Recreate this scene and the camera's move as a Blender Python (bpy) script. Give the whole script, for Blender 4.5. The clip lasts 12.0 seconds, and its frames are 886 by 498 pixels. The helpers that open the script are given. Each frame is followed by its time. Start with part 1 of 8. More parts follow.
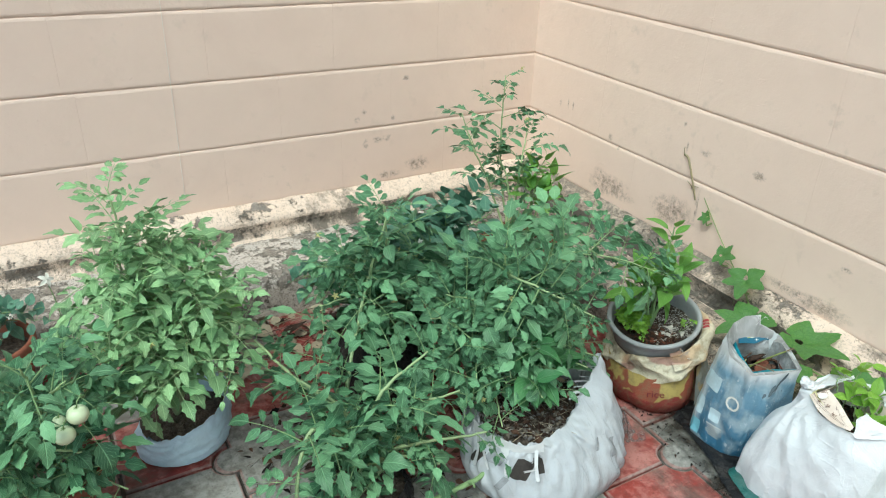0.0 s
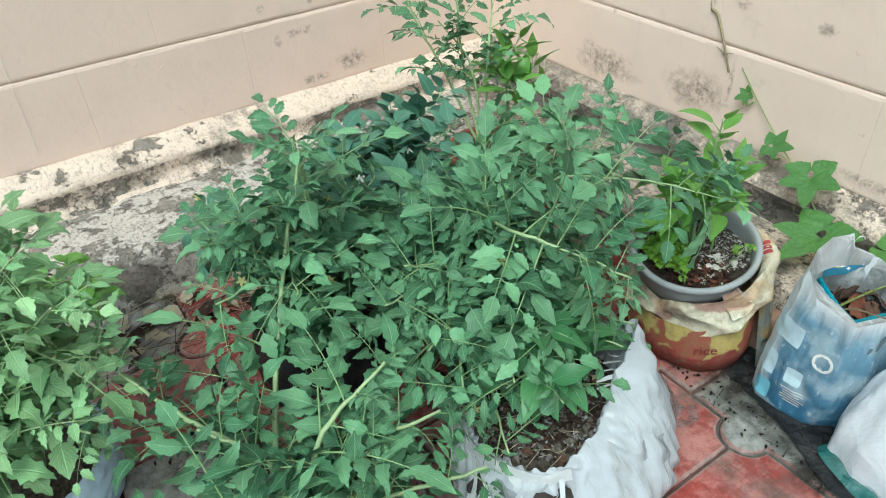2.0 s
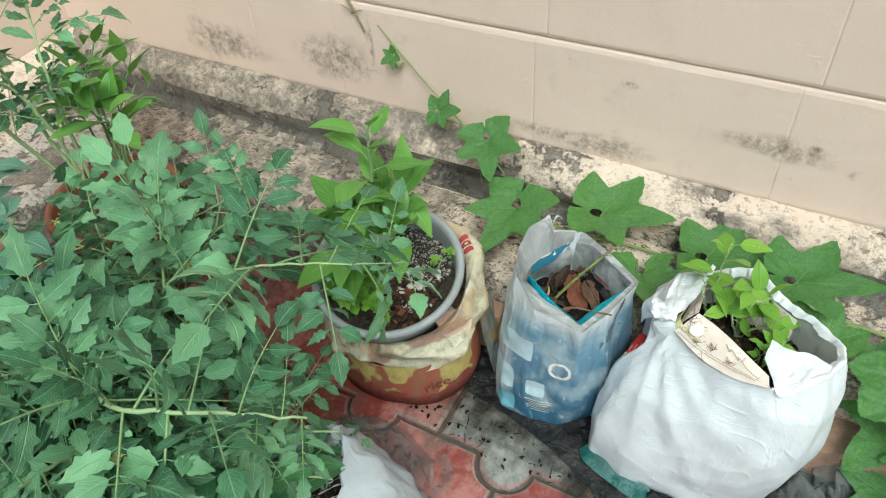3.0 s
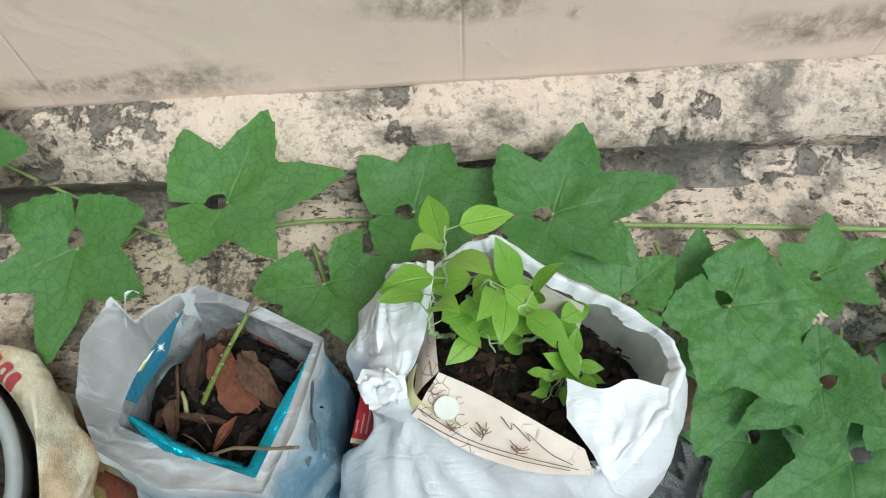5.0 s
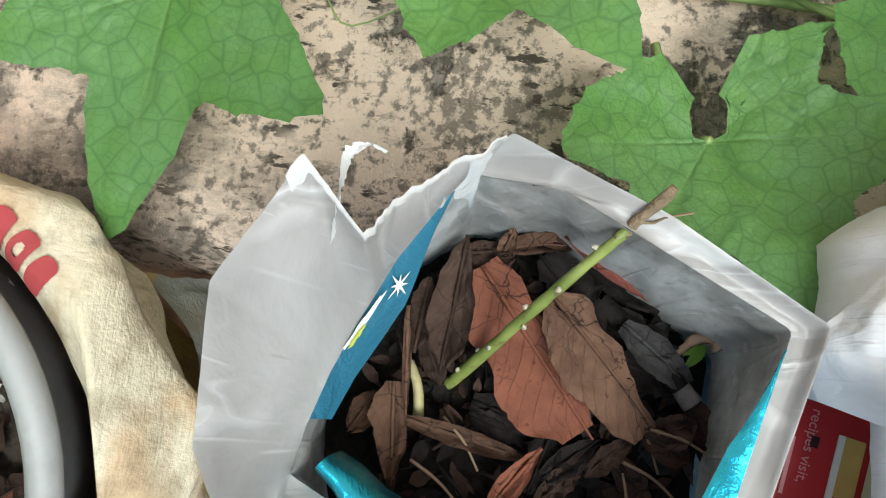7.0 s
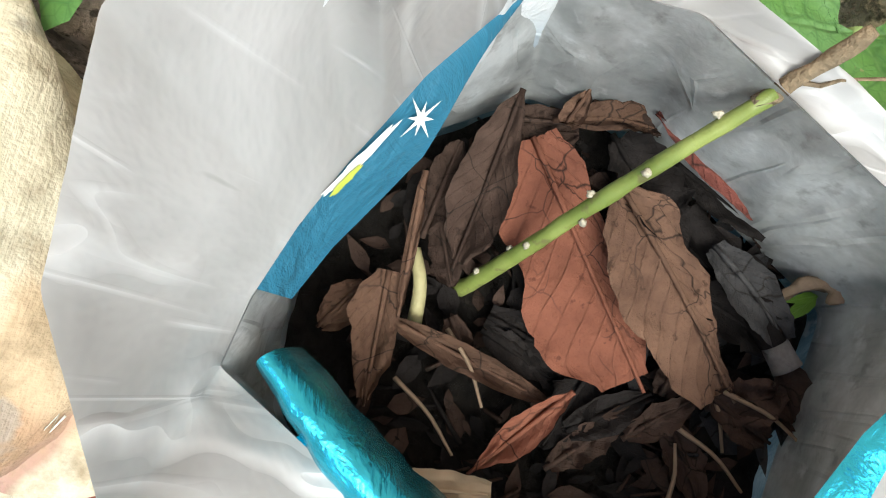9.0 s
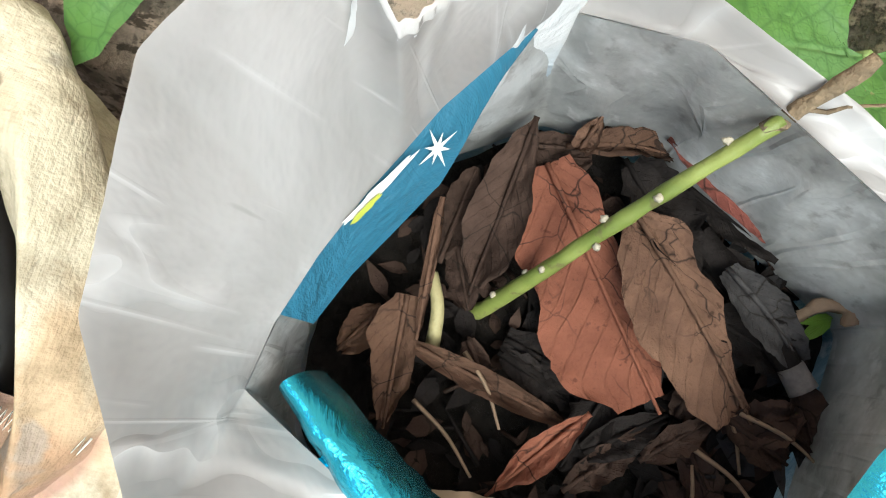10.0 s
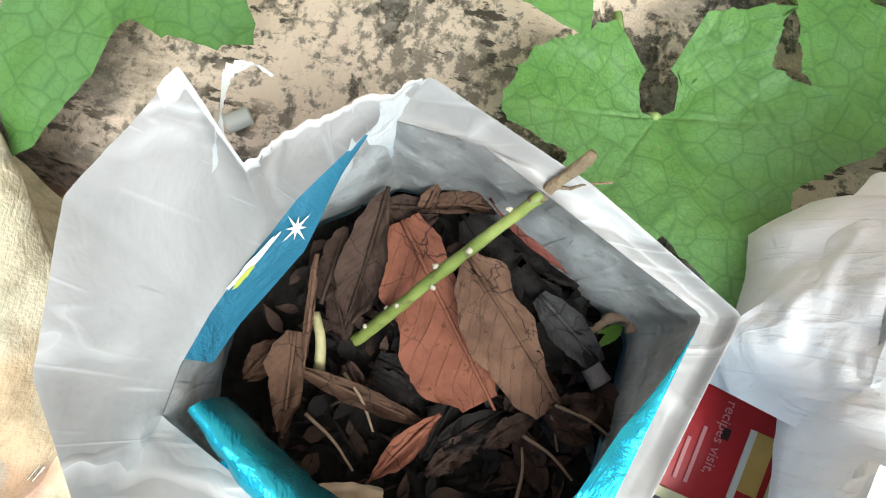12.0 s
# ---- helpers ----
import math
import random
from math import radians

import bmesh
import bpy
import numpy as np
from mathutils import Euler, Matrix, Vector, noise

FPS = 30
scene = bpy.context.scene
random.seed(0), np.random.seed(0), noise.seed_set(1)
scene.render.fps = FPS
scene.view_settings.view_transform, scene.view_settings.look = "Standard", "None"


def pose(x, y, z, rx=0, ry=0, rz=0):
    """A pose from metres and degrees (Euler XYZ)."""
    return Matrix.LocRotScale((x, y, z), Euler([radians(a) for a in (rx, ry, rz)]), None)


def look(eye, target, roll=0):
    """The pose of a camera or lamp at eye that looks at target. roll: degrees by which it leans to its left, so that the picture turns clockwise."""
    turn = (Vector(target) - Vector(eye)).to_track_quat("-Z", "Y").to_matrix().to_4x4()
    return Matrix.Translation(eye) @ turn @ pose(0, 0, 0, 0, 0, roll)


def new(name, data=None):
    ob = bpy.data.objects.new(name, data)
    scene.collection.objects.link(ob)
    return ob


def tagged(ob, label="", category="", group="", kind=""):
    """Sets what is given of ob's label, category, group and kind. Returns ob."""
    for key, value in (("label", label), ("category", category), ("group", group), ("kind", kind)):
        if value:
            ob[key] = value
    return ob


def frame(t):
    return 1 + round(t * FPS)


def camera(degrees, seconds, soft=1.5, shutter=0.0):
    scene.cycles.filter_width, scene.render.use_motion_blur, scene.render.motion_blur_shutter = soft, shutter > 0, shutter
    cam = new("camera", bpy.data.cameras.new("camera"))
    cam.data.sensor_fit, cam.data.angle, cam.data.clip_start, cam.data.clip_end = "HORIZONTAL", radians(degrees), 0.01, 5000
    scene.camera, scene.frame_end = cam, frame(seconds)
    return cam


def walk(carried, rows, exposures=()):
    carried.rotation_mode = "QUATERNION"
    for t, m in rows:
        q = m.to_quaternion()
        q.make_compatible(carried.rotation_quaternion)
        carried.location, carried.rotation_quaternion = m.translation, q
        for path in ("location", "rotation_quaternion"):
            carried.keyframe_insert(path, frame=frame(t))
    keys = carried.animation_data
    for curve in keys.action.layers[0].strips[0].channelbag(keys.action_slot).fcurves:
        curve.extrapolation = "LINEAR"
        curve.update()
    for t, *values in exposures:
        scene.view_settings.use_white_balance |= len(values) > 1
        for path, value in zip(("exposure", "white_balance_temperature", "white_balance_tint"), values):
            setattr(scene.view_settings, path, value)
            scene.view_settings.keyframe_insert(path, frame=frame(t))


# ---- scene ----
cam = camera(64.2, 12.0, soft=1.1)
PATH = [
    (0, -1.6459, -2.1957, 1.2201, 62.68, -1.92, -29.13),
    (0.5, -1.6153, -2.2094, 1.1929, 62.10, -2.87, -28.38),
    (1, -1.5333, -2.0440, 1.0842, 58.59, -1.16, -29.19),
    (1.5, -1.4718, -1.8577, 1.0434, 55.67, 0.59, -30.57),
    (2, -1.3523, -1.7527, 1.0444, 53.45, 2.44, -34.60),
    (2.5, -1.1351, -1.6325, 1.0481, 49.31, 2.54, -44.12),
    (3, -0.9698, -1.5855, 1.0177, 45.06, 3.75, -62.15),
    (3.5, -0.8320, -1.5638, 0.9399, 38.39, 2.03, -74.71),
    (3.7, -0.7701, -1.5506, 0.9198, 37.95, 0.62, -76.92),
    (5.3, -0.4338, -1.5746, 0.7408, 25.39, 1.14, -95.50),
    (5.5, -0.4064, -1.5498, 0.7124, 23.29, 0.23, -96.21),
    (6, -0.3699, -1.4418, 0.6668, 19.74, -1.05, -91.42),
    (6.5, -0.3420, -1.3746, 0.5559, 16.47, 2.08, -84.24),
    (6.7, -0.3247, -1.3728, 0.5109, 14.16, 2.31, -83.84),
    (8.3, -0.2771, -1.4044, 0.4358, 8.45, 5.05, -81.55),
    (8.5, -0.2917, -1.3936, 0.4262, 8.03, 4.29, -78.26),
    (9, -0.3126, -1.3690, 0.4071, 7.52, 2.28, -74.06),
    (9.5, -0.3147, -1.3650, 0.4108, 7.72, 2.84, -73.65),
    (10, -0.3123, -1.3690, 0.4113, 9.23, 3.66, -74.29),
    (10.5, -0.3007, -1.3606, 0.4084, 10.16, 3.77, -73.28),
    (11, -0.2878, -1.3847, 0.4385, 11.03, 3.69, -75.85),
    (11.5, -0.2933, -1.4012, 0.4441, 9.36, 1.48, -78.54),
    (12, -0.3030, -1.3966, 0.4646, 9.75, 0.41, -78.38),
]
EXPOSURES = [(0.0, -0.14, 5700, -8), (0.5, -0.14, 5560, -8), (1.0, -0.12, 5430, -8), (1.5, 0.00, 5400, -10), (2.5, -0.13, 5730, -8), (3.5, -0.18, 5820, -9), (5.5, -0.42, 5650, -4), (6.0, -0.28, 5800, -4), (6.5, -0.03, 5900, 0), (8.5, 0.52, 6000, 0), (9.0, 0.50, 6100, 2), (10.0, 0.46, 6100, 2), (11.0, 0.53, 5950, 0), (12.0, 0.53, 5900, 0)]
walk(cam, [(t, pose(x, y, z, rx, ry, rz)) for t, x, y, z, rx, ry, rz in PATH], EXPOSURES)
SKY, SUN = 0.178, 2.95


# ---- light ----
world = bpy.data.worlds.new("world")
world.use_nodes = True
scene.world = world
wn = world.node_tree.nodes
sky = wn.new("ShaderNodeTexSky")
sky.sky_type = 'NISHITA'
sky.sun_disc = False
sky.sun_elevation = radians(58)
sky.sun_rotation = radians(215)
sky.dust_density = 4.0
world.node_tree.links.new(sky.outputs[0], wn["Background"].inputs[0])
wn["Background"].inputs[1].default_value = SKY
sun_data = bpy.data.lights.new("sun", 'SUN')
sun_data.energy, sun_data.angle, sun_data.color = SUN, radians(28), (1.0, 0.95, 0.88)
sun = new("sun", sun_data)
sun.matrix_world = look((0, 0, 0), (0.60, 0.33, -1.0))


# ---- materials ----
class Mat:
    """A node material built up step by step."""

    def __init__(self, name, rough=0.6, metal=0.0, spec=0.4, world=False):
        self.m = bpy.data.materials.new(name)
        self.m.use_nodes = True
        self.t = self.m.node_tree
        self.p = self.t.nodes["Principled BSDF"]
        self.out = self.t.nodes["Material Output"]
        self.p.inputs["Roughness"].default_value = rough
        self.p.inputs["Metallic"].default_value = metal
        self.p.inputs["Specular IOR Level"].default_value = spec
        self.co = self.node("ShaderNodeNewGeometry").outputs["Position"] if world else self.node("ShaderNodeTexCoord").outputs["Object"]
        self.height = None

    def node(self, kind, **values):
        n = self.t.nodes.new(kind)
        for key, value in values.items():
            setattr(n, key, value)
        return n

    def link(self, a, b):
        self.t.links.new(a, b)

    def noise(self, scale, detail=4.0, rough=0.55, stretch=None, co=None, distort=0.0, turn=(0, 0, 0)):
        n = self.node("ShaderNodeTexNoise")
        n.inputs["Scale"].default_value, n.inputs["Detail"].default_value = scale, detail
        n.inputs["Roughness"].default_value, n.inputs["Distortion"].default_value = rough, distort
        co = co or self.co
        if stretch:
            mp = self.node("ShaderNodeMapping")
            mp.inputs["Scale"].default_value = stretch
            mp.inputs["Rotation"].default_value = turn
            self.link(co, mp.inputs[0])
            co = mp.outputs[0]
        self.link(co, n.inputs["Vector"])
        return n.outputs["Fac"]

    def creases(self, scale, width=0.010):
        """Long fine lines in several directions, as folds leave in film."""
        lines = None
        for k, (st, tn) in enumerate((((1, 0.10, 0.10), (0.3, 0.2, 0.5)), ((1, 0.08, 0.08), (-0.4, 0.5, -0.5)), ((1, 0.12, 0.12), (0.9, -0.6, 1.5)), ((1, 0.09, 0.09), (0.1, 1.2, 2.3)))):
            n = self.noise(scale * (1 + 0.3 * k), 1, 0.4, stretch=st, turn=tn)
            ln = self.ramp(self.math('ABSOLUTE', self.math('SUBTRACT', n, 0.5)), (0.0, 1.0), (width, 0.0))
            ln = self.math('MULTIPLY', ln, self.ramp(self.noise(scale * 0.5 + 5 * k, 2), (0.47, 0.0), (0.60, 1.0)))
            lines = ln if lines is None else self.math('MAXIMUM', lines, ln)
        return lines

    def noise_warp(self, scale, amount=0.02):
        """The place, pushed about so that a regular pattern grows uneven."""
        n = self.node("ShaderNodeTexNoise")
        n.inputs["Scale"].default_value = scale
        self.link(self.co, n.inputs["Vector"])
        v = self.node("ShaderNodeVectorMath", operation='MULTIPLY_ADD')
        v.inputs[1].default_value = (amount, amount, amount)
        self.link(n.outputs["Color"], v.inputs[0])
        self.link(self.co, v.inputs[2])
        return v.outputs[0]

    def voronoi(self, scale, feature="F1", co=None, rand=1.0):
        n = self.node("ShaderNodeTexVoronoi", feature=feature)
        n.inputs["Scale"].default_value, n.inputs["Randomness"].default_value = scale, rand
        self.link(co or self.co, n.inputs["Vector"])
        return n.outputs["Distance"]

    def ramp(self, fac, *stops):
        n = self.node("ShaderNodeValToRGB")
        e = n.color_ramp.elements
        while len(e) < len(stops):
            e.new(0.5)
        for el, (pos, col) in zip(e, stops):
            el.position = pos
            el.color = (*col, 1) if isinstance(col, tuple) else (col, col, col, 1)
        self.link(fac, n.inputs[0])
        return n.outputs[0]

    def math(self, op, a, b=None):
        n = self.node("ShaderNodeMath", operation=op)
        for i, v in enumerate((a, b)):
            if v is None:
                continue
            if isinstance(v, (int, float)):
                n.inputs[i].default_value = v
            else:
                self.link(v, n.inputs[i])
        return n.outputs[0]

    def mix(self, fac, a, b, how="MIX"):
        n = self.node("ShaderNodeMix", data_type="RGBA", blend_type=how)
        for sock, v in ((n.inputs["Factor"], fac), (n.inputs[6], a), (n.inputs[7], b)):
            if isinstance(v, (int, float)):
                sock.default_value = v
            elif isinstance(v, tuple):
                sock.default_value = (*v, 1)
            else:
                self.link(v, sock)
        return n.outputs[2]

    def attr(self, name):
        return self.node("ShaderNodeAttribute", attribute_name=name).outputs["Fac"]

    def sep(self, co=None):
        n = self.node("ShaderNodeSeparateXYZ")
        self.link(co or self.co, n.inputs[0])
        return n.outputs

    def random(self):
        return self.node("ShaderNodeObjectInfo").outputs["Random"]

    def island(self):
        return self.node("ShaderNodeNewGeometry").outputs["Random Per Island"]

    def hsv(self, col, hue=None, sat=None, val=None):
        n = self.node("ShaderNodeHueSaturation")
        self.link(col, n.inputs["Color"])
        for key, v in (("Hue", hue), ("Saturation", sat), ("Value", val)):
            if isinstance(v, (int, float)):
                n.inputs[key].default_value = v
            elif v is not None:
                self.link(v, n.inputs[key])
        return n.outputs[0]

    def color(self, c):
        if isinstance(c, tuple):
            self.p.inputs["Base Color"].default_value = (*c, 1)
        else:
            self.link(c, self.p.inputs["Base Color"])
        return self

    def rough(self, r):
        self.link(r, self.p.inputs["Roughness"])
        return self

    def bump(self, height, strength=0.4, dist=0.01):
        n = self.node("ShaderNodeBump")
        n.inputs["Strength"].default_value, n.inputs["Distance"].default_value = strength, dist
        self.link(height, n.inputs["Height"])
        if self.height is not None:
            self.link(self.height, n.inputs["Normal"])
        self.height = n.outputs[0]
        self.link(self.height, self.p.inputs["Normal"])
        return self

    def thin(self, amount, col):
        """Light that passes through a thin sheet."""
        tr = self.node("ShaderNodeBsdfTranslucent")
        if isinstance(col, tuple):
            tr.inputs[0].default_value = (*col, 1)
        else:
            self.link(col, tr.inputs[0])
        if self.height is not None:
            self.link(self.height, tr.inputs["Normal"])
        mx = self.node("ShaderNodeMixShader")
        mx.inputs[0].default_value = amount
        self.link(self.p.outputs[0], mx.inputs[1])
        self.link(tr.outputs[0], mx.inputs[2])
        self.link(mx.outputs[0], self.out.inputs[0])
        return self


def paint_wall():
    m = Mat("peach_paint", 0.75, spec=0.25, world=True)
    big, mid, fine = m.noise(1.3, 5), m.noise(9, 6), m.noise(90, 4)
    c = m.ramp(big, (0.3, (0.70, 0.545, 0.450)), (0.7, (0.765, 0.605, 0.503)))
    c = m.mix(m.math('MULTIPLY', m.ramp(mid, (0.45, 0.0), (0.8, 1.0)), 0.30), c, (0.63, 0.485, 0.40))
    # grey mould in loose colonies
    spots = m.ramp(m.noise(16, 8, 0.7), (0.56, 0.0), (0.66, 1.0))
    spots = m.math('MULTIPLY', spots, m.ramp(m.noise(2.6, 3), (0.45, 0.0), (0.65, 1.0)))
    dirt = m.math('MULTIPLY', spots, 0.22)
    c = m.mix(dirt, c, (0.28, 0.24, 0.20))
    m.color(c)
    rel = m.math('ADD', m.math('MULTIPLY', m.noise(11, 7, 0.62), 1.0), m.math('MULTIPLY', fine, 0.25))
    m.bump(rel, 0.34, 0.010)
    # scattered chips and drips of old plaster
    chips = m.ramp(m.noise(24, 5, 0.6, stretch=(0.8, 0.8, 1.3)), (0.66, 0.0), (0.70, 1.0))
    m.bump(chips, 0.30, 0.004)
    return m.m


def rough_concrete(name="weathered_concrete", paint=0.45, dark=0.5, colony=None, speck=1.0, coat=((0.60, 0.47, 0.37), (0.76, 0.63, 0.52))):
    m = Mat(name, 0.9, spec=0.2, world=True)
    n1, n2, n3 = m.noise(7, 9, 0.72), m.noise(32, 8, 0.7), m.noise(3.1, 5, 0.6)
    base = m.ramp(n2, (0.25, (0.105, 0.092, 0.078)), (0.5, (0.27, 0.235, 0.20)), (0.75, (0.47, 0.415, 0.36)))
    flakes = m.ramp(m.math('ADD', m.math('MULTIPLY', n1, 0.75), m.math('MULTIPLY', n2, 0.25)), (0.515 - 0.10 * (paint - 0.45), 0.0), (0.535 - 0.10 * (paint - 0.45), 1.0))
    c = m.mix(flakes, base, m.mix(n2, *coat))
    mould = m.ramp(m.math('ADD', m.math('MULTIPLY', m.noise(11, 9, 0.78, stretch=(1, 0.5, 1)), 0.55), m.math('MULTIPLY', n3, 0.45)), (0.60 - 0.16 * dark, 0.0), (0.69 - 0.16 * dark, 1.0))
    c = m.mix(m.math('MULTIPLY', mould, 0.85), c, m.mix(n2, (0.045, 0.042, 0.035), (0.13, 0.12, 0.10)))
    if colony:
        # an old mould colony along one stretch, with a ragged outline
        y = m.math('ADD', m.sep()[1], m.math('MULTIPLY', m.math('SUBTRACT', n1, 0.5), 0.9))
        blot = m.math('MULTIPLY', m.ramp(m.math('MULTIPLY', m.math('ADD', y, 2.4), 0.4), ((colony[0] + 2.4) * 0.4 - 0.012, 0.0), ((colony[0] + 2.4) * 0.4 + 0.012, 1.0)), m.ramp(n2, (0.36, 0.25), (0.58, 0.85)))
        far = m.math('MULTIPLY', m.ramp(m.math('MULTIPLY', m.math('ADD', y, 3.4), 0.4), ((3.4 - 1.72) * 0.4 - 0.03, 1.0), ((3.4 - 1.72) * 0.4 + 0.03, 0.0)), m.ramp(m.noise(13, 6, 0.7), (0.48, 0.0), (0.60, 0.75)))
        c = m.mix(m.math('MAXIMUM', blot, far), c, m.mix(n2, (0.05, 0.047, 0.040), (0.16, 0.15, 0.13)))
    grit = m.ramp(m.math('ADD', m.math('MULTIPLY', m.noise(150, 6, 0.7), 0.6), m.math('MULTIPLY', m.noise(9, 5, 0.6), 0.4)), (0.545 - 0.05 * dark, 0.0), (0.60 - 0.05 * dark, 0.6 * speck))
    c = m.mix(grit, c, (0.115, 0.10, 0.082))
    dash = m.math('MULTIPLY', m.ramp(m.noise(85, 4, 0.65, stretch=(1.6, 0.6, 1)), (0.56, 0.0), (0.61, 0.85 * speck)), m.ramp(m.noise(14, 4, 0.6), (0.42, 0.0), (0.56, 1.0)))
    c = m.mix(dash, c, (0.085, 0.07, 0.055))
    pits = m.ramp(m.noise(95, 4, 0.6), (0.36, 1.0), (0.43, 0.0))
    c = m.mix(m.math('MULTIPLY', pits, 0.6 * speck), c, (0.08, 0.07, 0.06))
    m.color(c)
    m.bump(m.math('ADD', m.math('MULTIPLY', n1, 0.6), m.math('ADD', m.math('MULTIPLY', n2, 0.4), m.math('MULTIPLY', flakes, 0.25))), 0.9, 0.015)
    m.bump(m.noise(160, 3), 0.4, 0.002)
    return m.m


def leaf_material(name, dark, light, thin=0.3, rough=0.5, vein=0.45):
    m = Mat(name, rough, spec=0.34)
    m.p.inputs["Sheen Weight"].default_value = 0.04
    uv = m.node("ShaderNodeUVMap").outputs[0]
    c = m.ramp(m.random(), (0.0, dark), (1.0, light))
    c = m.hsv(c, val=m.ramp(m.island(), (0.0, 0.62), (1.0, 1.32)))
    c = m.mix(0.30, c, m.ramp(m.noise(38, 4), (0.3, dark), (0.7, light)))
    if vein:
        x, y, _ = m.sep(uv)
        rib = m.ramp(m.math('ABSOLUTE', x), (0.0, 1.0), (0.10, 0.0))
        side = m.math('SINE', m.math('MULTIPLY', m.math('SUBTRACT', y, m.math('MULTIPLY', m.math('ABSOLUTE', x), 0.45)), 44.0))
        side = m.ramp(side, (0.86, 0.0), (1.0, 0.6))
        v = m.math('MAXIMUM', rib, side)
        c = m.mix(m.math('MULTIPLY', v, vein), c, tuple(min(1, 1.6 * k + 0.05) for k in light))
        m.bump(m.math('SUBTRACT', 1.0, v), 0.5, 0.003)
    m.color(c)
    m.thin(thin, m.hsv(c, val=1.5))
    return m.m


def plain(name, col, rough=0.6, var=0.15, scale=20, bump=0.3, dist=0.004, metal=0.0, spec=0.4, thin=0.0, sheen_dirt=0.0):
    m = Mat(name, rough, metal, spec)
    dk = tuple(k * (1 - var) for k in col)
    lt = tuple(min(1, k * (1 + var)) for k in col)
    c = m.mix(0.3, m.ramp(m.noise(scale, 6, 0.6), (0.3, dk), (0.7, lt)), m.ramp(m.noise(scale * 6, 4), (0.3, dk), (0.7, lt)))
    if sheen_dirt:
        c = m.mix(m.math('MULTIPLY', m.ramp(m.noise(scale * 0.6, 7, 0.7), (0.5, 0.0), (0.7, 1.0)), sheen_dirt), c, (0.12, 0.10, 0.08))
    m.color(c)
    if bump:
        m.bump(m.noise(scale * 3, 6), bump, dist)
    if thin:
        m.thin(thin, c)
    return m.m


# ---- building tools ----
def part(name, bm, material, parent=None, label="", smooth=True):
    """Links a bmesh as one mesh object, under parent if there is one."""
    me = bpy.data.meshes.new(name)
    bm.to_mesh(me)
    bm.free()
    for mt in (material if isinstance(material, (list, tuple)) else [material]):
        me.materials.append(mt)
    if smooth:
        me.polygons.foreach_set("use_smooth", [True] * len(me.polygons))
    ob = new(name, me)
    ob.parent = parent
    if label:
        ob["label"] = label
    return ob


def piece(name, me, m, parent):
    """One more object on an existing mesh."""
    ob = new(name, me)
    ob.parent = parent
    ob.matrix_local = m
    return ob


def thing(name, at, label, category, group="", turn=0.0):
    ob = new(name)
    ob.matrix_world = pose(*at, 0, 0, turn)
    ob.empty_display_size = 0.05
    return tagged(ob, label, category, group)


def rnd(a, b):
    return random.uniform(a, b)


def box(bm, lo, hi, bevel=0.0):
    r = bmesh.ops.create_cube(bm, size=1)
    lo, hi = Vector(lo), Vector(hi)
    for v in r["verts"]:
        v.co = Vector([lo[i] + (v.co[i] + 0.5) * (hi[i] - lo[i]) for i in range(3)])
    if bevel:
        edges = list({e for v in r["verts"] for e in v.link_edges})
        bmesh.ops.bevel(bm, geom=edges, offset=bevel, segments=2, affect='EDGES', profile=0.6)
    return bm


def smooth_path(pts, n):
    """n points on a smooth curve through pts."""
    pts = [Vector(p) for p in pts]
    ext = [2 * pts[0] - pts[1], *pts, 2 * pts[-1] - pts[-2]]
    out = []
    for k in range(n):
        u = k / (n - 1) * (len(pts) - 1)
        i = min(int(u), len(pts) - 2)
        f = u - i
        a, b, c, d = ext[i:i + 4]
        out.append(0.5 * ((2 * b) + (c - a) * f + (2 * a - 5 * b + 4 * c - d) * f * f + (3 * b - a - 3 * c + d) * f ** 3))
    return out


def tube(bm, pts, r0, r1, seg=6, cap=True):
    """A tapered tube along pts."""
    rings, up = [], Vector((0.13, 0.21, 0.97))
    for i, p in enumerate(pts):
        d = (pts[min(i + 1, len(pts) - 1)] - pts[max(i - 1, 0)]).normalized()
        a = d.cross(up)
        a = a.normalized() if a.length > 1e-4 else Vector((1, 0, 0))
        b = d.cross(a)
        r = r0 + (r1 - r0) * i / (len(pts) - 1)
        rings.append([bm.verts.new(p + r * (math.cos(6.2832 * k / seg) * a + math.sin(6.2832 * k / seg) * b)) for k in range(seg)])
    for q, w in zip(rings, rings[1:]):
        for k in range(seg):
            bm.faces.new((q[k], q[(k + 1) % seg], w[(k + 1) % seg], w[k]))
    if cap:
        bm.faces.new(rings[0][::-1])
        bm.faces.new(rings[-1])
    return rings


def loft(bm, rings, closed=True, cap_low=False, cap_high=False, mat=0):
    """Faces between rows of points."""
    vs = [[bm.verts.new(p) for p in ring] for ring in rings]
    for q, w in zip(vs, vs[1:]):
        n = len(q)
        for k in range(n if closed else n - 1):
            f = bm.faces.new((q[k], q[(k + 1) % n], w[(k + 1) % n], w[k]))
            f.material_index = mat
    if cap_low:
        bm.faces.new(vs[0][::-1]).material_index = mat
    if cap_high:
        bm.faces.new(vs[-1]).material_index = mat
    return vs


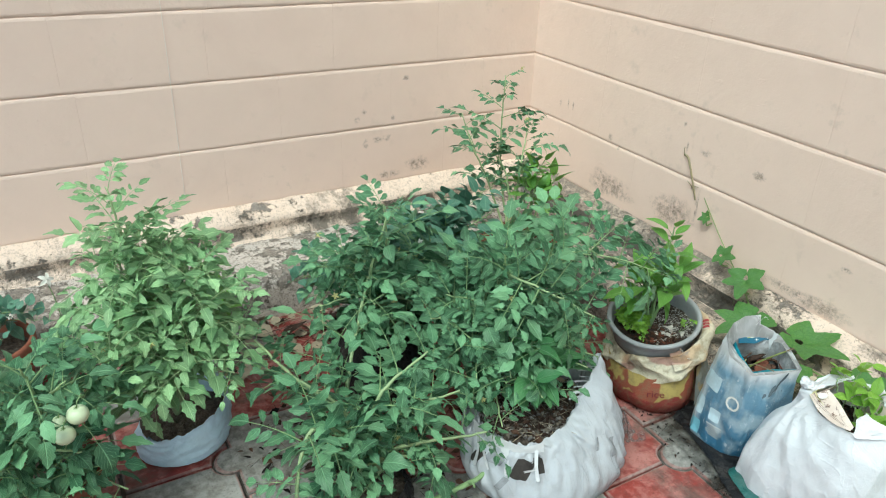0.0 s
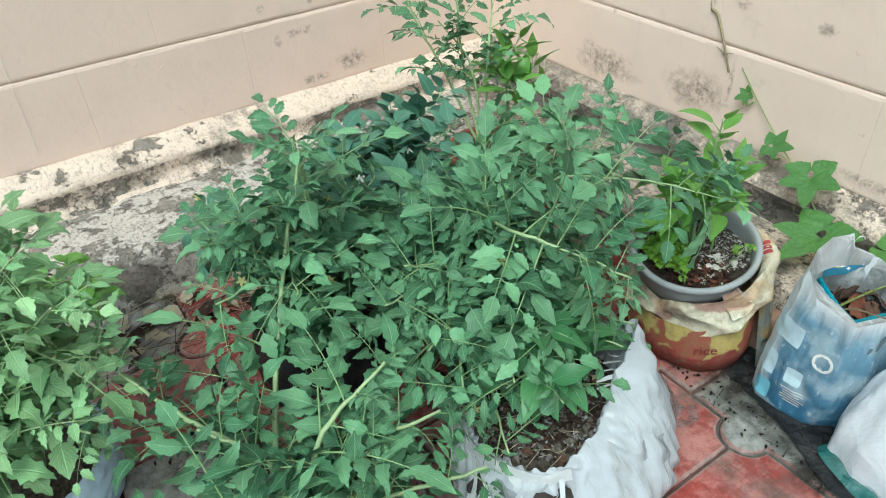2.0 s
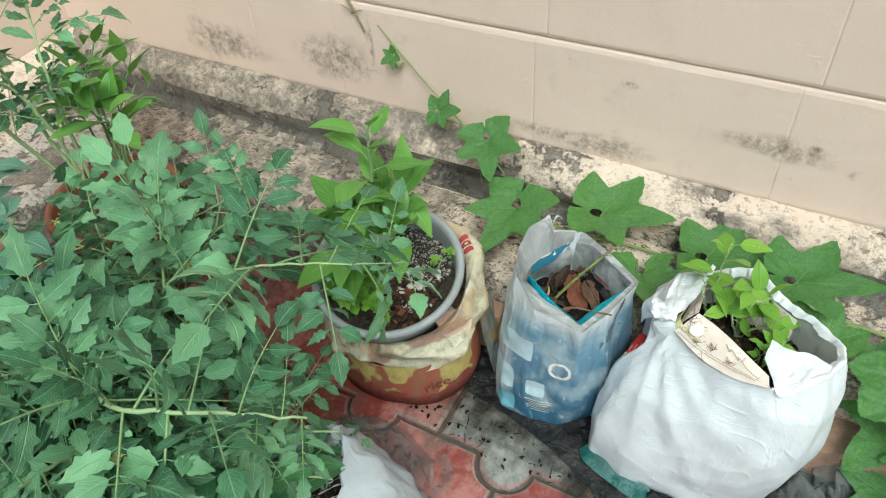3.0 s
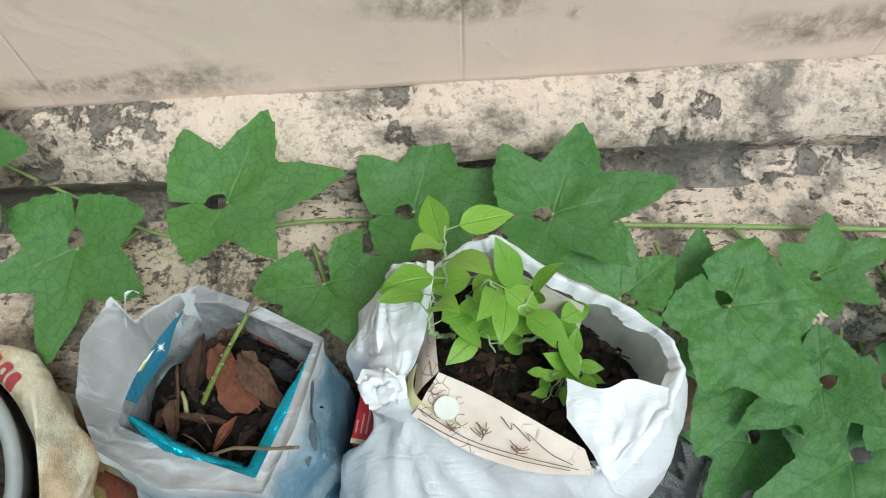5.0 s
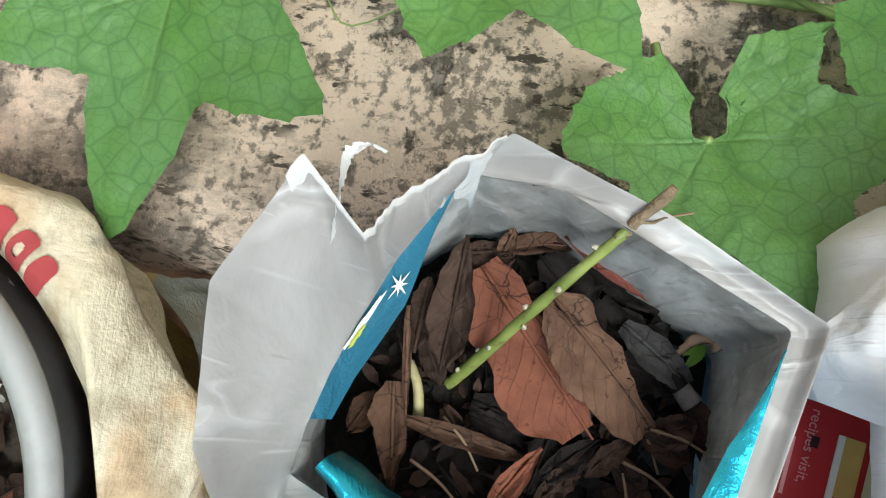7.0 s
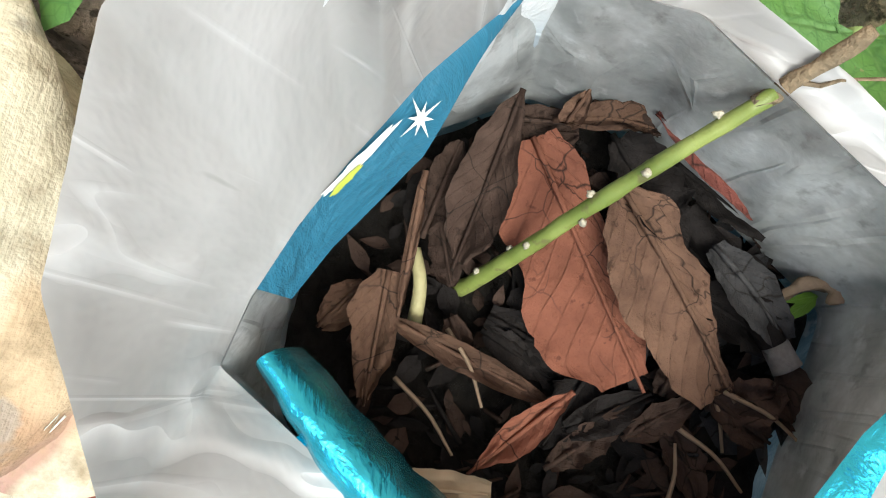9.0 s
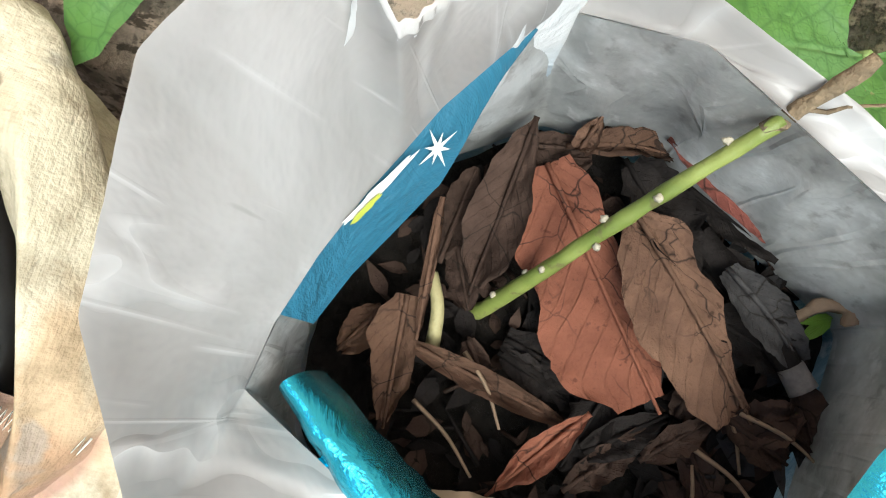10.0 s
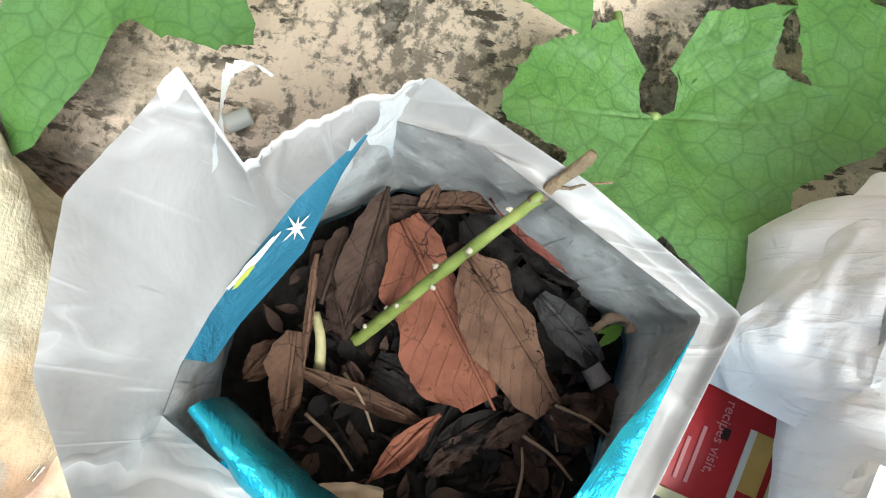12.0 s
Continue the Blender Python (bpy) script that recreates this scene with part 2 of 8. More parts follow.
def blade(bm, uv, base, ahead, up, length, width, rows=5, fold=0.25, droop=0.3, wave=0.0, tip=1.6, lobes=0.0, seed=0.0):
    """One leaf blade: a folded, drooping sheet with a midrib, its outline rounded below and pointed above."""
    ahead, up = ahead.normalized(), up.normalized()
    side = ahead.cross(up).normalized()
    up = side.cross(ahead)
    old = None
    for i in range(rows + 1):
        s = i / rows
        w = width * 0.5 * (math.sin(math.pi * min(1, s ** 0.74)) ** 0.9) * (1.0 if s < 0.5 else 1 - 0.30 * (s - 0.5) * tip)
        if lobes and 0 < i < rows:
            w *= 1 - lobes * (0.5 + 0.5 * math.cos(2.2 * i + seed))
        if i == rows:
            w = 0.0
        bend = droop * s * s
        c = base + ahead * length * s * (1 - 0.3 * bend) - up * length * bend * 0.6
        lift = fold * w
        tw = wave * math.sin(seed + 5.0 * s)
        if w > 1e-5:
            row = [c - side * w + up * (lift + tw * w), c, c + side * w + up * (lift - tw * w)]
        else:
            row = [c]
        row = [bm.verts.new(p) for p in row]
        uvs = [(-1, s), (0, s), (1, s)] if len(row) == 3 else [(0, s)]
        if old:
            (o, ou) = old
            if len(o) == 3 and len(row) == 3:
                fs = [((o[0], o[1], row[1], row[0]), (ou[0], ou[1], uvs[1], uvs[0])), ((o[1], o[2], row[2], row[1]), (ou[1], ou[2], uvs[2], uvs[1]))]
            elif len(o) == 3:
                fs = [((o[0], o[1], row[0]), (ou[0], ou[1], uvs[0])), ((o[1], o[2], row[0]), (ou[1], ou[2], uvs[0]))]
            else:
                fs = [((o[0], row[1], row[0]), (ou[0], uvs[1], uvs[0])), ((o[0], row[2], row[1]), (ou[0], uvs[2], uvs[1]))]
            for vs, us in fs:
                f = bm.faces.new(vs)
                for lp, u in zip(f.loops, us):
                    lp[uv].uv = u
        old = (row, uvs)


def leaf_mesh(name, kind, mats, seed, slim=(0.36, 0.52)):
    """A leaf that grows from the origin along +y with its upper side up: tomato (feathered, seven to nine leaflets) or simple (one pointed blade on a stalk)."""
    random.seed(seed)
    bm = bmesh.new()
    uv = bm.loops.layers.uv.new("UVMap")
    if kind == "tomato":
        droop = rnd(0.10, 0.75)
        rachis = [Vector((0.006 * math.sin(3 * s + seed), s * (1 - 0.18 * droop * s), 0.10 * s - droop * 0.5 * s * s)) * 0.17 for s in [k / 8 for k in range(9)]]
        tube(bm, rachis, 0.0022, 0.0009, 4, False)
        for f in bm.faces:
            f.material_index = 1
        pairs = random.choice((3, 3, 4, 4))
        for k in range(pairs):
            s = 0.3 + 0.58 * k / max(1, pairs - 0.4)
            i = min(7, int(s * 8))
            at = rachis[i].lerp(rachis[i + 1], s * 8 - i)
            for sd in (-1, 1):
                ang = rnd(48, 75)
                d = Vector((sd * math.sin(radians(ang)), math.cos(radians(ang)), rnd(-0.35, 0.25)))
                ln = rnd(0.034, 0.070) * (0.75 + 0.35 * math.sin(math.pi * (0.2 + 0.6 * s)))
                st = at + d * 0.010
                tube(bm, [at, st], 0.0009, 0.0007, 3, False)
                blade(bm, uv, st, d, Vector((rnd(-0.3, 0.3), rnd(-0.2, 0.2), 1)), ln, ln * rnd(*slim), rows=12, fold=rnd(0.03, 0.50), droop=rnd(0.05, 0.85), wave=rnd(0.1, 0.6), lobes=rnd(0.15, 0.50), seed=seed + k)
            if random.random() < 0.5:
                sd = random.choice((-1, 1))
                d = Vector((sd, 0.4, 0))
                blade(bm, uv, at.lerp(rachis[max(0, i - 1)], 0.7) + d * 0.004, d, Vector((0, 0, 1)), rnd(0.012, 0.02), rnd(0.008, 0.013), rows=3)
        d = rachis[-1] - rachis[-3]
        ln = rnd(0.055, 0.085)
        blade(bm, uv, rachis[-1], d, Vector((rnd(-0.2, 0.2), 0.2, 1)), ln, ln * rnd(slim[0] + 0.06, slim[1] + 0.1), rows=12, fold=rnd(0.05, 0.40), droop=rnd(0.1, 0.8), wave=rnd(0.1, 0.5), lobes=rnd(0.20, 0.52), seed=seed)
    else:
        stalk = [Vector((0, s, 0.25 * s - 0.1 * s * s)) * 0.022 for s in (0, 0.35, 0.7, 1.0)]
        tube(bm, stalk, 0.0014, 0.0009, 4, False)
        for f in bm.faces:
            f.material_index = 1
        ln = 0.085
        wd = {"chilli": rnd(0.36, 0.46), "seedling": rnd(0.46, 0.54), "nightshade": rnd(0.52, 0.62), "round": rnd(0.75, 0.85)}[kind] * ln
        blade(bm, uv, stalk[-1], Vector((0, 1, rnd(-0.15, 0.2))), Vector((rnd(-0.1, 0.1), 0, 1)), ln, wd, rows=9, fold=rnd(0.05, 0.30), droop=rnd(0.1, 0.75), wave=rnd(0, 0.25), tip=1.9, seed=seed)
    for f in bm.faces:
        f.smooth = True
    me = bpy.data.meshes.new(name)
    bm.to_mesh(me)
    bm.free()
    for mt in mats:
        me.materials.append(mt)
    return me


def grow(ob, stem_mat, stems, leaves, spacing, size, start=0.15, radius=0.005, spread=0.9, rise=0.35, leaf_name="leaf", tip_small=0.55, jitter=0.02, whorl=1):
    """Stems along the given lines (from the thing's base) and leaves set spirally on them."""
    count = 0
    for line in stems:
        pts = smooth_path(line, 26)
        pts = [p + Vector((rnd(-1, 1), rnd(-1, 1), rnd(-1, 1))) * 0.0015 for p in pts]
        bm = bmesh.new()
        tube(bm, pts, radius, radius * 0.35, 7)
        part("stem", bm, stem_mat, ob)
        long = sum((b - a).length for a, b in zip(pts, pts[1:]))
        n = max(2, int(long * (1 - start) / spacing))
        ang = rnd(0, 360)
        for k in range(n):
            s = start + (1 - start) * (k + rnd(0.2, 0.8)) / n
            i = min(24, int(s * 25))
            at = pts[i].lerp(pts[i + 1], s * 25 - i)
            axis = (pts[i + 1] - pts[i]).normalized()
            for wl in range(whorl):
                ang += 137.5 + rnd(-25, 25)
                out = Matrix.Rotation(radians(ang), 3, axis) @ axis.orthogonal().normalized()
                d = (out * spread + axis * 0.25 + Vector((0, 0, rise + rnd(-0.2, 0.25)))).normalized()
                top = Vector((rnd(-0.25, 0.25), rnd(-0.25, 0.25), 1)) + axis * 0.3
                x = d.cross(top).normalized()
                z = x.cross(d)
                sc = size * rnd(0.75, 1.2) * (1 - (1 - tip_small) * max(0, (s - 0.6) / 0.4))
                m = Matrix.Translation(at) @ Matrix((x, d, z)).transposed().to_4x4() @ Matrix.Scale(sc, 4)
                piece(leaf_name, random.choice(leaves), m, ob)
                count += 1
    return count


# ---- structure ----
PEACH = paint_wall()
LEDGE = rough_concrete("painted_ledge", 1.40, 0.60, (-0.98,), 0.7)
# for the face under the lip: heavy mould, plus shade put into the colour
FACE = rough_concrete("shaded_mouldy_concrete", 0.55, 0.90, (-1.10,))
STEP = rough_concrete("bare_step", 0.85, 0.46, None, 0.8, ((0.42, 0.37, 0.32), (0.62, 0.56, 0.50)))
STEP_RIGHT = rough_concrete("mouldy_step", 1.30, 0.42, (-1.12,), 1.25)
GREEN_STEM = plain("stem_green", (0.22, 0.33, 0.14), 0.55, 0.25, 60)
PALE_STEM = plain("stem_pale", (0.31, 0.41, 0.20), 0.5, 0.2, 60)
TOMATO_LEAF = leaf_material("tomato_leaf", (0.020, 0.080, 0.034), (0.175, 0.345, 0.165), 0.06, 0.5)
YOUNG_LEAF = leaf_material("young_leaf", (0.125, 0.265, 0.105), (0.345, 0.525, 0.250), 0.14, 0.48)
DARK_LEAF = leaf_material("nightshade_leaf", (0.048, 0.125, 0.082), (0.105, 0.220, 0.145), 0.12, 0.45)
CHILLI_LEAF = leaf_material("chilli_leaf", (0.085, 0.205, 0.034), (0.175, 0.345, 0.066), 0.26, 0.36, 0.22)
PEPPER_LEAF = leaf_material("pepper_leaf", (0.042, 0.130, 0.045), (0.085, 0.210, 0.075), 0.2, 0.35)
BRIGHT_LEAF = leaf_material("bright_chilli_leaf", (0.130, 0.270, 0.028), (0.250, 0.420, 0.060), 0.28, 0.40, 0.16)

COURSE, BASE = 0.21, 0.246


def block_mesh(name, w, h, d, seed):
    """A painted block's front: level bed joints with eased edges, head joints all but filled. The face looks along -y."""
    rng = random.Random(seed)
    bm = bmesh.new()
    xs = [-w / 2, -w / 2 + 0.0025] + [-w / 2 + 0.0025 + (w - 0.005) * i / 5 for i in range(1, 5)] + [w / 2 - 0.0025, w / 2]
    cols = len(xs) - 1
    rows = [(-h / 2, 0.0), (-h / 2 + 0.0008, -0.45 * d), (-h / 2 + 0.0035, -0.78 * d), (-h / 2 + 0.009, -d), (-h / 6, -d), (h / 6, -d), (h / 2 - 0.010, -d), (h / 2 - 0.004, -0.75 * d), (h / 2 - 0.0008, -0.45 * d), (h / 2, 0.0)]
    grid = []
    for z, y in rows:
        line = []
        for i in range(cols + 1):
            x = xs[i]
            inset = 0.0005 if i in (0, cols) else 0.0
            line.append(bm.verts.new((x, (y + inset + rng.uniform(-0.00015, 0.00015)) if y else 0.002, z + (rng.uniform(-0.0009, 0.0009) if abs(z) > h / 4 else 0))))
        grid.append(line)
    for a, b in zip(grid, grid[1:]):
        for i in range(cols):
            bm.faces.new((a[i], a[i + 1], b[i + 1], b[i]))
    for f in bm.faces:
        f.smooth = False
    me = bpy.data.meshes.new(name)
    bm.to_mesh(me)
    bm.free()
    me.materials.append(PEACH)
    return me


def block_wall(name, label, length, top, matrix, starts):
    """A wall of painted concrete blocks: a solid core with every block's front set on it. Along local -x from the corner."""
    bm = bmesh.new()
    box(bm, (-length, 0.0, 0.0), (0.0, 0.15, top))
    wall = part(name, bm, PEACH, None, smooth=False)
    wall.matrix_world = matrix
    tagged(wall, label, "wall", kind="structure")
    meshes = {}
    n = int((top - BASE) / COURSE)
    for c in range(n):
        z = BASE + COURSE * (c + 0.5)
        edges = [0.0] + [e for e in starts[c % len(starts)]]
        while edges[-1] - 0.4 > -length:
            edges.append(edges[-1] - 0.4)
        edges.append(-length)
        for a, b in zip(edges, edges[1:]):
            w = round(a - b, 3)
            if w < 0.02:
                continue
            key = (w, len(meshes) % 5 if w == 0.4 else 0)
            if key not in meshes:
                meshes[key] = block_mesh("block", w - 0.0002, COURSE - 0.0012, 0.0048, int(w * 1000) + key[1])
            piece("block", meshes[key], pose((a + b) / 2, 0, z), wall)
    return wall


TOP = BASE + 9 * COURSE
block_wall("wall_back", "peach painted concrete block wall with dark mould stains", 3.6, TOP, pose(0, 0, 0),
           [(-0.393, -0.793, -1.193), (-0.235, -0.605, -1.0, -1.58), (-0.43, -0.81)])
block_wall("wall_right", "peach painted concrete block wall with hairline cracks", 4.6, TOP, Matrix(((0, 1, 0, 0), (1, 0, 0, 0), (0, 0, 1, 0), (0, 0, 0, 1))),
           [(-0.2, -0.6, -0.8), (-0.41, -0.82), (-0.40, -0.80, -1.22)])


def ledge_strip(name, label, profile, length, back_wall, material, wob, seed, cells=170, face=None):
    """A cast strip along a wall's foot; profile: (distance from the wall, height), from the wall outwards; its edges crumble."""
    bm = bmesh.new()
    rows = []
    for i in range(cells + 1):
        s = -length * i / cells
        row = []
        for k, (d, z) in enumerate(profile):
            n1 = noise.noise(Vector((s * 5 + seed, k * 3.1, seed)))
            n2 = noise.noise(Vector((s * 19 + seed, k * 5.7, 2 * seed)))
            n3 = noise.noise(Vector((s * 60 + seed, k * 7.7, 3 * seed)))
            amp = 0.0 if k == 0 or k == len(profile) - 1 else wob
            d2 = d + amp * (0.9 * n1 + 0.5 * n2 + 0.25 * n3)
            z2 = z + amp * 0.6 * (0.8 * n1 + 0.5 * n2 + 0.3 * n3) * (0 if z <= 0 else 1)
            row.append((s, -d2, z2) if back_wall else (-d2, s, z2))
        rows.append(row)
    loft(bm, rows, closed=False)
    bmesh.ops.recalc_face_normals(bm, faces=bm.faces)
    if sum(f.normal.z for f in bm.faces) < 0:
        bmesh.ops.reverse_faces(bm, faces=bm.faces)
    # the band below the lip: mouldier coat that also paints in its shade
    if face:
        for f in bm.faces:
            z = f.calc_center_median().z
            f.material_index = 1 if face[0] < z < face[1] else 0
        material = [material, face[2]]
    ob = part(name, bm, material)
    return tagged(ob, label, "ledge", kind="structure")


L_PROF = [(-0.01, 0.252), (0.012, 0.249), (0.03, 0.240), (0.048, 0.230), (0.058, 0.218), (0.062, 0.204), (0.058, 0.186), (0.056, 0.170), (0.064, 0.158), (0.078, 0.149), (0.09, 0.13)]
S_PROF = [(0.02, 0.14), (0.07, 0.150), (0.11, 0.151), (0.16, 0.152), (0.21, 0.151), (0.236, 0.146), (0.248, 0.132), (0.252, 0.10), (0.250, 0.05), (0.250, -0.02)]
ledge_strip("trim_back_ledge", "peach painted cement ledge with black mould and worn edge", [(d * (1 if d < 0.05 else 1.25), z) for d, z in L_PROF], 3.6, True, rough_concrete("pale_painted_ledge", 1.5, 0.40, None, 0.4), 0.012, 3.3, 300, (0.152, 0.207, rough_concrete("shaded_stained_face", 1.0, 0.70, None, 0.7)))
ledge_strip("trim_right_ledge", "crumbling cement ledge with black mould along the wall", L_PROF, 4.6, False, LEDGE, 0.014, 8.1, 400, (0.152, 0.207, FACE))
ledge_strip("trim_back_step", "rough weathered concrete step below the ledge", [(d * 1.33, z) for d, z in S_PROF], 3.6, True, STEP, 0.012, 5.2, 260)
ledge_strip("trim_right_step", "rough weathered concrete step with flaking peach paint", S_PROF, 4.6, False, STEP_RIGHT, 0.011, 11.4, 360)

# ground under and beyond the pavers
bm = bmesh.new()
bmesh.ops.create_grid(bm, x_segments=160, y_segments=160, size=40)
for v in bm.verts:
    v.co.x, v.co.y = v.co.x - 3, v.co.y - 3
    v.co.z = -0.012 + 0.003 * noise.noise(v.co * 3)
JOINT = plain("sandy_joint", (0.10, 0.085, 0.07), 0.95, 0.35, 30, 0.6, 0.006)
tagged(part("ground", bm, JOINT), "dark sandy earth bed under the pavers", "ground", kind="structure")


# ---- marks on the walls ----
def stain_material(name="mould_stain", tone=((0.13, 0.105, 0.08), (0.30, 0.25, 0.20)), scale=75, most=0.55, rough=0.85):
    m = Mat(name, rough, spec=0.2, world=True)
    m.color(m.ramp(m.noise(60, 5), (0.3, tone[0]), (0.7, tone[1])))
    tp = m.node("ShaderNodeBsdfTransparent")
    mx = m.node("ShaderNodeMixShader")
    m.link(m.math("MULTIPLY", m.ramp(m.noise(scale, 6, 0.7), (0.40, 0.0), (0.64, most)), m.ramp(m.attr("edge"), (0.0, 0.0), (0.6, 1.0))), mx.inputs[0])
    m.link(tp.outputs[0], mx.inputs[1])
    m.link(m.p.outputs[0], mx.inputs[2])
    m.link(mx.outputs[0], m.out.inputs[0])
    return m.m


STAIN = stain_material()
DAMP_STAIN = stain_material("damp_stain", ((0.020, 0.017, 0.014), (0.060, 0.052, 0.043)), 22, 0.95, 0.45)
walls = {o.name: o for o in scene.objects if o.name.startswith("wall_")}


def stain(wall, s, z, w, h, seed):
    bm = bmesh.new()
    edge = bm.verts.layers.float.new("edge")
    vs = []
    for k in range(30):
        a = 6.2832 * k / 30
        j = 1 + 0.45 * noise.noise(Vector((1.6 * math.cos(a) + seed, 1.6 * math.sin(a), seed))) + 0.25 * noise.noise(Vector((5 * math.cos(a), 5 * math.sin(a), seed)))
        vs.append(bm.verts.new((s + w / 2 * j * math.cos(a), -0.0072, z + h / 2 * j * math.sin(a))))
    c = bm.verts.new((s, -0.0072, z))
    c[edge] = 1.0
    for k in range(30):
        bm.faces.new((c, vs[k], vs[(k + 1) % 30]))
    part("mould_stain", bm, STAIN, walls[wall], smooth=False)


for args in (("wall_back", -0.705, 0.400, 0.026, 0.036, 1), ("wall_back", -0.66, 0.412, 0.05, 0.028, 2), ("wall_back", -0.625, 0.415, 0.045, 0.026, 3), ("wall_back", -0.735, 0.490, 0.030, 0.026, 4), ("wall_back", -0.71, 0.515, 0.022, 0.02, 5),
             ("wall_back", -0.60, 0.485, 0.02, 0.02, 6), ("wall_back", -0.50, 0.30, 0.12, 0.06, 7), ("wall_back", -0.62, 0.275, 0.10, 0.035, 8), ("wall_back", -0.55, 0.62, 0.03, 0.02, 25), ("wall_right", -0.19, 0.525, 0.016, 0.034, 9), ("wall_right", -0.235, 0.532, 0.012, 0.040, 10), ("wall_right", -0.262, 0.530, 0.011, 0.038, 11),
             ("wall_right", -0.474, 0.476, 0.026, 0.030, 12), ("wall_right", -0.52, 0.452, 0.016, 0.020, 33), ("wall_right", -0.78, 0.610, 0.016, 0.018, 13), ("wall_right", -0.875, 0.549, 0.040, 0.030, 14), ("wall_right", -1.060, 0.546, 0.044, 0.032, 15), ("wall_right", -0.803, 0.548, 0.008, 0.045, 31), ("wall_right", -0.880, 0.385, 0.016, 0.10, 32), ("wall_right", -1.36, 0.405, 0.036, 0.016, 16),
             ("wall_right", -1.60, 0.350, 0.17, 0.05, 17), ("wall_right", -1.70, 0.335, 0.018, 0.022, 18), ("wall_right", -1.64, 0.364, 0.022, 0.016, 19), ("wall_right", -0.80, 0.33, 0.22, 0.10, 20), ("wall_right", -0.5, 0.31, 0.25, 0.09, 21), ("wall_right", -1.30, 0.28, 0.3, 0.05, 22), ("wall_right", -1.95, 0.30, 0.25, 0.06, 23)):
    stain(*args)
STRING = plain("white_string", (0.75, 0.72, 0.66), 0.7, 0.1)
thread = thing("string", (-1.33, -0.0065, 0.29), "thin white string hanging down the wall", "string")
bm = bmesh.new()
tube(bm, smooth_path([(0.0, -0.001, 0.0), (0.004, -0.001, 0.22), (0.008, -0.001, 0.5), (0.012, -0.001, 1.2)], 20), 0.0006, 0.0006, 5)
part("strand", bm, STRING, thread)
wire = thing("wire", (-1.66, -0.0075, 0.96), "thin dark wire pinned to the wall", "wire")
bm = bmesh.new()
tube(bm, smooth_path([(-0.10, 0.0, 0.09), (-0.03, -0.003, 0.025), (0.0, -0.003, 0.0), (0.02, -0.002, 0.04), (0.01, 0.0, 0.10)], 20), 0.0016, 0.0016, 5)
part("strand", bm, plain("dark_wire", (0.05, 0.04, 0.035), 0.5, 0.2), wire)


# ---- pavers ----
def paver_material(name, a, b, wear):
    m = Mat(name, 0.7, spec=0.35, world=True)
    n, big = m.noise(45, 7, 0.65), m.noise(6, 5, 0.6)
    c = m.ramp(n, (0.3, a), (0.7, b))
    c = m.hsv(c, val=m.ramp(m.random(), (0.0, 0.8), (1.0, 1.15)))
    worn = m.ramp(m.math('ADD', m.math('MULTIPLY', big, 0.6), m.math('MULTIPLY', n, 0.4)), (0.46, 0.0), (0.57, 1.0))
    c = m.mix(m.math('MULTIPLY', worn, 0.75), c, wear)
    mud = m.ramp(m.noise(10, 8, 0.72), (0.48, 0.0), (0.66, 0.8))
    c = m.mix(mud, c, (0.09, 0.075, 0.06))
    specks = m.ramp(m.noise(170, 4), (0.33, 0.45), (0.40, 0.0))
    smear = m.ramp(m.noise(5, 4, 0.6, stretch=(1, 0.35, 1), turn=(0, 0, 0.6)), (0.52, 0.0), (0.66, 0.45))
    c = m.mix(smear, c, wear)
    m.color(m.mix(specks, c, (0.06, 0.05, 0.045)))
    m.rough(m.ramp(big, (0.4, 0.45), (0.6, 0.85)))
    m.bump(n, 0.5, 0.004)
    # small raised squares cast into the face, rubbed off in places
    x, y, _ = m.sep()
    cells = [m.math('PINGPONG', m.math('ADD', k, 10.0), 0.0085) for k in (x, y)]
    stud = m.math('MULTIPLY', *[m.ramp(k, (0.0022, 0.0), (0.0036, 1.0)) for k in cells])
    left = m.ramp(m.noise(7, 3, 0.5, turn=(0, 0, 1.1)), (0.52, 0.0), (0.60, 1.0))
    m.bump(m.math('MULTIPLY', stud, left), 0.35, 0.003)
    return m.m


RED = paver_material("red_paver", (0.175, 0.030, 0.024), (0.27, 0.052, 0.042), (0.42, 0.205, 0.175))
CEMENT = paver_material("grey_paver", (0.13, 0.13, 0.115), (0.25, 0.245, 0.22), (0.36, 0.35, 0.32))
WORN_RIM = paver_material("worn_paver_edge", (0.20, 0.085, 0.070), (0.30, 0.16, 0.14), (0.36, 0.29, 0.26))
A_, R_ = 0.24, 0.046


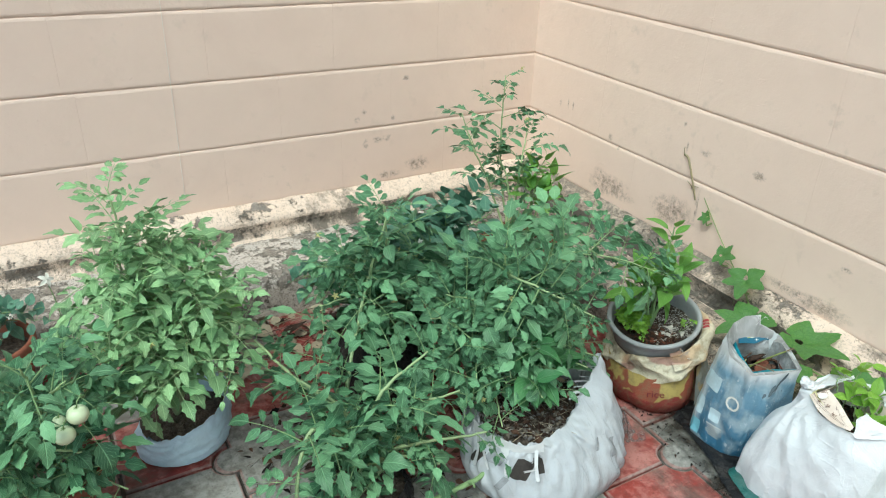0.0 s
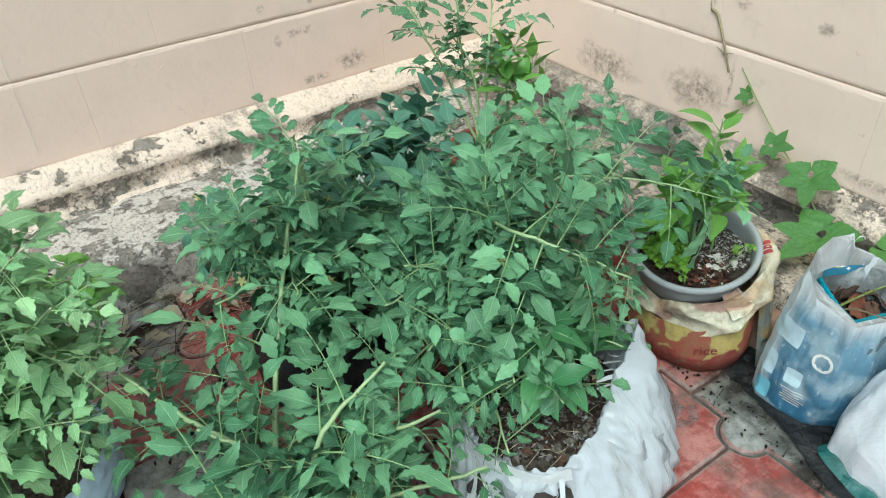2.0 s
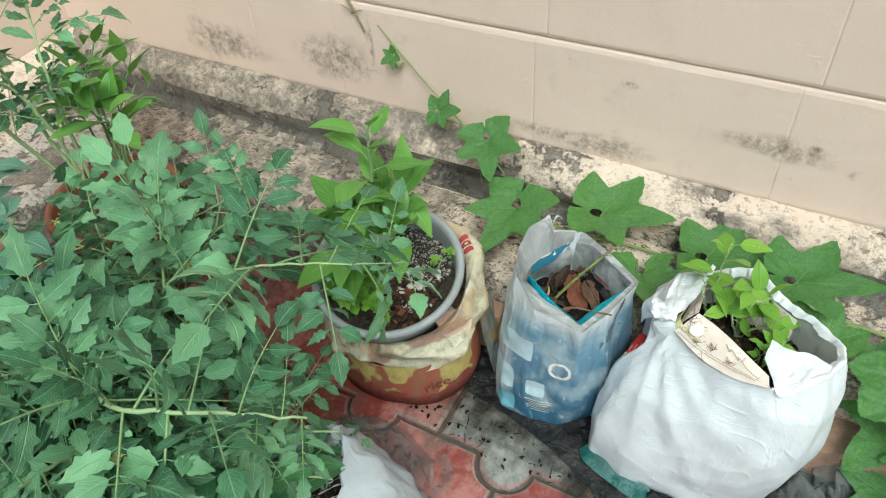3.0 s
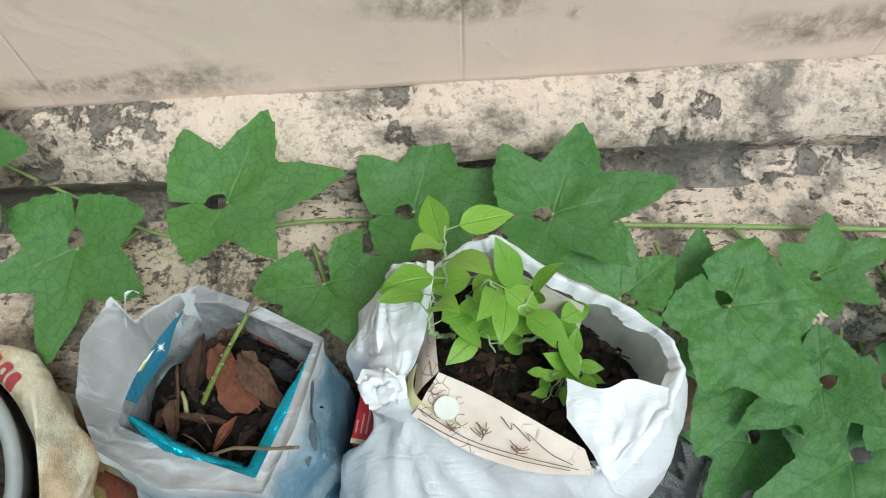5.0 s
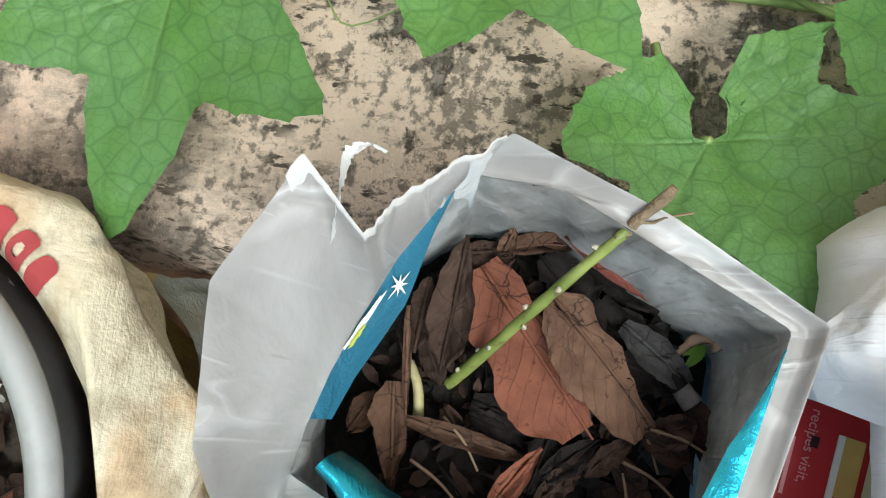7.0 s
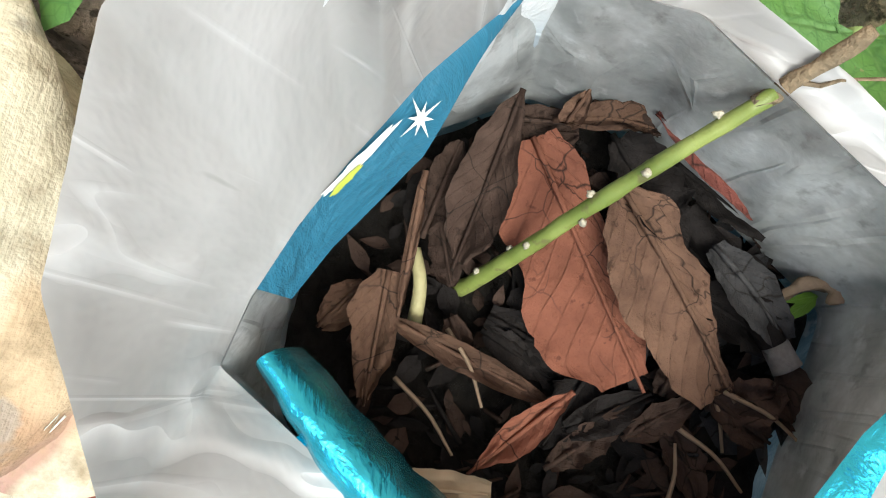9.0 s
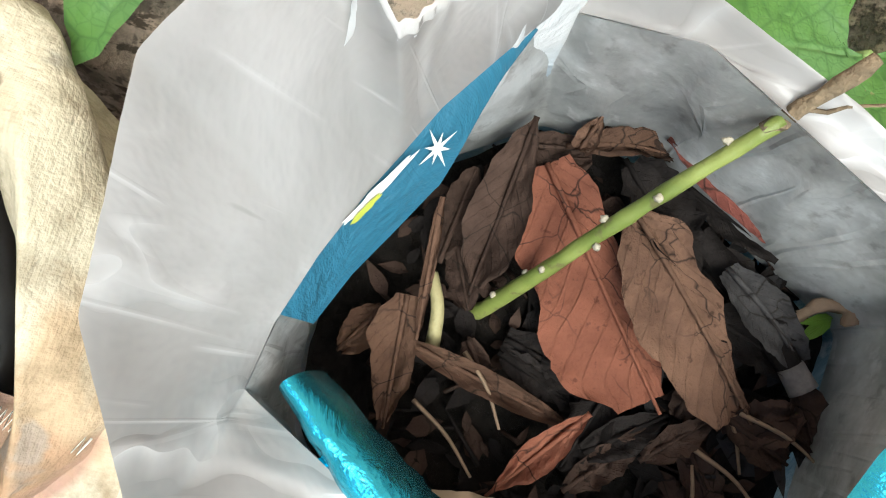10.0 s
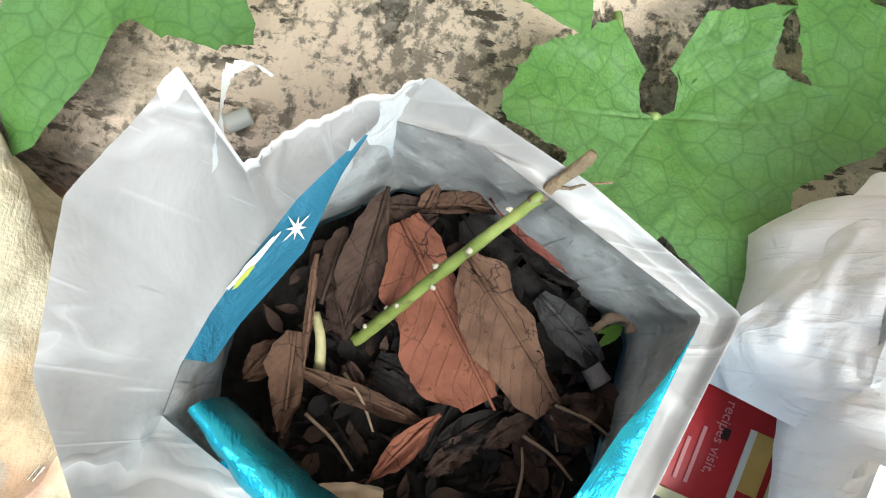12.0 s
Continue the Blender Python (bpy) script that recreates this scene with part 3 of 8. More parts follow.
def paver_mesh(name, mat):
    """A paver with a round lobe on its -x side and a quarter bite out of both +x corners."""
    g, h = 0.0035, A_ / 2
    r = R_ - g
    out = []
    k = 9
    out.append((h - g, -(h - 0) + R_ + g))
    out.append((h - g, h - R_ - g))
    for i in range(k + 1):
        a = math.radians(270 - 90 * i / k)
        out.append((h + (R_ + g) * math.cos(a) - 0.0, h + (R_ + g) * math.sin(a)))
    out[-1] = (h - R_ - g, h - g)
    out.append((-h + g, h - g))
    out.append((-h + g, r * 0.98))
    for i in range(1, 12):
        a = math.radians(90 + 180 * i / 12)
        out.append((-h + g - 0.004 + r * math.cos(a), r * math.sin(a)))
    out.append((-h + g, -r * 0.98))
    out.append((-h + g, -h + g))
    out.append((h - R_ - g, -h + g))
    for i in range(1, k):
        a = math.radians(180 - 90 * i / k)
        out.append((h + (R_ + g) * math.cos(a), -h + (R_ + g) * math.sin(a)))
    bm = bmesh.new()
    c = Vector((0, 0, 0))
    lower = [Vector((x, y, -0.03)) for x, y in out]
    rub = [Vector((x * 0.955, y * 0.955, 0.0006)) for x, y in out]
    edge = [Vector((x, y, -0.0035)) for x, y in out]
    top = [Vector((x * 0.982, y * 0.982, 0.0)) for x, y in out]
    loft(bm, [lower, edge, top, rub])
    bm.faces.ensure_lookup_table()
    for f in bm.faces[len(out):]:
        f.material_index = 1
    bm.verts.ensure_lookup_table()
    bm.faces.new(bm.verts[-len(out):])
    bmesh.ops.recalc_face_normals(bm, faces=bm.faces)
    me = bpy.data.meshes.new(name)
    bm.to_mesh(me)
    bm.free()
    me.materials.append(mat)
    me.materials.append(WORN_RIM)
    return me


paving = new("pavement")
tagged(paving, "worn red and grey interlocking cement pavers", "pavement", kind="structure")
red_me, grey_me = paver_mesh("paver", RED), paver_mesh("paver", CEMENT)
rng = random.Random(12)
GREY_AT = {(0, 0), (0, -1), (0, -2), (0, -3), (1, -3), (2, -1), (4, 2), (1, 2), (5, 3), (3, -3), (6, 0), (0, -4), (4, 4), (2, 4), (2, 0), (4, 1), (5, 1), (3, 0)}
for i in range(12):
    for j in range(-7, 6):
        x = -0.354 - A_ * i
        y = -1.36 + A_ * j + (A_ / 2 if i % 2 else 0)
        if x < -2.9 or y > -0.2 or y < -3.0:
            continue
        grey = (i, j) in GREY_AT or (rng.random() < 0.12 and i > 7)
        piece("paver", grey_me if grey else red_me, pose(x + rng.uniform(-0.001, 0.001), y + rng.uniform(-0.001, 0.001), rng.uniform(-0.002, 0.0005), rng.uniform(-0.25, 0.25), rng.uniform(-0.25, 0.25), rng.uniform(-0.4, 0.4)), paving)


# ---- bags and pots ----
def ring(ctrl, n, soft=2):
    """n points round a closed control polygon, its corners eased."""
    c = [Vector(p) for p in ctrl]
    m = len(c)
    pts = []
    for k in range(n):
        u = k / n * m
        i = int(u)
        pts.append(c[i].lerp(c[(i + 1) % m], u - i))
    for _ in range(soft):
        pts = [(pts[k - 1] + 2 * pts[k] + pts[(k + 1) % n]) / 4 for k in range(n)]
    return pts


def crumple(pts, amp, scale, seed, centre, flat=True):
    """Pushes points in and out from the centre line by noise, as a soft sheet creases."""
    out = []
    for p in pts:
        d = p - Vector(centre)
        if flat:
            d.z = 0
        d.normalize()
        n = abs(noise.noise(Vector((p.x * scale + seed, p.y * scale, p.z * scale * 0.6)))) * 2 - 0.5
        n2 = noise.noise(Vector((p.x * scale * 2.7 + seed, p.y * scale * 2.7, p.z * scale * 2.0)))
        out.append(p + d * amp * (n + 0.5 * n2))
    return out


def between(a, b, f):
    return [p.lerp(q, f) for p, q in zip(a, b)]


def mid(a):
    return sum(a, Vector()) / len(a)


def bulge(pts, k):
    c = mid(pts)
    return [Vector((c.x + (p.x - c.x) * k, c.y + (p.y - c.y) * k, p.z)) for p in pts]


def film(name, col, rough, thin, bump=0.5, scale=45, dirt=0.0, spec=0.5, streak=None, facet=0):
    """Thin plastic film with creases."""
    m = Mat(name, rough, spec=spec)
    n = m.noise(scale, 6, 0.6, distort=0.6)
    c = m.mix(m.ramp(n, (0.35, 0.0), (0.7, 1.0)), tuple(0.90 * k for k in col), col)
    if dirt:
        c = m.mix(m.math('MULTIPLY', m.ramp(m.noise(14, 7, 0.7), (0.5, 0.0), (0.72, 1.0)), dirt), c, (0.22, 0.19, 0.16))
    m.color(c)
    if facet:
        m.bump(m.voronoi(facet * 0.8, co=m.noise_warp(facet * 0.35)), 0.42, 0.007)
        m.bump(m.creases(facet), 0.30, 0.003)
        m.bump(m.creases(facet * 2.4, 0.02), 0.18, 0.0015)
    m.bump(n, bump, 0.006)
    m.bump(m.noise(scale * 3.1, 4, 0.6, stretch=streak or (1, 1, 0.4), distort=1.2), bump * 0.6, 0.002)
    if thin:
        m.thin(thin, c)
    return m.m


def soil_material(name, dark=0.012, light=0.06):
    m = Mat(name, 0.95, spec=0.2)
    n = m.noise(120, 8, 0.7)
    v = m.voronoi(170)
    c = m.ramp(n, (0.3, (dark, dark * 0.85, dark * 0.7)), (0.75, (light, light * 0.8, light * 0.62)))
    m.color(m.mix(m.ramp(v, (0.0, 0.35), (0.5, 0.0)), c, (light * 1.3, light * 1.1, light * 0.9)))
    m.bump(n, 1.0, 0.01)
    m.bump(v, 0.6, 0.004)
    return m.m


WHITE_FILM = film("white_film", (0.80, 0.82, 0.82), 0.38, 0.35, 0.4, facet=40)
def milky():
    """Translucent white film, clouded, with soft folds and a few fine pale creases."""
    m = Mat("milky_film", 0.32, spec=0.5)
    cloud = m.noise(16, 5, 0.6, distort=0.8)
    c = m.mix(m.ramp(cloud, (0.3, 0.0), (0.7, 1.0)), (0.37, 0.367, 0.355), (0.53, 0.53, 0.525))
    c = m.mix(m.ramp(m.noise(7, 3), (0.45, 0.0), (0.7, 0.35)), c, (0.52, 0.44, 0.405))
    warp = m.noise_warp(30, 0.03)
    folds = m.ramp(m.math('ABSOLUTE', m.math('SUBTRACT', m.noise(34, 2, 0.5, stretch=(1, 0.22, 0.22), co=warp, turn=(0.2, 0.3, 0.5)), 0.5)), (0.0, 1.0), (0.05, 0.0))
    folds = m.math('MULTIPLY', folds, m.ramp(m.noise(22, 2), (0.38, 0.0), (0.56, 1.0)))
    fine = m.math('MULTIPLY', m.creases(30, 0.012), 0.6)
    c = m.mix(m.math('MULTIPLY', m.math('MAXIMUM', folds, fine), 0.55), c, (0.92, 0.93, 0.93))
    scratch = m.math('MULTIPLY', m.ramp(m.noise(110, 2, 0.5, stretch=(1, 0.18, 0.18), turn=(0.5, 0.1, 0.9)), (0.735, 0.0), (0.76, 1.0)), 0.5)
    c = m.mix(scratch, c, (0.18, 0.17, 0.15))
    m.color(c)
    m.bump(cloud, 0.40, 0.006)
    m.bump(folds, 0.35, 0.003)
    m.bump(fine, 0.25, 0.0012)
    m.thin(0.42, c)
    return m.m


def liner():
    """Dull silver lining, clouded with wear."""
    m = Mat("silver_liner", 0.34, 0.15, spec=0.5)
    n, n2 = m.noise(34, 5, 0.6), m.noise(120, 4, 0.6)
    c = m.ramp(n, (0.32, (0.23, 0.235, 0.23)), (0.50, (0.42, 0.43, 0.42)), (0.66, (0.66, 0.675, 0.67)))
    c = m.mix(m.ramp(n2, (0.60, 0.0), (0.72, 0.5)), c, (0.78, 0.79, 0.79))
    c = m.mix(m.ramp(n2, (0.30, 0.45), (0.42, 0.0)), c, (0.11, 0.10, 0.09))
    m.color(c)
    m.bump(n2, 0.25, 0.002)
    m.bump(m.creases(40, 0.02), 0.4, 0.002)
    m.thin(0.3, c)
    return m.m


MILKY_FILM = milky()
LINER = liner()
CLEAR_GREY = film("dusty_clear_film", (0.26, 0.28, 0.275), 0.25, 0.3, 0.7, 40, 0.5)
cg = CLEAR_GREY.node_tree
tp, mx = cg.nodes.new("ShaderNodeBsdfTransparent"), cg.nodes.new("ShaderNodeMixShader")
mx.inputs[0].default_value = 0.62
before = cg.nodes["Material Output"].inputs[0].links[0].from_socket
cg.links.new(before, mx.inputs[1])
cg.links.new(tp.outputs[0], mx.inputs[2])
cg.links.new(mx.outputs[0], cg.nodes["Material Output"].inputs[0])
SOIL = soil_material("dark_soil", 0.005, 0.024)
POT_SOIL = soil_material("pot_soil", 0.022, 0.11)
DRY_SOIL = soil_material("dry_soil", 0.055, 0.24)


def printed_film():
    """Blue printed film, pale towards the top, with soft white clouds."""
    m = Mat("blue_print", 0.33, spec=0.5)
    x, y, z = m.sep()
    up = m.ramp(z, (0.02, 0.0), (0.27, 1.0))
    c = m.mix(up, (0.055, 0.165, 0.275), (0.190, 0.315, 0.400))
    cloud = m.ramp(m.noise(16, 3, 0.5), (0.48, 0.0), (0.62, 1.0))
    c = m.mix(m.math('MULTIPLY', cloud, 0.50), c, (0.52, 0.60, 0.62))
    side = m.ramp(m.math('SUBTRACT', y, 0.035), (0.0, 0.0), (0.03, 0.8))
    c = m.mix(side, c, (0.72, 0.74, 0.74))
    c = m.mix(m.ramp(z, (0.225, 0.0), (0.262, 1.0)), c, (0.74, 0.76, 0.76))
    scuff = m.ramp(m.noise(70, 6, 0.7, stretch=(1, 1, 0.5)), (0.58, 0.0), (0.66, 1.0))
    c = m.mix(m.math('MULTIPLY', scuff, 0.5), c, (0.75, 0.77, 0.78))
    m.color(c)
    m.bump(m.noise(38, 6, 0.6, distort=0.8), 0.6, 0.006)
    m.thin(0.12, c)
    return m.m


def foil(name, col, rough=0.22):
    m = Mat(name, rough, 0.85)
    n = m.noise(60, 6, 0.6, distort=0.7)
    m.color(m.mix(m.ramp(n, (0.3, 0.0), (0.7, 1.0)), tuple(0.75 * k for k in col), col))
    m.bump(n, 0.6, 0.004)
    return m.m


CYAN_FOIL = foil("cyan_foil", (0.06, 0.50, 0.66))
BLUE_FILM = film("blue_inner_film", (0.034, 0.150, 0.235), 0.30, 0.12, 0.6, 40, 0.0, 0.5)
WORN_WHITE = plain("worn_white_print", (0.72, 0.72, 0.66), 0.5, 0.1)
LIME = plain("lime_print", (0.38, 0.42, 0.06), 0.5, 0.1)

# the foil-lined blue bag
RIM = [(-0.284, -1.311, 0.322), (-0.254, -1.330, 0.327), (-0.268, -1.343, 0.314), (-0.258, -1.349, 0.307), (-0.244, -1.362, 0.299), (-0.229, -1.377, 0.288),
       (-0.2460, -1.4250, 0.277), (-0.2720, -1.4735, 0.268), (-0.340, -1.4530, 0.2635), (-0.385, -1.431, 0.260), (-0.379, -1.359, 0.268), (-0.356, -1.323, 0.296), (-0.322, -1.310, 0.312)]
CREASE = [(-0.301, -1.332, 0.278), (-0.287, -1.3375, 0.278), (-0.277, -1.342, 0.277), (-0.266, -1.347, 0.277), (-0.253, -1.355, 0.276), (-0.236, -1.364, 0.270),
          (-0.2425, -1.394, 0.281), (-0.2735, -1.4645, 0.263), (-0.330, -1.4465, 0.2655), (-0.374, -1.425, 0.2600), (-0.353, -1.368, 0.265), (-0.331, -1.322, 0.266), (-0.316, -1.327, 0.276)]
INNER = [(-0.302, -1.337, 0.264), (-0.290, -1.3435, 0.263), (-0.281, -1.348, 0.262), (-0.270, -1.3545, 0.262), (-0.256, -1.360, 0.263), (-0.240, -1.367, 0.258),
         (-0.2445, -1.394, 0.262), (-0.283, -1.4590, 0.261), (-0.327, -1.4335, 0.2640), (-0.361, -1.414, 0.254), (-0.345, -1.370, 0.250), (-0.330, -1.330, 0.256), (-0.316, -1.331, 0.263)]
FLOOR_RING = [(-0.305, -1.318, 0.213), (-0.284, -1.320, 0.213), (-0.274, -1.325, 0.213), (-0.266, -1.331, 0.213), (-0.254, -1.349, 0.213), (-0.242, -1.366, 0.213),
              (-0.2445, -1.398, 0.213), (-0.279, -1.457, 0.213), (-0.335, -1.452, 0.213), (-0.384, -1.412, 0.213), (-0.372, -1.350, 0.213), (-0.345, -1.322, 0.213), (-0.325, -1.318, 0.213)]
FOOT = [(-0.350, -1.286, 0.0), (-0.318, -1.286, 0.0), (-0.296, -1.292, 0.0), (-0.280, -1.300, 0.0), (-0.258, -1.325, 0.0), (-0.244, -1.365, 0.0),
        (-0.250, -1.420, 0.0), (-0.280, -1.462, 0.0), (-0.338, -1.456, 0.0), (-0.384, -1.412, 0.0), (-0.394, -1.350, 0.0), (-0.389, -1.312, 0.0), (-0.372, -1.292, 0.0)]
N = 416
blue_bag = thing("planter_bag", (-0.335, -1.37, 0.0), "open foil-lined blue printed plastic bag holding soil and dry leaves", "bag")
O = -Vector((-0.335, -1.37, 0.0))


def local(pts):
    return [p + O for p in pts]


rim, crease, inner, low, foot = (ring(c, N, s) for c, s in ((RIM, 1), (CREASE, 1), (INNER, 1), (FLOOR_RING, 4), (FOOT, 6)))
torn = [min(1.0, max(0.12, 3.0 * min(k / N * 13 - 0.7, 5.0 - k / N * 13))) for k in range(N)]
rim = [p + j * (Vector((0.8, 0.9, 0.9)) * 0.0012 * noise.noise(p * 110) + Vector((0.4, 0.6, 1)) * 0.0008 * noise.noise(p * 420)) for p, j in zip(rim, torn)]
rings = [bulge([p + Vector((0, 0, 0.001)) for p in foot], 0.86), bulge([Vector((p.x, p.y, 0.006)) for p in foot], 0.97)]
for f in [0.06 + 0.87 * k / 21 for k in range(22)]:
    r = bulge(between(foot, rim, f), 1.0 + 0.10 * math.sin(math.pi * min(1, f * 1.15)))
    rings.append(crumple(crumple(r, 0.0045, 22, 3.0, mid(r)), 0.0014, 70, 8.0, mid(r)))
rings.append(rim)
bm = bmesh.new()
loft(bm, [local(r) for r in rings], cap_low=True)
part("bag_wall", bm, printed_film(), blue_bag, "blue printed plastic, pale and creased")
bm = bmesh.new()
soft_rim = [a if j < 0.3 else b for a, b, j in zip(rim, ring(RIM, N, 10), torn)]
inset = [p.lerp(q, 0.05) + Vector((0, 0, 0.0004)) for p, q in zip(rim, crease)]
waves = []
for f in (0.12, 0.25, 0.4, 0.55, 0.7, 0.85):
    r = between(soft_rim, crease, f)
    waves.append([p + Vector((0, 0, math.sin(math.pi * f) * (0.0024 * noise.noise(Vector((p.x * 34, p.y * 34, f * 2))) + 0.0012 * noise.noise(Vector((p.x * 90, p.y * 90, f * 3))) - 0.0025))) for p in r])
loft(bm, [local(r) for r in [[p + Vector((0, 0, 0.0003)) for p in rim], inset, *waves, crease]])
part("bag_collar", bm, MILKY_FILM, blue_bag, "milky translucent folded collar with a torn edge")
n0 = int(N * 4.75 / 13)
strip = [k for k in range(N) if not (n0 < k < int(N * 7.1 / 13) or int(N * 10.6 / 13) < k < int(N * 12.15 / 13))]
runs = [[k for k in strip if k <= n0], [k for k in strip if n0 < k]]
runs[1] = [k for k in runs[1] if k <= int(N * 10.6 / 13)]
runs[0] = [k for k in strip if k >= int(N * 12.15 / 13)] + runs[0]
for run, deep in zip(runs, (0.92, 1.01)):
    bm = bmesh.new()
    wide = [deep * (min(1.0, max(0.02, (len(run) - 1 - i) / (0.45 * len(run)))) ** 0.8 if deep < 1 else 0.68 * min(1.0, 0.15 + 6 * i / len(run))) for i in range(len(run))]
    loft(bm, [local([crease[k] for k in run]), local([crease[k].lerp(inner[k], 0.5 * w) + Vector((0, 0, 0.0012)) for k, w in zip(run, wide)]), local([crease[k].lerp(inner[k], w) for k, w in zip(run, wide)])], closed=False)
    part("foil_edge", bm, BLUE_FILM if deep < 1 else CYAN_FOIL, blue_bag, "strip of blue printed film folded inward" if deep < 1 else "strip of cyan foil folded inward")
bm = bmesh.new()
wall = []
for f in (0.0, 0.25, 0.5, 0.75, 1.0):
    r = between(crease, low, f)
    wall.append(crumple(r, 0.003, 38, 9.0, mid(r)) if 0 < f < 1 else r)
wall[0] = [p + Vector((0, 0, -0.0006)) for p in crease]
loft(bm, [local(r) for r in wall])
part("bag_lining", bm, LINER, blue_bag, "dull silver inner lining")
# the frayed lip of the tear
bm = bmesh.new()
lip = [k for k in range(N) if torn[k] > 0.3]
loft(bm, [local([rim[k] + Vector((0.0006, 0.0004, 0.0005 + 0.0006 * noise.noise(rim[k] * 300)) ) for k in lip]), local([rim[k] + Vector((0, 0, 0.0003)) for k in lip]), local([inset[k].lerp(crease[k], 0.03 + 0.03 * abs(noise.noise(rim[k] * 260))) + Vector((0, 0, 0.0007)) for k in lip])], closed=False)
part("torn_edge", bm, plain("frayed_film", (0.62, 0.62, 0.61), 0.5, 0.06, thin=0.3), blue_bag, "white frayed torn edge")
# the folded, shiny band of foil along the front edge
bm = bmesh.new()
roll = smooth_path([(-0.3265, -1.331, 0.268), (-0.345, -1.356, 0.265), (-0.357, -1.381, 0.260), (-0.367, -1.413, 0.254)], 40)
rows = []
for i, p in enumerate(roll):
    d = (roll[min(i + 1, 39)] - roll[max(i - 1, 0)]).normalized()
    side = Vector((-d.y, d.x, 0)).normalized()
    f = i / 39
    wide = 0.45 + 0.40 * min(1.0, 3 * f)
    rows.append([p + O + side * x * wide + Vector((0, 0, z)) + side * 0.0010 * noise.noise(Vector((f * 14, x * 200, 1))) + Vector((0, 0, 0.0008 * noise.noise(Vector((f * 10, x * 300, 4))))) for x, z in ((-0.0085, -0.006), (-0.0065, -0.001), (-0.004, 0.002), (-0.0015, 0.0038), (0.0005, 0.0042), (0.003, 0.0034), (0.0055, 0.001), (0.0068, -0.003), (0.0072, -0.010), (0.0068, -0.020))])
loft(bm, rows, closed=False)
part("foil_fold", bm, CYAN_FOIL, blue_bag, "shiny cyan folded foil edge")
# print that shows on the inner strip: a star and a worn white and lime patch
bm = bmesh.new()
tips = []
st = Vector((-0.2735, -1.3478, 0.2735)) + O
ax, ay = Vector((0.85, -0.53, 0.0)).normalized(), Vector((0.38, 0.34, 0.86)).normalized()
for k in range(16):
    r = (0.0055 if k % 4 == 0 else 0.0036) if k % 2 == 0 else 0.0012
    a = k / 16 * 6.2832
    tips.append(bm.verts.new(st + ax * r * math.cos(a) + ay * r * math.sin(a)))
bm.faces.new(tips)
part("star_print", bm, WORN_WHITE, blue_bag, "small white star printed on the strip", smooth=False)


def patch(name, centre, u, v, w, h, mat, parent, label, wob=0.0, n=28, square=0.0):
    """A thin flat printed patch of rounded outline."""
    bm = bmesh.new()
    u, v = Vector(u).normalized(), Vector(v).normalized()
    vs = []
    for k in range(n):
        a = k / n * 6.2832
        c, s = math.cos(a), math.sin(a)
        p = 2.0 / (2.0 + 6.0 * square)
        x = math.copysign(abs(c) ** p, c)
        y = math.copysign(abs(s) ** p, s)
        j = 1 + wob * noise.noise(Vector((c * 2 + w * 99, s * 2, h * 50)))
        vs.append(bm.verts.new(Vector(centre) + u * x * w / 2 * j + v * y * h / 2 * j))
    bm.faces.new(vs)
    return part(name, bm, mat, parent, label, smooth=False)


from mathutils.bvhtree import BVHTree


def tree_of(*obs):
    vs, fs = [], []
    for ob in obs:
        k = len(vs)
        m = ob.matrix_world if ob.parent is None else ob.parent.matrix_basis @ ob.matrix_basis
        vs += [m @ v.co for v in ob.data.vertices]
        fs += [[k + i for i in f.vertices] for f in ob.data.polygons]
    return BVHTree.FromPolygons(vs, fs)


def decal(name, tree, centre, u, v, w, h, mat, parent, label="", square=1.0, gap=0.0012, n=9, hole=0.0, skew=0.0):
    """A thin printed patch laid onto a curved sheet along -(u x v)."""
    u, v = Vector(u).normalized(), Vector(v).normalized()
    out = u.cross(v).normalized()
    bm = bmesh.new()
    inv = parent.matrix_basis.inverted()
    grid = {}
    for i in range(n + 1):
        for j in range(n + 1):
            x, y = 2 * i / n - 1, 2 * j / n - 1
            if square < 1:
                # square to disc
                x, y = x * math.sqrt(1 - y * y / 2) * (1 - square) + x * square, y * math.sqrt(1 - x * x / 2) * (1 - square) + y * square
            if hole and math.hypot(x, y) < hole:
                continue
            p = Vector(centre) + u * (x * w / 2 + skew * y * h / 2) + v * y * h / 2
            hit = tree.ray_cast(p + out * 0.2, -out, 0.5)
            if hit[0] is not None:
                grid[i, j] = bm.verts.new(inv @ (hit[0] + out * gap))
    for i in range(n):
        for j in range(n):
            q = [grid.get(k) for k in ((i, j), (i + 1, j), (i + 1, j + 1), (i, j + 1))]
            if all(q) and max((a.co - b.co).length for a in q for b in q) < 0.06:
                bm.faces.new(q)
    return part(name, bm, mat, parent, label)


PALE_PRINT = plain("pale_print", (0.50, 0.63, 0.68), 0.35, 0.15)
AQUA_PRINT = plain("aqua_print", (0.22, 0.50, 0.60), 0.35, 0.2)
body = [o for o in blue_bag.children if o.name.startswith("bag_wall")][0]
tr = tree_of(body)
fu, fv = (0.12, -1, 0), (0.15, 0.0, 1)
for y, z, w, h, mt in ((-1.318, 0.105, 0.036, 0.052, PALE_PRINT), (-1.322, 0.040, 0.032, 0.042, AQUA_PRINT), (-1.372, 0.105, 0.030, 0.034, PALE_PRINT), (-1.335, 0.185, 0.06, 0.045, PALE_PRINT)):
    decal("printed_tile", tr, (-0.40, y, z), fu, fv, w, h, mt, blue_bag, "", 0.75)
decal("printed_seal", tr, (-0.40, -1.408, 0.165), fu, fv, 0.034, 0.038, WORN_WHITE, blue_bag, "round white printed seal", 0.0, n=14, hole=0.62)
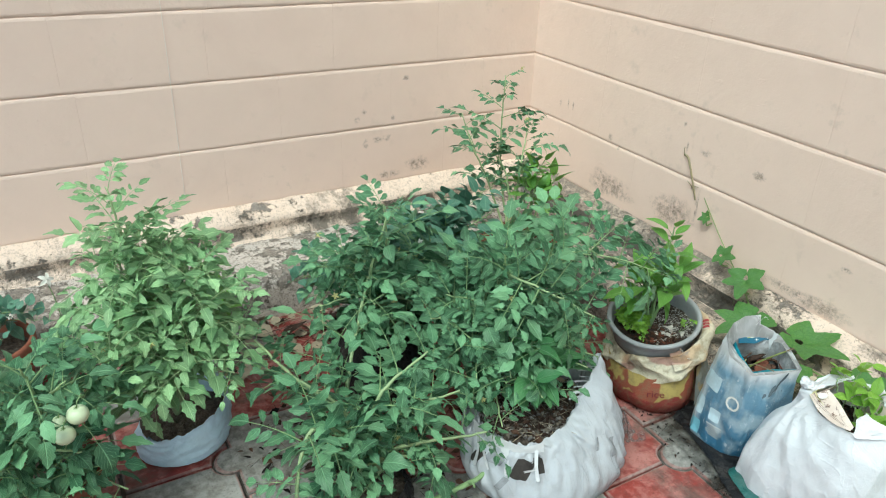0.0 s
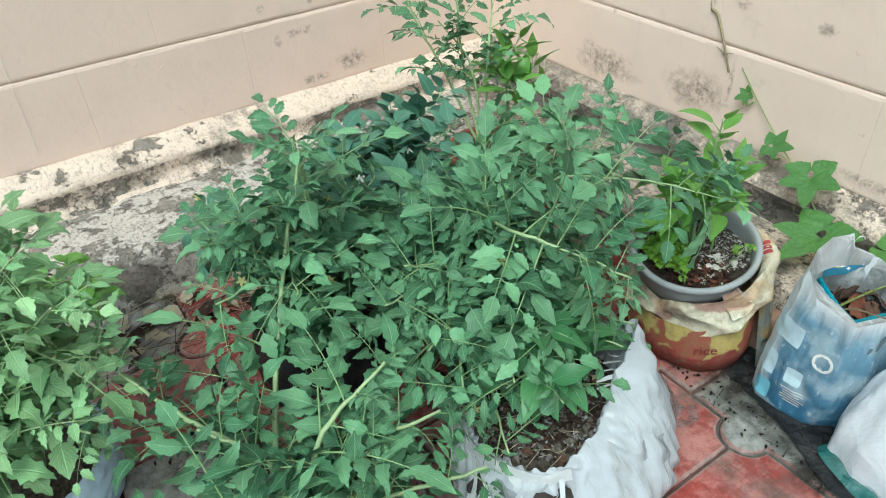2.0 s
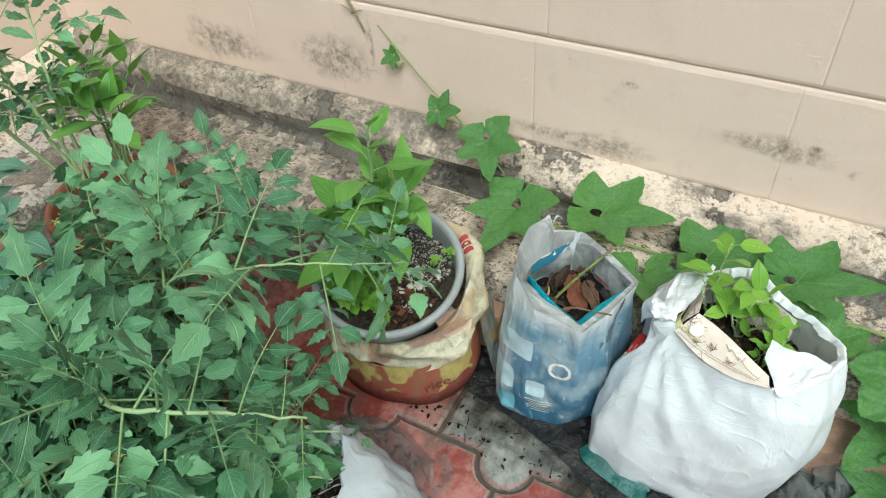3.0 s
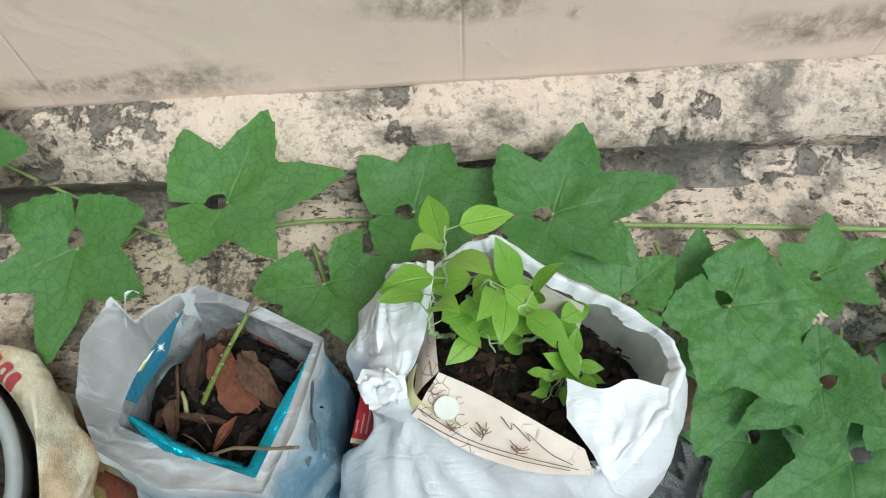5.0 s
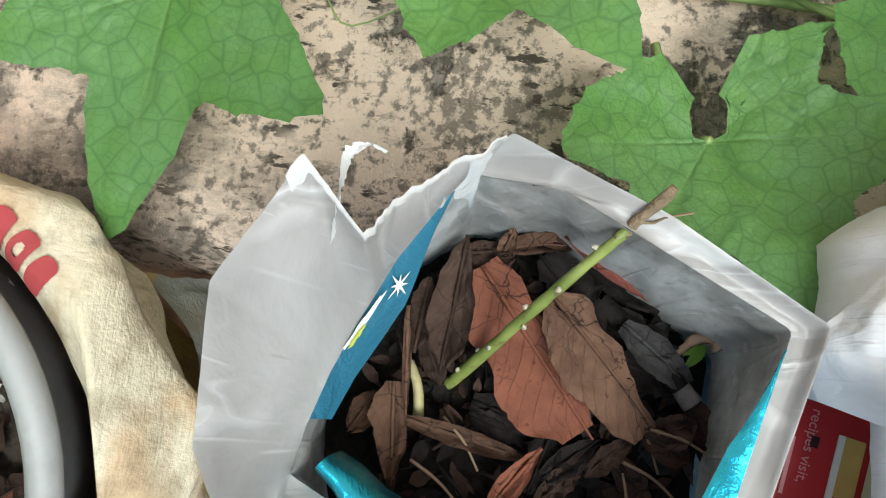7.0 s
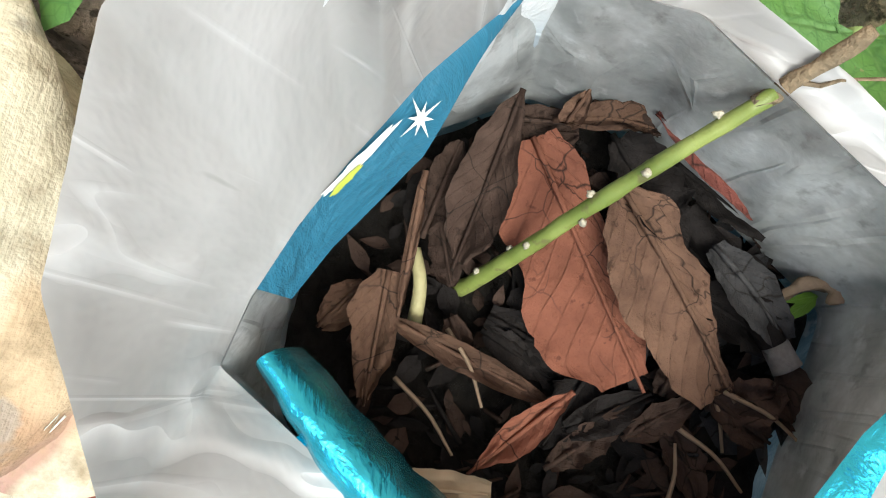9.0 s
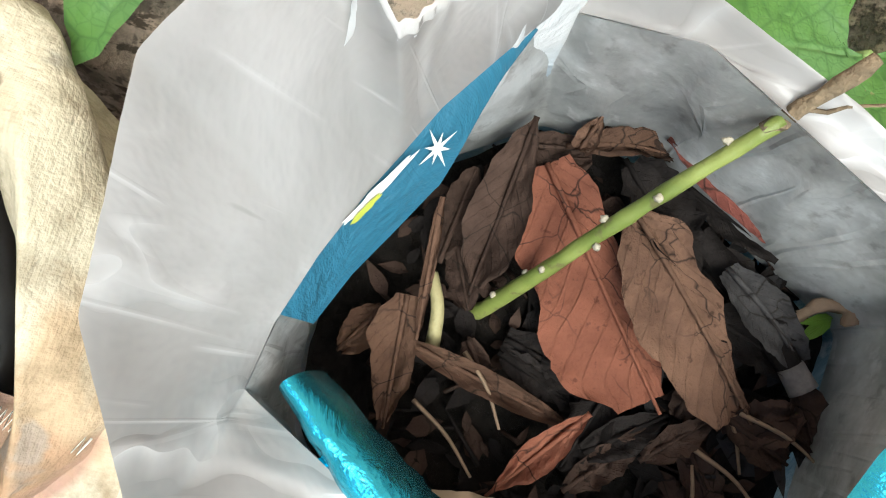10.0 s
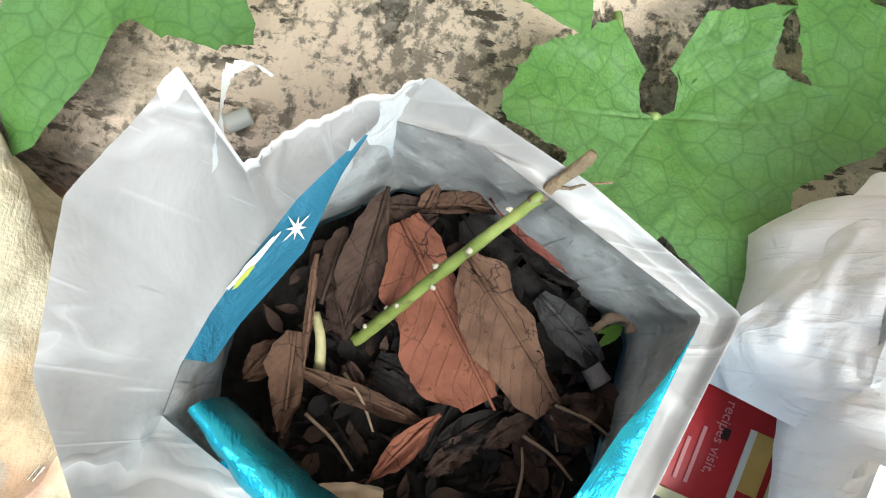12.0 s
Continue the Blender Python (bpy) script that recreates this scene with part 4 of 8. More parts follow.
for k in range(6):
    decal("print_line", tr, (-0.40, -1.378 - 0.003 * (k % 2), 0.077 - 0.0062 * k), fu, fv, 0.044 - 0.007 * (k % 3), 0.0022, WORN_WHITE, blue_bag, "", 1.0, n=5)
SCUFF = plain("dark_scuff", (0.10, 0.13, 0.15), 0.5, 0.3)
for x, z, w, h, sk in ((-0.313, 0.246, 0.008, 0.034, 0.5), (-0.336, 0.218, 0.010, 0.030, 0.4), (-0.326, 0.224, 0.004, 0.018, 0.3), (-0.352, 0.205, 0.005, 0.012, 0.3)):
    decal("scuff", tr, (x, -1.47, z), (1, 0, 0), (0, 0, 1), w, h, SCUFF, blue_bag, "dark scuff worn through the print", 0.2, 0.0010, 8, skew=sk)
patch("print_patch", Vector((-0.2855, -1.3398, 0.2782)) + O, (0.88, -0.47, 0.0), (0.3, 0.34, 0.86), 0.020, 0.0024, WORN_WHITE, blue_bag, "worn white patch with lime edge", 0.5)
patch("print_patch", Vector((-0.2900, -1.3383, 0.2780)) + O, (0.88, -0.47, 0.0), (0.3, 0.34, 0.86), 0.008, 0.0016, LIME, blue_bag, "lime green print", 0.4)
# a torn curl of film on the collar
bm = bmesh.new()
curl = smooth_path([Vector(p) + O for p in ((-0.268, -1.3345, 0.302), (-0.262, -1.336, 0.314), (-0.256, -1.338, 0.322), (-0.252, -1.340, 0.326), (-0.2495, -1.344, 0.326), (-0.250, -1.3475, 0.3225))], 40)
rows = []
for i, p in enumerate(curl):
    f = i / 39
    w = 0.0024 * (1 - f) + 0.0005
    side = Matrix.Rotation(2.6 * f, 3, 'Z') @ Vector((0.75, -0.65, 0.1))
    rows.append([p + side * w * u + Vector((1, 1, 1)) * 0.0007 * noise.noise(Vector((f * 22, u * 2.0, 3))) + Vector((0, 0, 0.0006 * abs(u))) for u in (-1, -0.5, 0, 0.5, 1)])
loft(bm, rows, closed=False)
part("torn_curl", bm, WHITE_FILM, blue_bag)


def fill(name, centre_z, loop, mat, parent, bump=0.006, seed=1.0, rings=12, dome=0.0, label=""):
    """A soil surface inside a loop."""
    c = mid(loop)
    rows = []
    for k in range(rings + 1):
        f = max(0.02, k / rings)
        row = []
        for p in loop:
            q = c.lerp(p, f)
            nz = noise.noise(Vector((q.x * 60 + seed, q.y * 60, seed))) + 0.6 * noise.noise(Vector((q.x * 170 + seed, q.y * 170, seed)))
            row.append(Vector((q.x, q.y, centre_z + bump * nz + dome * (1 - f * f))))
        rows.append(row)
    bm = bmesh.new()
    inv = parent.matrix_basis.inverted()
    loft(bm, [[inv @ p for p in r] for r in rows[::-1]], cap_high=True)
    if sum(f.normal.z for f in bm.faces) < 0:
        bmesh.ops.reverse_faces(bm, faces=bm.faces)
    bm.normal_update()
    if sum(f.normal.z for f in bm.faces) < 0:
        bmesh.ops.reverse_faces(bm, faces=bm.faces)
    return part(name, bm, mat, parent, label)


fill("soil", 0.208, [Vector((p.x, p.y, 0)) for p in low], SOIL, blue_bag, 0.004, 4.0, label="dark damp potting soil")


def dry_material(name, a, b):
    m = Mat(name, 0.88, spec=0.10)
    uv = m.node("ShaderNodeUVMap").outputs[0]
    x, y, _ = m.sep(uv)
    n = m.noise(55, 7, 0.65)
    c = m.ramp(n, (0.3, a), (0.7, b))
    c = m.hsv(c, val=m.ramp(m.random(), (0.0, 0.75), (1.0, 1.2)))
    rib = m.ramp(m.math('ABSOLUTE', x), (0.0, 1.0), (0.06, 0.0))
    side = m.ramp(m.math('SINE', m.math('MULTIPLY', m.math('SUBTRACT', y, m.math('MULTIPLY', m.math('ABSOLUTE', x), 0.28)), 62.0)), (0.86, 0.0), (1.0, 0.8))
    v = m.math('MAXIMUM', rib, side)
    c = m.mix(m.math('MULTIPLY', m.math('MULTIPLY', v, 0.07), m.ramp(m.noise(30, 3), (0.35, 0.2), (0.6, 1.0))), c, tuple(0.5 * k for k in a))
    crack = m.ramp(m.voronoi(70, "DISTANCE_TO_EDGE", co=m.noise_warp(60, 0.012)), (0.0, 1.0), (0.022, 0.0))
    c = m.mix(m.math('MULTIPLY', crack, m.ramp(m.noise(25, 2), (0.40, 0.0), (0.52, 0.9))), c, (0.015, 0.012, 0.01))
    specks = m.ramp(m.noise(260, 3, 0.6), (0.62, 0.0), (0.7, 0.6))
    m.color(m.mix(specks, c, tuple(0.35 * k for k in a)))
    m.bump(v, 0.40, 0.002)
    m.bump(n, 0.8, 0.004)
    return m.m


RUST = dry_material("rust_dry_leaf", (0.135, 0.052, 0.033), (0.215, 0.086, 0.054))
TAN = dry_material("tan_dry_leaf", (0.068, 0.039, 0.027), (0.140, 0.082, 0.054))
GREYBROWN = dry_material("greybrown_dry_leaf", (0.024, 0.015, 0.0115), (0.066, 0.043, 0.033))
BLACKENED = dry_material("blackened_dry_leaf", (0.0075, 0.0062, 0.0056), (0.021, 0.018, 0.017))
ASHEN = dry_material("ashen_dry_leaf", (0.10, 0.085, 0.065), (0.20, 0.175, 0.14))
CHARCOAL = dry_material("charcoal_dry_leaf", (0.022, 0.021, 0.021), (0.062, 0.060, 0.060))
CHILLI_RED = dry_material("dry_chilli_red", (0.13, 0.042, 0.033), (0.21, 0.072, 0.055))


def litter_leaf(a, b, width, mat, label, z0=0.217, z1=0.222, curl=0.25, twist=0.0, rows=16, cols=8, seed=0.0, jag=0.12, blunt=0.55, name="dry_leaf", group="dry leaves in the bag", arch=0.0):
    """A dry leaf lying from a to b: a curled, ragged sheet."""
    a, b = Vector((*a, z0)), Vector((*b, z1))
    d = b - a
    ob = thing(name, a, label, "leaf", group)
    side = d.cross(Vector((0, 0, 1))).normalized()
    up = side.cross(d).normalized()
    bm = bmesh.new()
    uv = bm.loops.layers.uv.new("UVMap")
    grid, tex = [], []
    for i in range(rows + 1):
        s = i / rows
        w = width / 2 * max(0.03, math.sin(math.pi * (0.06 + 0.92 * s)) ** blunt)
        line, tl = [], []
        for j in range(cols + 1):
            x = 2 * j / cols - 1
            rag = 1 + jag * noise.noise(Vector((s * 9 + seed, x * 2.0, seed))) + (jag * 0.7 * noise.noise(Vector((s * 31 + seed, x, seed))))
            t = twist * (s - 0.5)
            off = side * math.cos(t) + up * math.sin(t)
            lift = curl * w * (abs(x) ** 1.7) + arch * math.sin(math.pi * s) + 0.0034 * noise.noise(Vector((s * 6 + seed, x * 2.5, seed * 2))) + 0.0014 * noise.noise(Vector((s * 17 + seed, x * 6, seed)))
            p = d * s + off * x * w * rag + up * lift
            line.append(bm.verts.new(p))
            tl.append((x, s))
        grid.append(line)
        tex.append(tl)
    for i in range(rows):
        for j in range(cols):
            f = bm.faces.new((grid[i][j], grid[i][j + 1], grid[i + 1][j + 1], grid[i + 1][j]))
            for lp, u in zip(f.loops, (tex[i][j], tex[i][j + 1], tex[i + 1][j + 1], tex[i + 1][j])):
                lp[uv].uv = u
    part("leaf_blade", bm, mat, ob)
    pts = [d * s + up * (0.0006 + arch * math.sin(math.pi * s)) for s in (-0.06, 0.2, 0.5, 0.8, 0.97)]
    bm = bmesh.new()
    tube(bm, smooth_path(pts, 9), 0.0009, 0.0003, 5)
    part("midrib", bm, mat, ob)
    return ob


def dry_sheet(a, b, right, left, mat, label, z=(0.221, 0.221), curl=0.2, seed=0.0, rows=36, cols=16, bow=0.0, ribs=0.0005, name="dry_leaf"):
    """A dry leaf along a to b whose half-widths on both sides run through the given steps; ribbed, buckled, with a ragged edge."""
    a, b = Vector((*a, z[0])), Vector((*b, z[1]))
    d = b - a
    ob = thing(name, a, label, "leaf", "dry leaves in the bag")
    side = d.cross(Vector((0, 0, 1))).normalized()
    up = side.cross(d).normalized()

    def step(w, s):
        u = s * (len(w) - 1)
        i = min(int(u), len(w) - 2)
        f = u - i
        f = f * f * (3 - 2 * f)
        return w[i] * (1 - f) + w[i + 1] * f

    bm = bmesh.new()
    uv = bm.loops.layers.uv.new("UVMap")
    grid = []
    for i in range(rows + 1):
        s = i / rows
        line = []
        for j in range(cols + 1):
            x = 2 * j / cols - 1
            w = step(right, s) if x > 0 else step(left, s)
            rag = 1 + 0.05 * noise.noise(Vector((s * 8 + seed, x, seed))) + 0.045 * noise.noise(Vector((s * 27 + seed, x, 1))) * abs(x)
            lift = curl * w * abs(x) ** 1.8 + bow * math.sin(math.pi * s) + 0.0022 * noise.noise(Vector((s * 4 + seed, x * 2, seed))) + 0.0008 * noise.noise(Vector((s * 13 + seed, x * 5, seed)))
            lift += ribs * math.sin(62 * (s - 0.28 * abs(x))) - 0.0012 * math.exp(-(x / 0.10) ** 2)
            line.append((bm.verts.new(d * s + side * x * w * rag + up * lift), (x, s)))
        grid.append(line)
    for p, q in zip(grid, grid[1:]):
        for j in range(cols):
            f = bm.faces.new((p[j][0], p[j + 1][0], q[j + 1][0], q[j][0]))
            for lp, u in zip(f.loops, (p[j][1], p[j + 1][1], q[j + 1][1], q[j][1])):
                lp[uv].uv = u
    part("leaf_blade", bm, mat, ob)
    bm = bmesh.new()
    tube(bm, smooth_path([d * s + up * (0.0004 + bow * math.sin(math.pi * s)) for s in (0.0, 0.25, 0.5, 0.8, 1.06)], 9), 0.0009, 0.0005, 5)
    part("midrib", bm, mat, ob)
    return ob


dry_sheet((-0.2556, -1.3703), (-0.3096, -1.4121), (0.0125, 0.0165, 0.0180, 0.0170, 0.0220, 0.0200, 0.0100), (0.0065, 0.0094, 0.0083, 0.0076, 0.0072, 0.0066, 0.0030), RUST, "broad cracked rust-brown dry leaf lying on the soil", (0.222, 0.222), curl=0.10, seed=2.0)
dry_sheet((-0.2643, -1.3955), (-0.3064, -1.4350), (0.0038, 0.0113, 0.0154, 0.0169, 0.0143, 0.0139, 0.0094), (0.0033, 0.0094, 0.0060, 0.0076, 0.0045, 0.0018, 0.0015), TAN, "tan dry leaf with raised ribs beside a stick", (0.228, 0.222), curl=0.28, seed=5.0, ribs=0.0008, bow=0.003)
dry_sheet((-0.2468, -1.3645), (-0.2932, -1.3594), (0.0006, 0.0045, 0.0068, 0.0079, 0.0083, 0.0060, 0.0012), (0.0006, 0.0033, 0.0051, 0.0076, 0.0079, 0.0072, 0.0030), GREYBROWN, "grey-brown folded dry leaf in the bag", (0.232, 0.223), curl=0.7, seed=7.0, bow=-0.002, ribs=0.00015)
dry_sheet((-0.3006, -1.3437), (-0.3343, -1.3460), (0.0030, 0.0068, 0.0083, 0.0063, 0.0051, 0.0039, 0.0021), (0.0036, 0.0057, 0.0051, 0.0054, 0.0051, 0.0030, 0.0012), TAN, "narrow brown dry leaf with a turned-up edge", (0.226, 0.219), curl=0.5, seed=9.0, ribs=0.00015)
dry_sheet((-0.2744, -1.3465), (-0.3094, -1.3490), (0.0006, 0.0012, 0.0015, 0.0015, 0.0014, 0.0012, 0.0006), (0.0006, 0.0015, 0.0018, 0.0018, 0.0015, 0.0012, 0.0006), TAN, "thin brown leaf edge standing upright", (0.234, 0.226), curl=1.2, seed=10.0, ribs=0.00015)
dry_sheet((-0.3052, -1.3371), (-0.3192, -1.3286), (0.0015, 0.0039, 0.0051, 0.0045, 0.0027, 0.0012), (0.0015, 0.0027, 0.0036, 0.0033, 0.0021, 0.0006), TAN, "small broken brown leaf corner", (0.219, 0.218), curl=0.3, seed=23.0, rows=20, cols=10, ribs=0.00015)
dry_sheet((-0.3174, -1.3970), (-0.3438, -1.3782), (0.0006, 0.0027, 0.0042, 0.0048, 0.0039, 0.0021, 0.0005), (0.0006, 0.0021, 0.0039, 0.0045, 0.0039, 0.0021, 0.0005), RUST, "curled orange-brown dry leaf with a pointed tip", (0.226, 0.219), curl=0.9, seed=13.0, ribs=0.00015)
dry_sheet((-0.2437, -1.3990), (-0.2632, -1.4362), (0.0006, 0.0024, 0.0039, 0.0042, 0.0039, 0.0030, 0.0006), (0.0006, 0.0021, 0.0036, 0.0042, 0.0039, 0.0027, 0.0006), CHILLI_RED, "shrivelled red dried chilli pod on the soil", (0.232, 0.226), curl=-0.9, seed=15.0, bow=0.003, name="dried_chilli", ribs=0.00015)
dry_sheet((-0.2496, -1.3781), (-0.2428, -1.3809), (0.0021, 0.0033, 0.0036, 0.0027, 0.0009), (0.0018, 0.0030, 0.0033, 0.0024, 0.0009), TAN, "small curled brown leaf against the lining", (0.223, 0.232), curl=0.9, seed=51.0, rows=16, cols=8, ribs=0.00015)
dry_sheet((-0.2432, -1.3827), (-0.2467, -1.4020), (0.0012, 0.0024, 0.0033, 0.0027, 0.0012), (0.0009, 0.0018, 0.0027, 0.0021, 0.0009), GREYBROWN, "thin brown leaf stalk with curled edge", (0.227, 0.224), curl=1.0, seed=53.0, rows=18, cols=8, ribs=0.00015)
dry_sheet((-0.2723, -1.4218), (-0.2909, -1.4458), (0.0036, 0.0063, 0.0079, 0.0072, 0.0054, 0.0036), (0.0027, 0.0045, 0.0054, 0.0051, 0.0042, 0.0030), CHARCOAL, "charcoal grey crumpled leaf against the lining", (0.226, 0.221), curl=0.6, seed=55.0, bow=0.004, ribs=0.00015)
dry_sheet((-0.2513, -1.4074), (-0.2646, -1.4357), (0.0021, 0.0051, 0.0066, 0.0054, 0.0036), (0.0030, 0.0060, 0.0069, 0.0060, 0.0036), BLACKENED, "black crumpled leaf under the chilli pod", (0.220, 0.222), curl=0.6, seed=57.0, ribs=0.00015)
dry_sheet((-0.3047, -1.3715), (-0.3115, -1.4023), (0.0030, 0.0051, 0.0060, 0.0051, 0.0027), (0.0036, 0.0054, 0.0060, 0.0054, 0.0030), BLACKENED, "black wet leaf under the rust leaf", (0.216, 0.217), curl=0.3, seed=59.0, ribs=0.00015)
dry_sheet((-0.3279, -1.3989), (-0.3134, -1.4166), (0.0027, 0.0045, 0.0054, 0.0042, 0.0018), (0.0027, 0.0045, 0.0051, 0.0039, 0.0015), BLACKENED, "black wet folded leaf on the soil", (0.217, 0.217), curl=0.7, seed=61.0, ribs=0.00015)
dry_sheet((-0.2515, -1.3606), (-0.2486, -1.3783), (0.0015, 0.0039, 0.0051, 0.0042, 0.0018), (0.0015, 0.0033, 0.0042, 0.0036, 0.0015), GREYBROWN, "dull grey-brown leaf scrap on the soil", (0.219, 0.220), curl=0.4, seed=63.0, rows=18, cols=8, ribs=0.00015)
dry_sheet((-0.3089, -1.4311), (-0.3160, -1.4479), (0.0021, 0.0045, 0.0060, 0.0051, 0.0024), (0.0021, 0.0039, 0.0051, 0.0042, 0.0018), GREYBROWN, "purple-brown curled leaf scrap", (0.220, 0.219), curl=0.8, seed=65.0, rows=20, cols=10, ribs=0.00015)
dry_sheet((-0.3124, -1.4202), (-0.3025, -1.4220), (0.0024, 0.0039, 0.0045, 0.0033, 0.0015), (0.0024, 0.0036, 0.0039, 0.0030, 0.0012), GREYBROWN, "dull brown leaf scrap under the tan leaf", (0.217, 0.218), curl=0.4, seed=67.0, rows=16, cols=8, ribs=0.00015)
dry_sheet((-0.3076, -1.3619), (-0.3180, -1.3697), (0.0021, 0.0036, 0.0042, 0.0036, 0.0018), (0.0018, 0.0030, 0.0036, 0.0030, 0.0015), GREYBROWN, "dark brown leaf scrap beside the stick", (0.217, 0.216), curl=0.6, seed=69.0, rows=16, cols=8, ribs=0.00015)
litter_leaf((-0.313, -1.348), (-0.322, -1.392), 0.0075, TAN, "rolled brown dry leaf across the soil", 0.221, 0.220, 1.3, 0.6, seed=11.0)
litter_leaf((-0.268, -1.412), (-0.294, -1.448), 0.020, BLACKENED, "blackened rotting leaf against the lining", 0.217, 0.218, 0.5, 0.3, seed=17.0, jag=0.3)
litter_leaf((-0.255, -1.360), (-0.250, -1.382), 0.014, GREYBROWN, "dull grey-brown leaf scrap on the soil", 0.217, 0.218, 0.3, seed=19.0)
litter_leaf((-0.249, -1.376), (-0.245, -1.404), 0.008, TAN, "thin curled brown leaf on edge", 0.222, 0.221, 1.2, 1.2, seed=21.0, arch=0.006)
litter_leaf((-0.306, -1.338), (-0.320, -1.329), 0.010, TAN, "small broken brown leaf corner", 0.219, 0.216, 0.3, seed=23.0)
litter_leaf((-0.353, -1.360), (-0.348, -1.384), 0.010, plain("pale_card", (0.42, 0.33, 0.22), 0.8, 0.15), "pale scrap of card on the soil", 0.222, 0.222, 0.1, seed=25.0, blunt=0.15, name="card_scrap")
litter_leaf((-0.283, -1.352), (-0.300, -1.360), 0.009, GREYBROWN, "brown leaf scrap beside the stick", 0.219, 0.219, 0.4, seed=27.0)
litter_leaf((-0.322, -1.400), (-0.300, -1.382), 0.012, BLACKENED, "black wet leaf under the rust leaf", 0.214, 0.217, 0.3, seed=29.0, jag=0.25)
litter_leaf((-0.250, -1.392), (-0.276, -1.416), 0.016, BLACKENED, "black crumpled leaf beside the stick", 0.220, 0.221, 1.0, 0.9, seed=33.0, jag=0.5)
litter_leaf((-0.284, -1.420), (-0.292, -1.446), 0.014, BLACKENED, "charcoal grey shrivelled leaf on the soil", 0.220, 0.219, 1.1, -0.8, seed=35.0, jag=0.4)
litter_leaf((-0.296, -1.447), (-0.312, -1.456), 0.011, GREYBROWN, "brown folded leaf against the lining", 0.219, 0.217, 0.9, 0.5, seed=37.0, jag=0.35)
litter_leaf((-0.312, -1.433), (-0.303, -1.450), 0.012, GREYBROWN, "purple-brown curled leaf scrap", 0.217, 0.220, 0.8, 0.4, seed=39.0, jag=0.3)
litter_leaf((-0.309, -1.372), (-0.316, -1.392), 0.009, BLACKENED, "black flattened leaf under the rolled leaf", 0.216, 0.217, 0.4, 0.2, seed=41.0, jag=0.3)
litter_leaf((-0.309, -1.402), (-0.334, -1.394), 0.012, BLACKENED, "black wet folded leaf on the soil", 0.216, 0.215, 0.7, 0.5, seed=43.0, jag=0.3)
litter_leaf((-0.338, -1.397), (-0.321, -1.412), 0.009, GREYBROWN, "dull brown leaf scrap on the soil", 0.215, 0.217, 0.5, 0.4, seed=45.0, jag=0.3)
litter_leaf((-0.325, -1.414), (-0.311, -1.428), 0.008, GREYBROWN, "narrow dark brown leaf scrap", 0.217, 0.218, 0.9, 0.4, seed=47.0, jag=0.3)
litter_leaf((-0.288, -1.349), (-0.262, -1.352), 0.010, GREYBROWN, "thin grey-brown leaf beside the blue strip", 0.220, 0.224, 0.5, 0.5, seed=49.0, jag=0.3)
litter_leaf((-0.318, -1.424), (-0.336, -1.436), 0.010, GREYBROWN, "brown leaf scrap on the soil", 0.216, 0.216, 0.4, seed=31.0)


def scraps(name, label, loop_c, rx, ry, z, count, mats, seed, size=(0.006, 0.02), sticks=0.3):
    """Loose litter too small to pick apart."""
    rng = random.Random(seed)
    bm = bmesh.new()
    uv = bm.loops.layers.uv.new("UVMap")
    for k in range(count):
        r, a = math.sqrt(rng.random()), rng.uniform(0, 6.2832)
        p = Vector((loop_c[0] + rx * r * math.cos(a), loop_c[1] + ry * r * math.sin(a), z + rng.uniform(0.0, 0.006)))
        yaw = rng.uniform(0, 6.2832)
        d = Vector((math.cos(yaw), math.sin(yaw), rng.uniform(-0.35, 0.35)))
        ln = rng.uniform(*size)
        n0 = len(bm.faces)
        if rng.random() < sticks:
            tube(bm, smooth_path([p, p + d * ln * 0.7 + Vector((0, 0, rng.uniform(-0.001, 0.002))), p + d * ln * 1.5], 5), 0.0008, 0.0004, 4)
        else:
            blade(bm, uv, p, d, Vector((rng.uniform(-0.5, 0.5), rng.uniform(-0.5, 0.5), 1)), ln, ln * rng.uniform(0.3, 0.6), rows=4, fold=rng.uniform(-0.3, 0.9), droop=rng.uniform(-0.4, 0.6), wave=rng.uniform(0, 0.6), seed=k)
        bm.faces.ensure_lookup_table()
        mi = rng.randrange(len(mats))
        for f in bm.faces[n0:]:
            f.material_index = mi
    return tagged(part(name, bm, mats), label, "litter", kind="stuff")


scraps("leaf_litter", "dark crumbled leaf litter on the soil", (-0.308, -1.388), 0.062, 0.058, 0.2085, 330, [GREYBROWN, BLACKENED, BLACKENED, GREYBROWN, BLACKENED], 3, (0.004, 0.014), 0.25)
scraps("leaf_litter", "dark curled leaf scraps against the lining", (-0.300, -1.432), 0.040, 0.022, 0.210, 150, [GREYBROWN, BLACKENED, CHARCOAL], 23, (0.007, 0.017), 0.2)

# the cut green stick and small twigs
STICK = Mat("green_bark", 0.5)
sc = STICK.ramp(STICK.noise(40, 6), (0.35, (0.115, 0.158, 0.029)), (0.65, (0.225, 0.265, 0.070)))
STICK.color(STICK.mix(STICK.ramp(STICK.noise(190, 4), (0.6, 0.0), (0.68, 0.7)), sc, (0.10, 0.08, 0.04))).bump(STICK.noise(90, 5), 0.5, 0.003)
BARK = plain("dry_bark", (0.20, 0.15, 0.09), 0.8, 0.35, 120, 0.8)
SCAR = plain("pale_bud_scar", (0.36, 0.33, 0.25), 0.8, 0.35, 300)
stick = thing("cutting", (-0.300, -1.361, 0.211), "cut green woody stem stuck in the soil", "stem")
base = Vector((-0.300, -1.361, 0.211))
line = smooth_path([Vector((0, 0, -0.004)), Vector((0.011, -0.012, 0.014)), Vector((0.029, -0.030, 0.037)), Vector((0.050, -0.052, 0.062))], 22)
bm = bmesh.new()
tube(bm, line, 0.0024, 0.0017, 12)
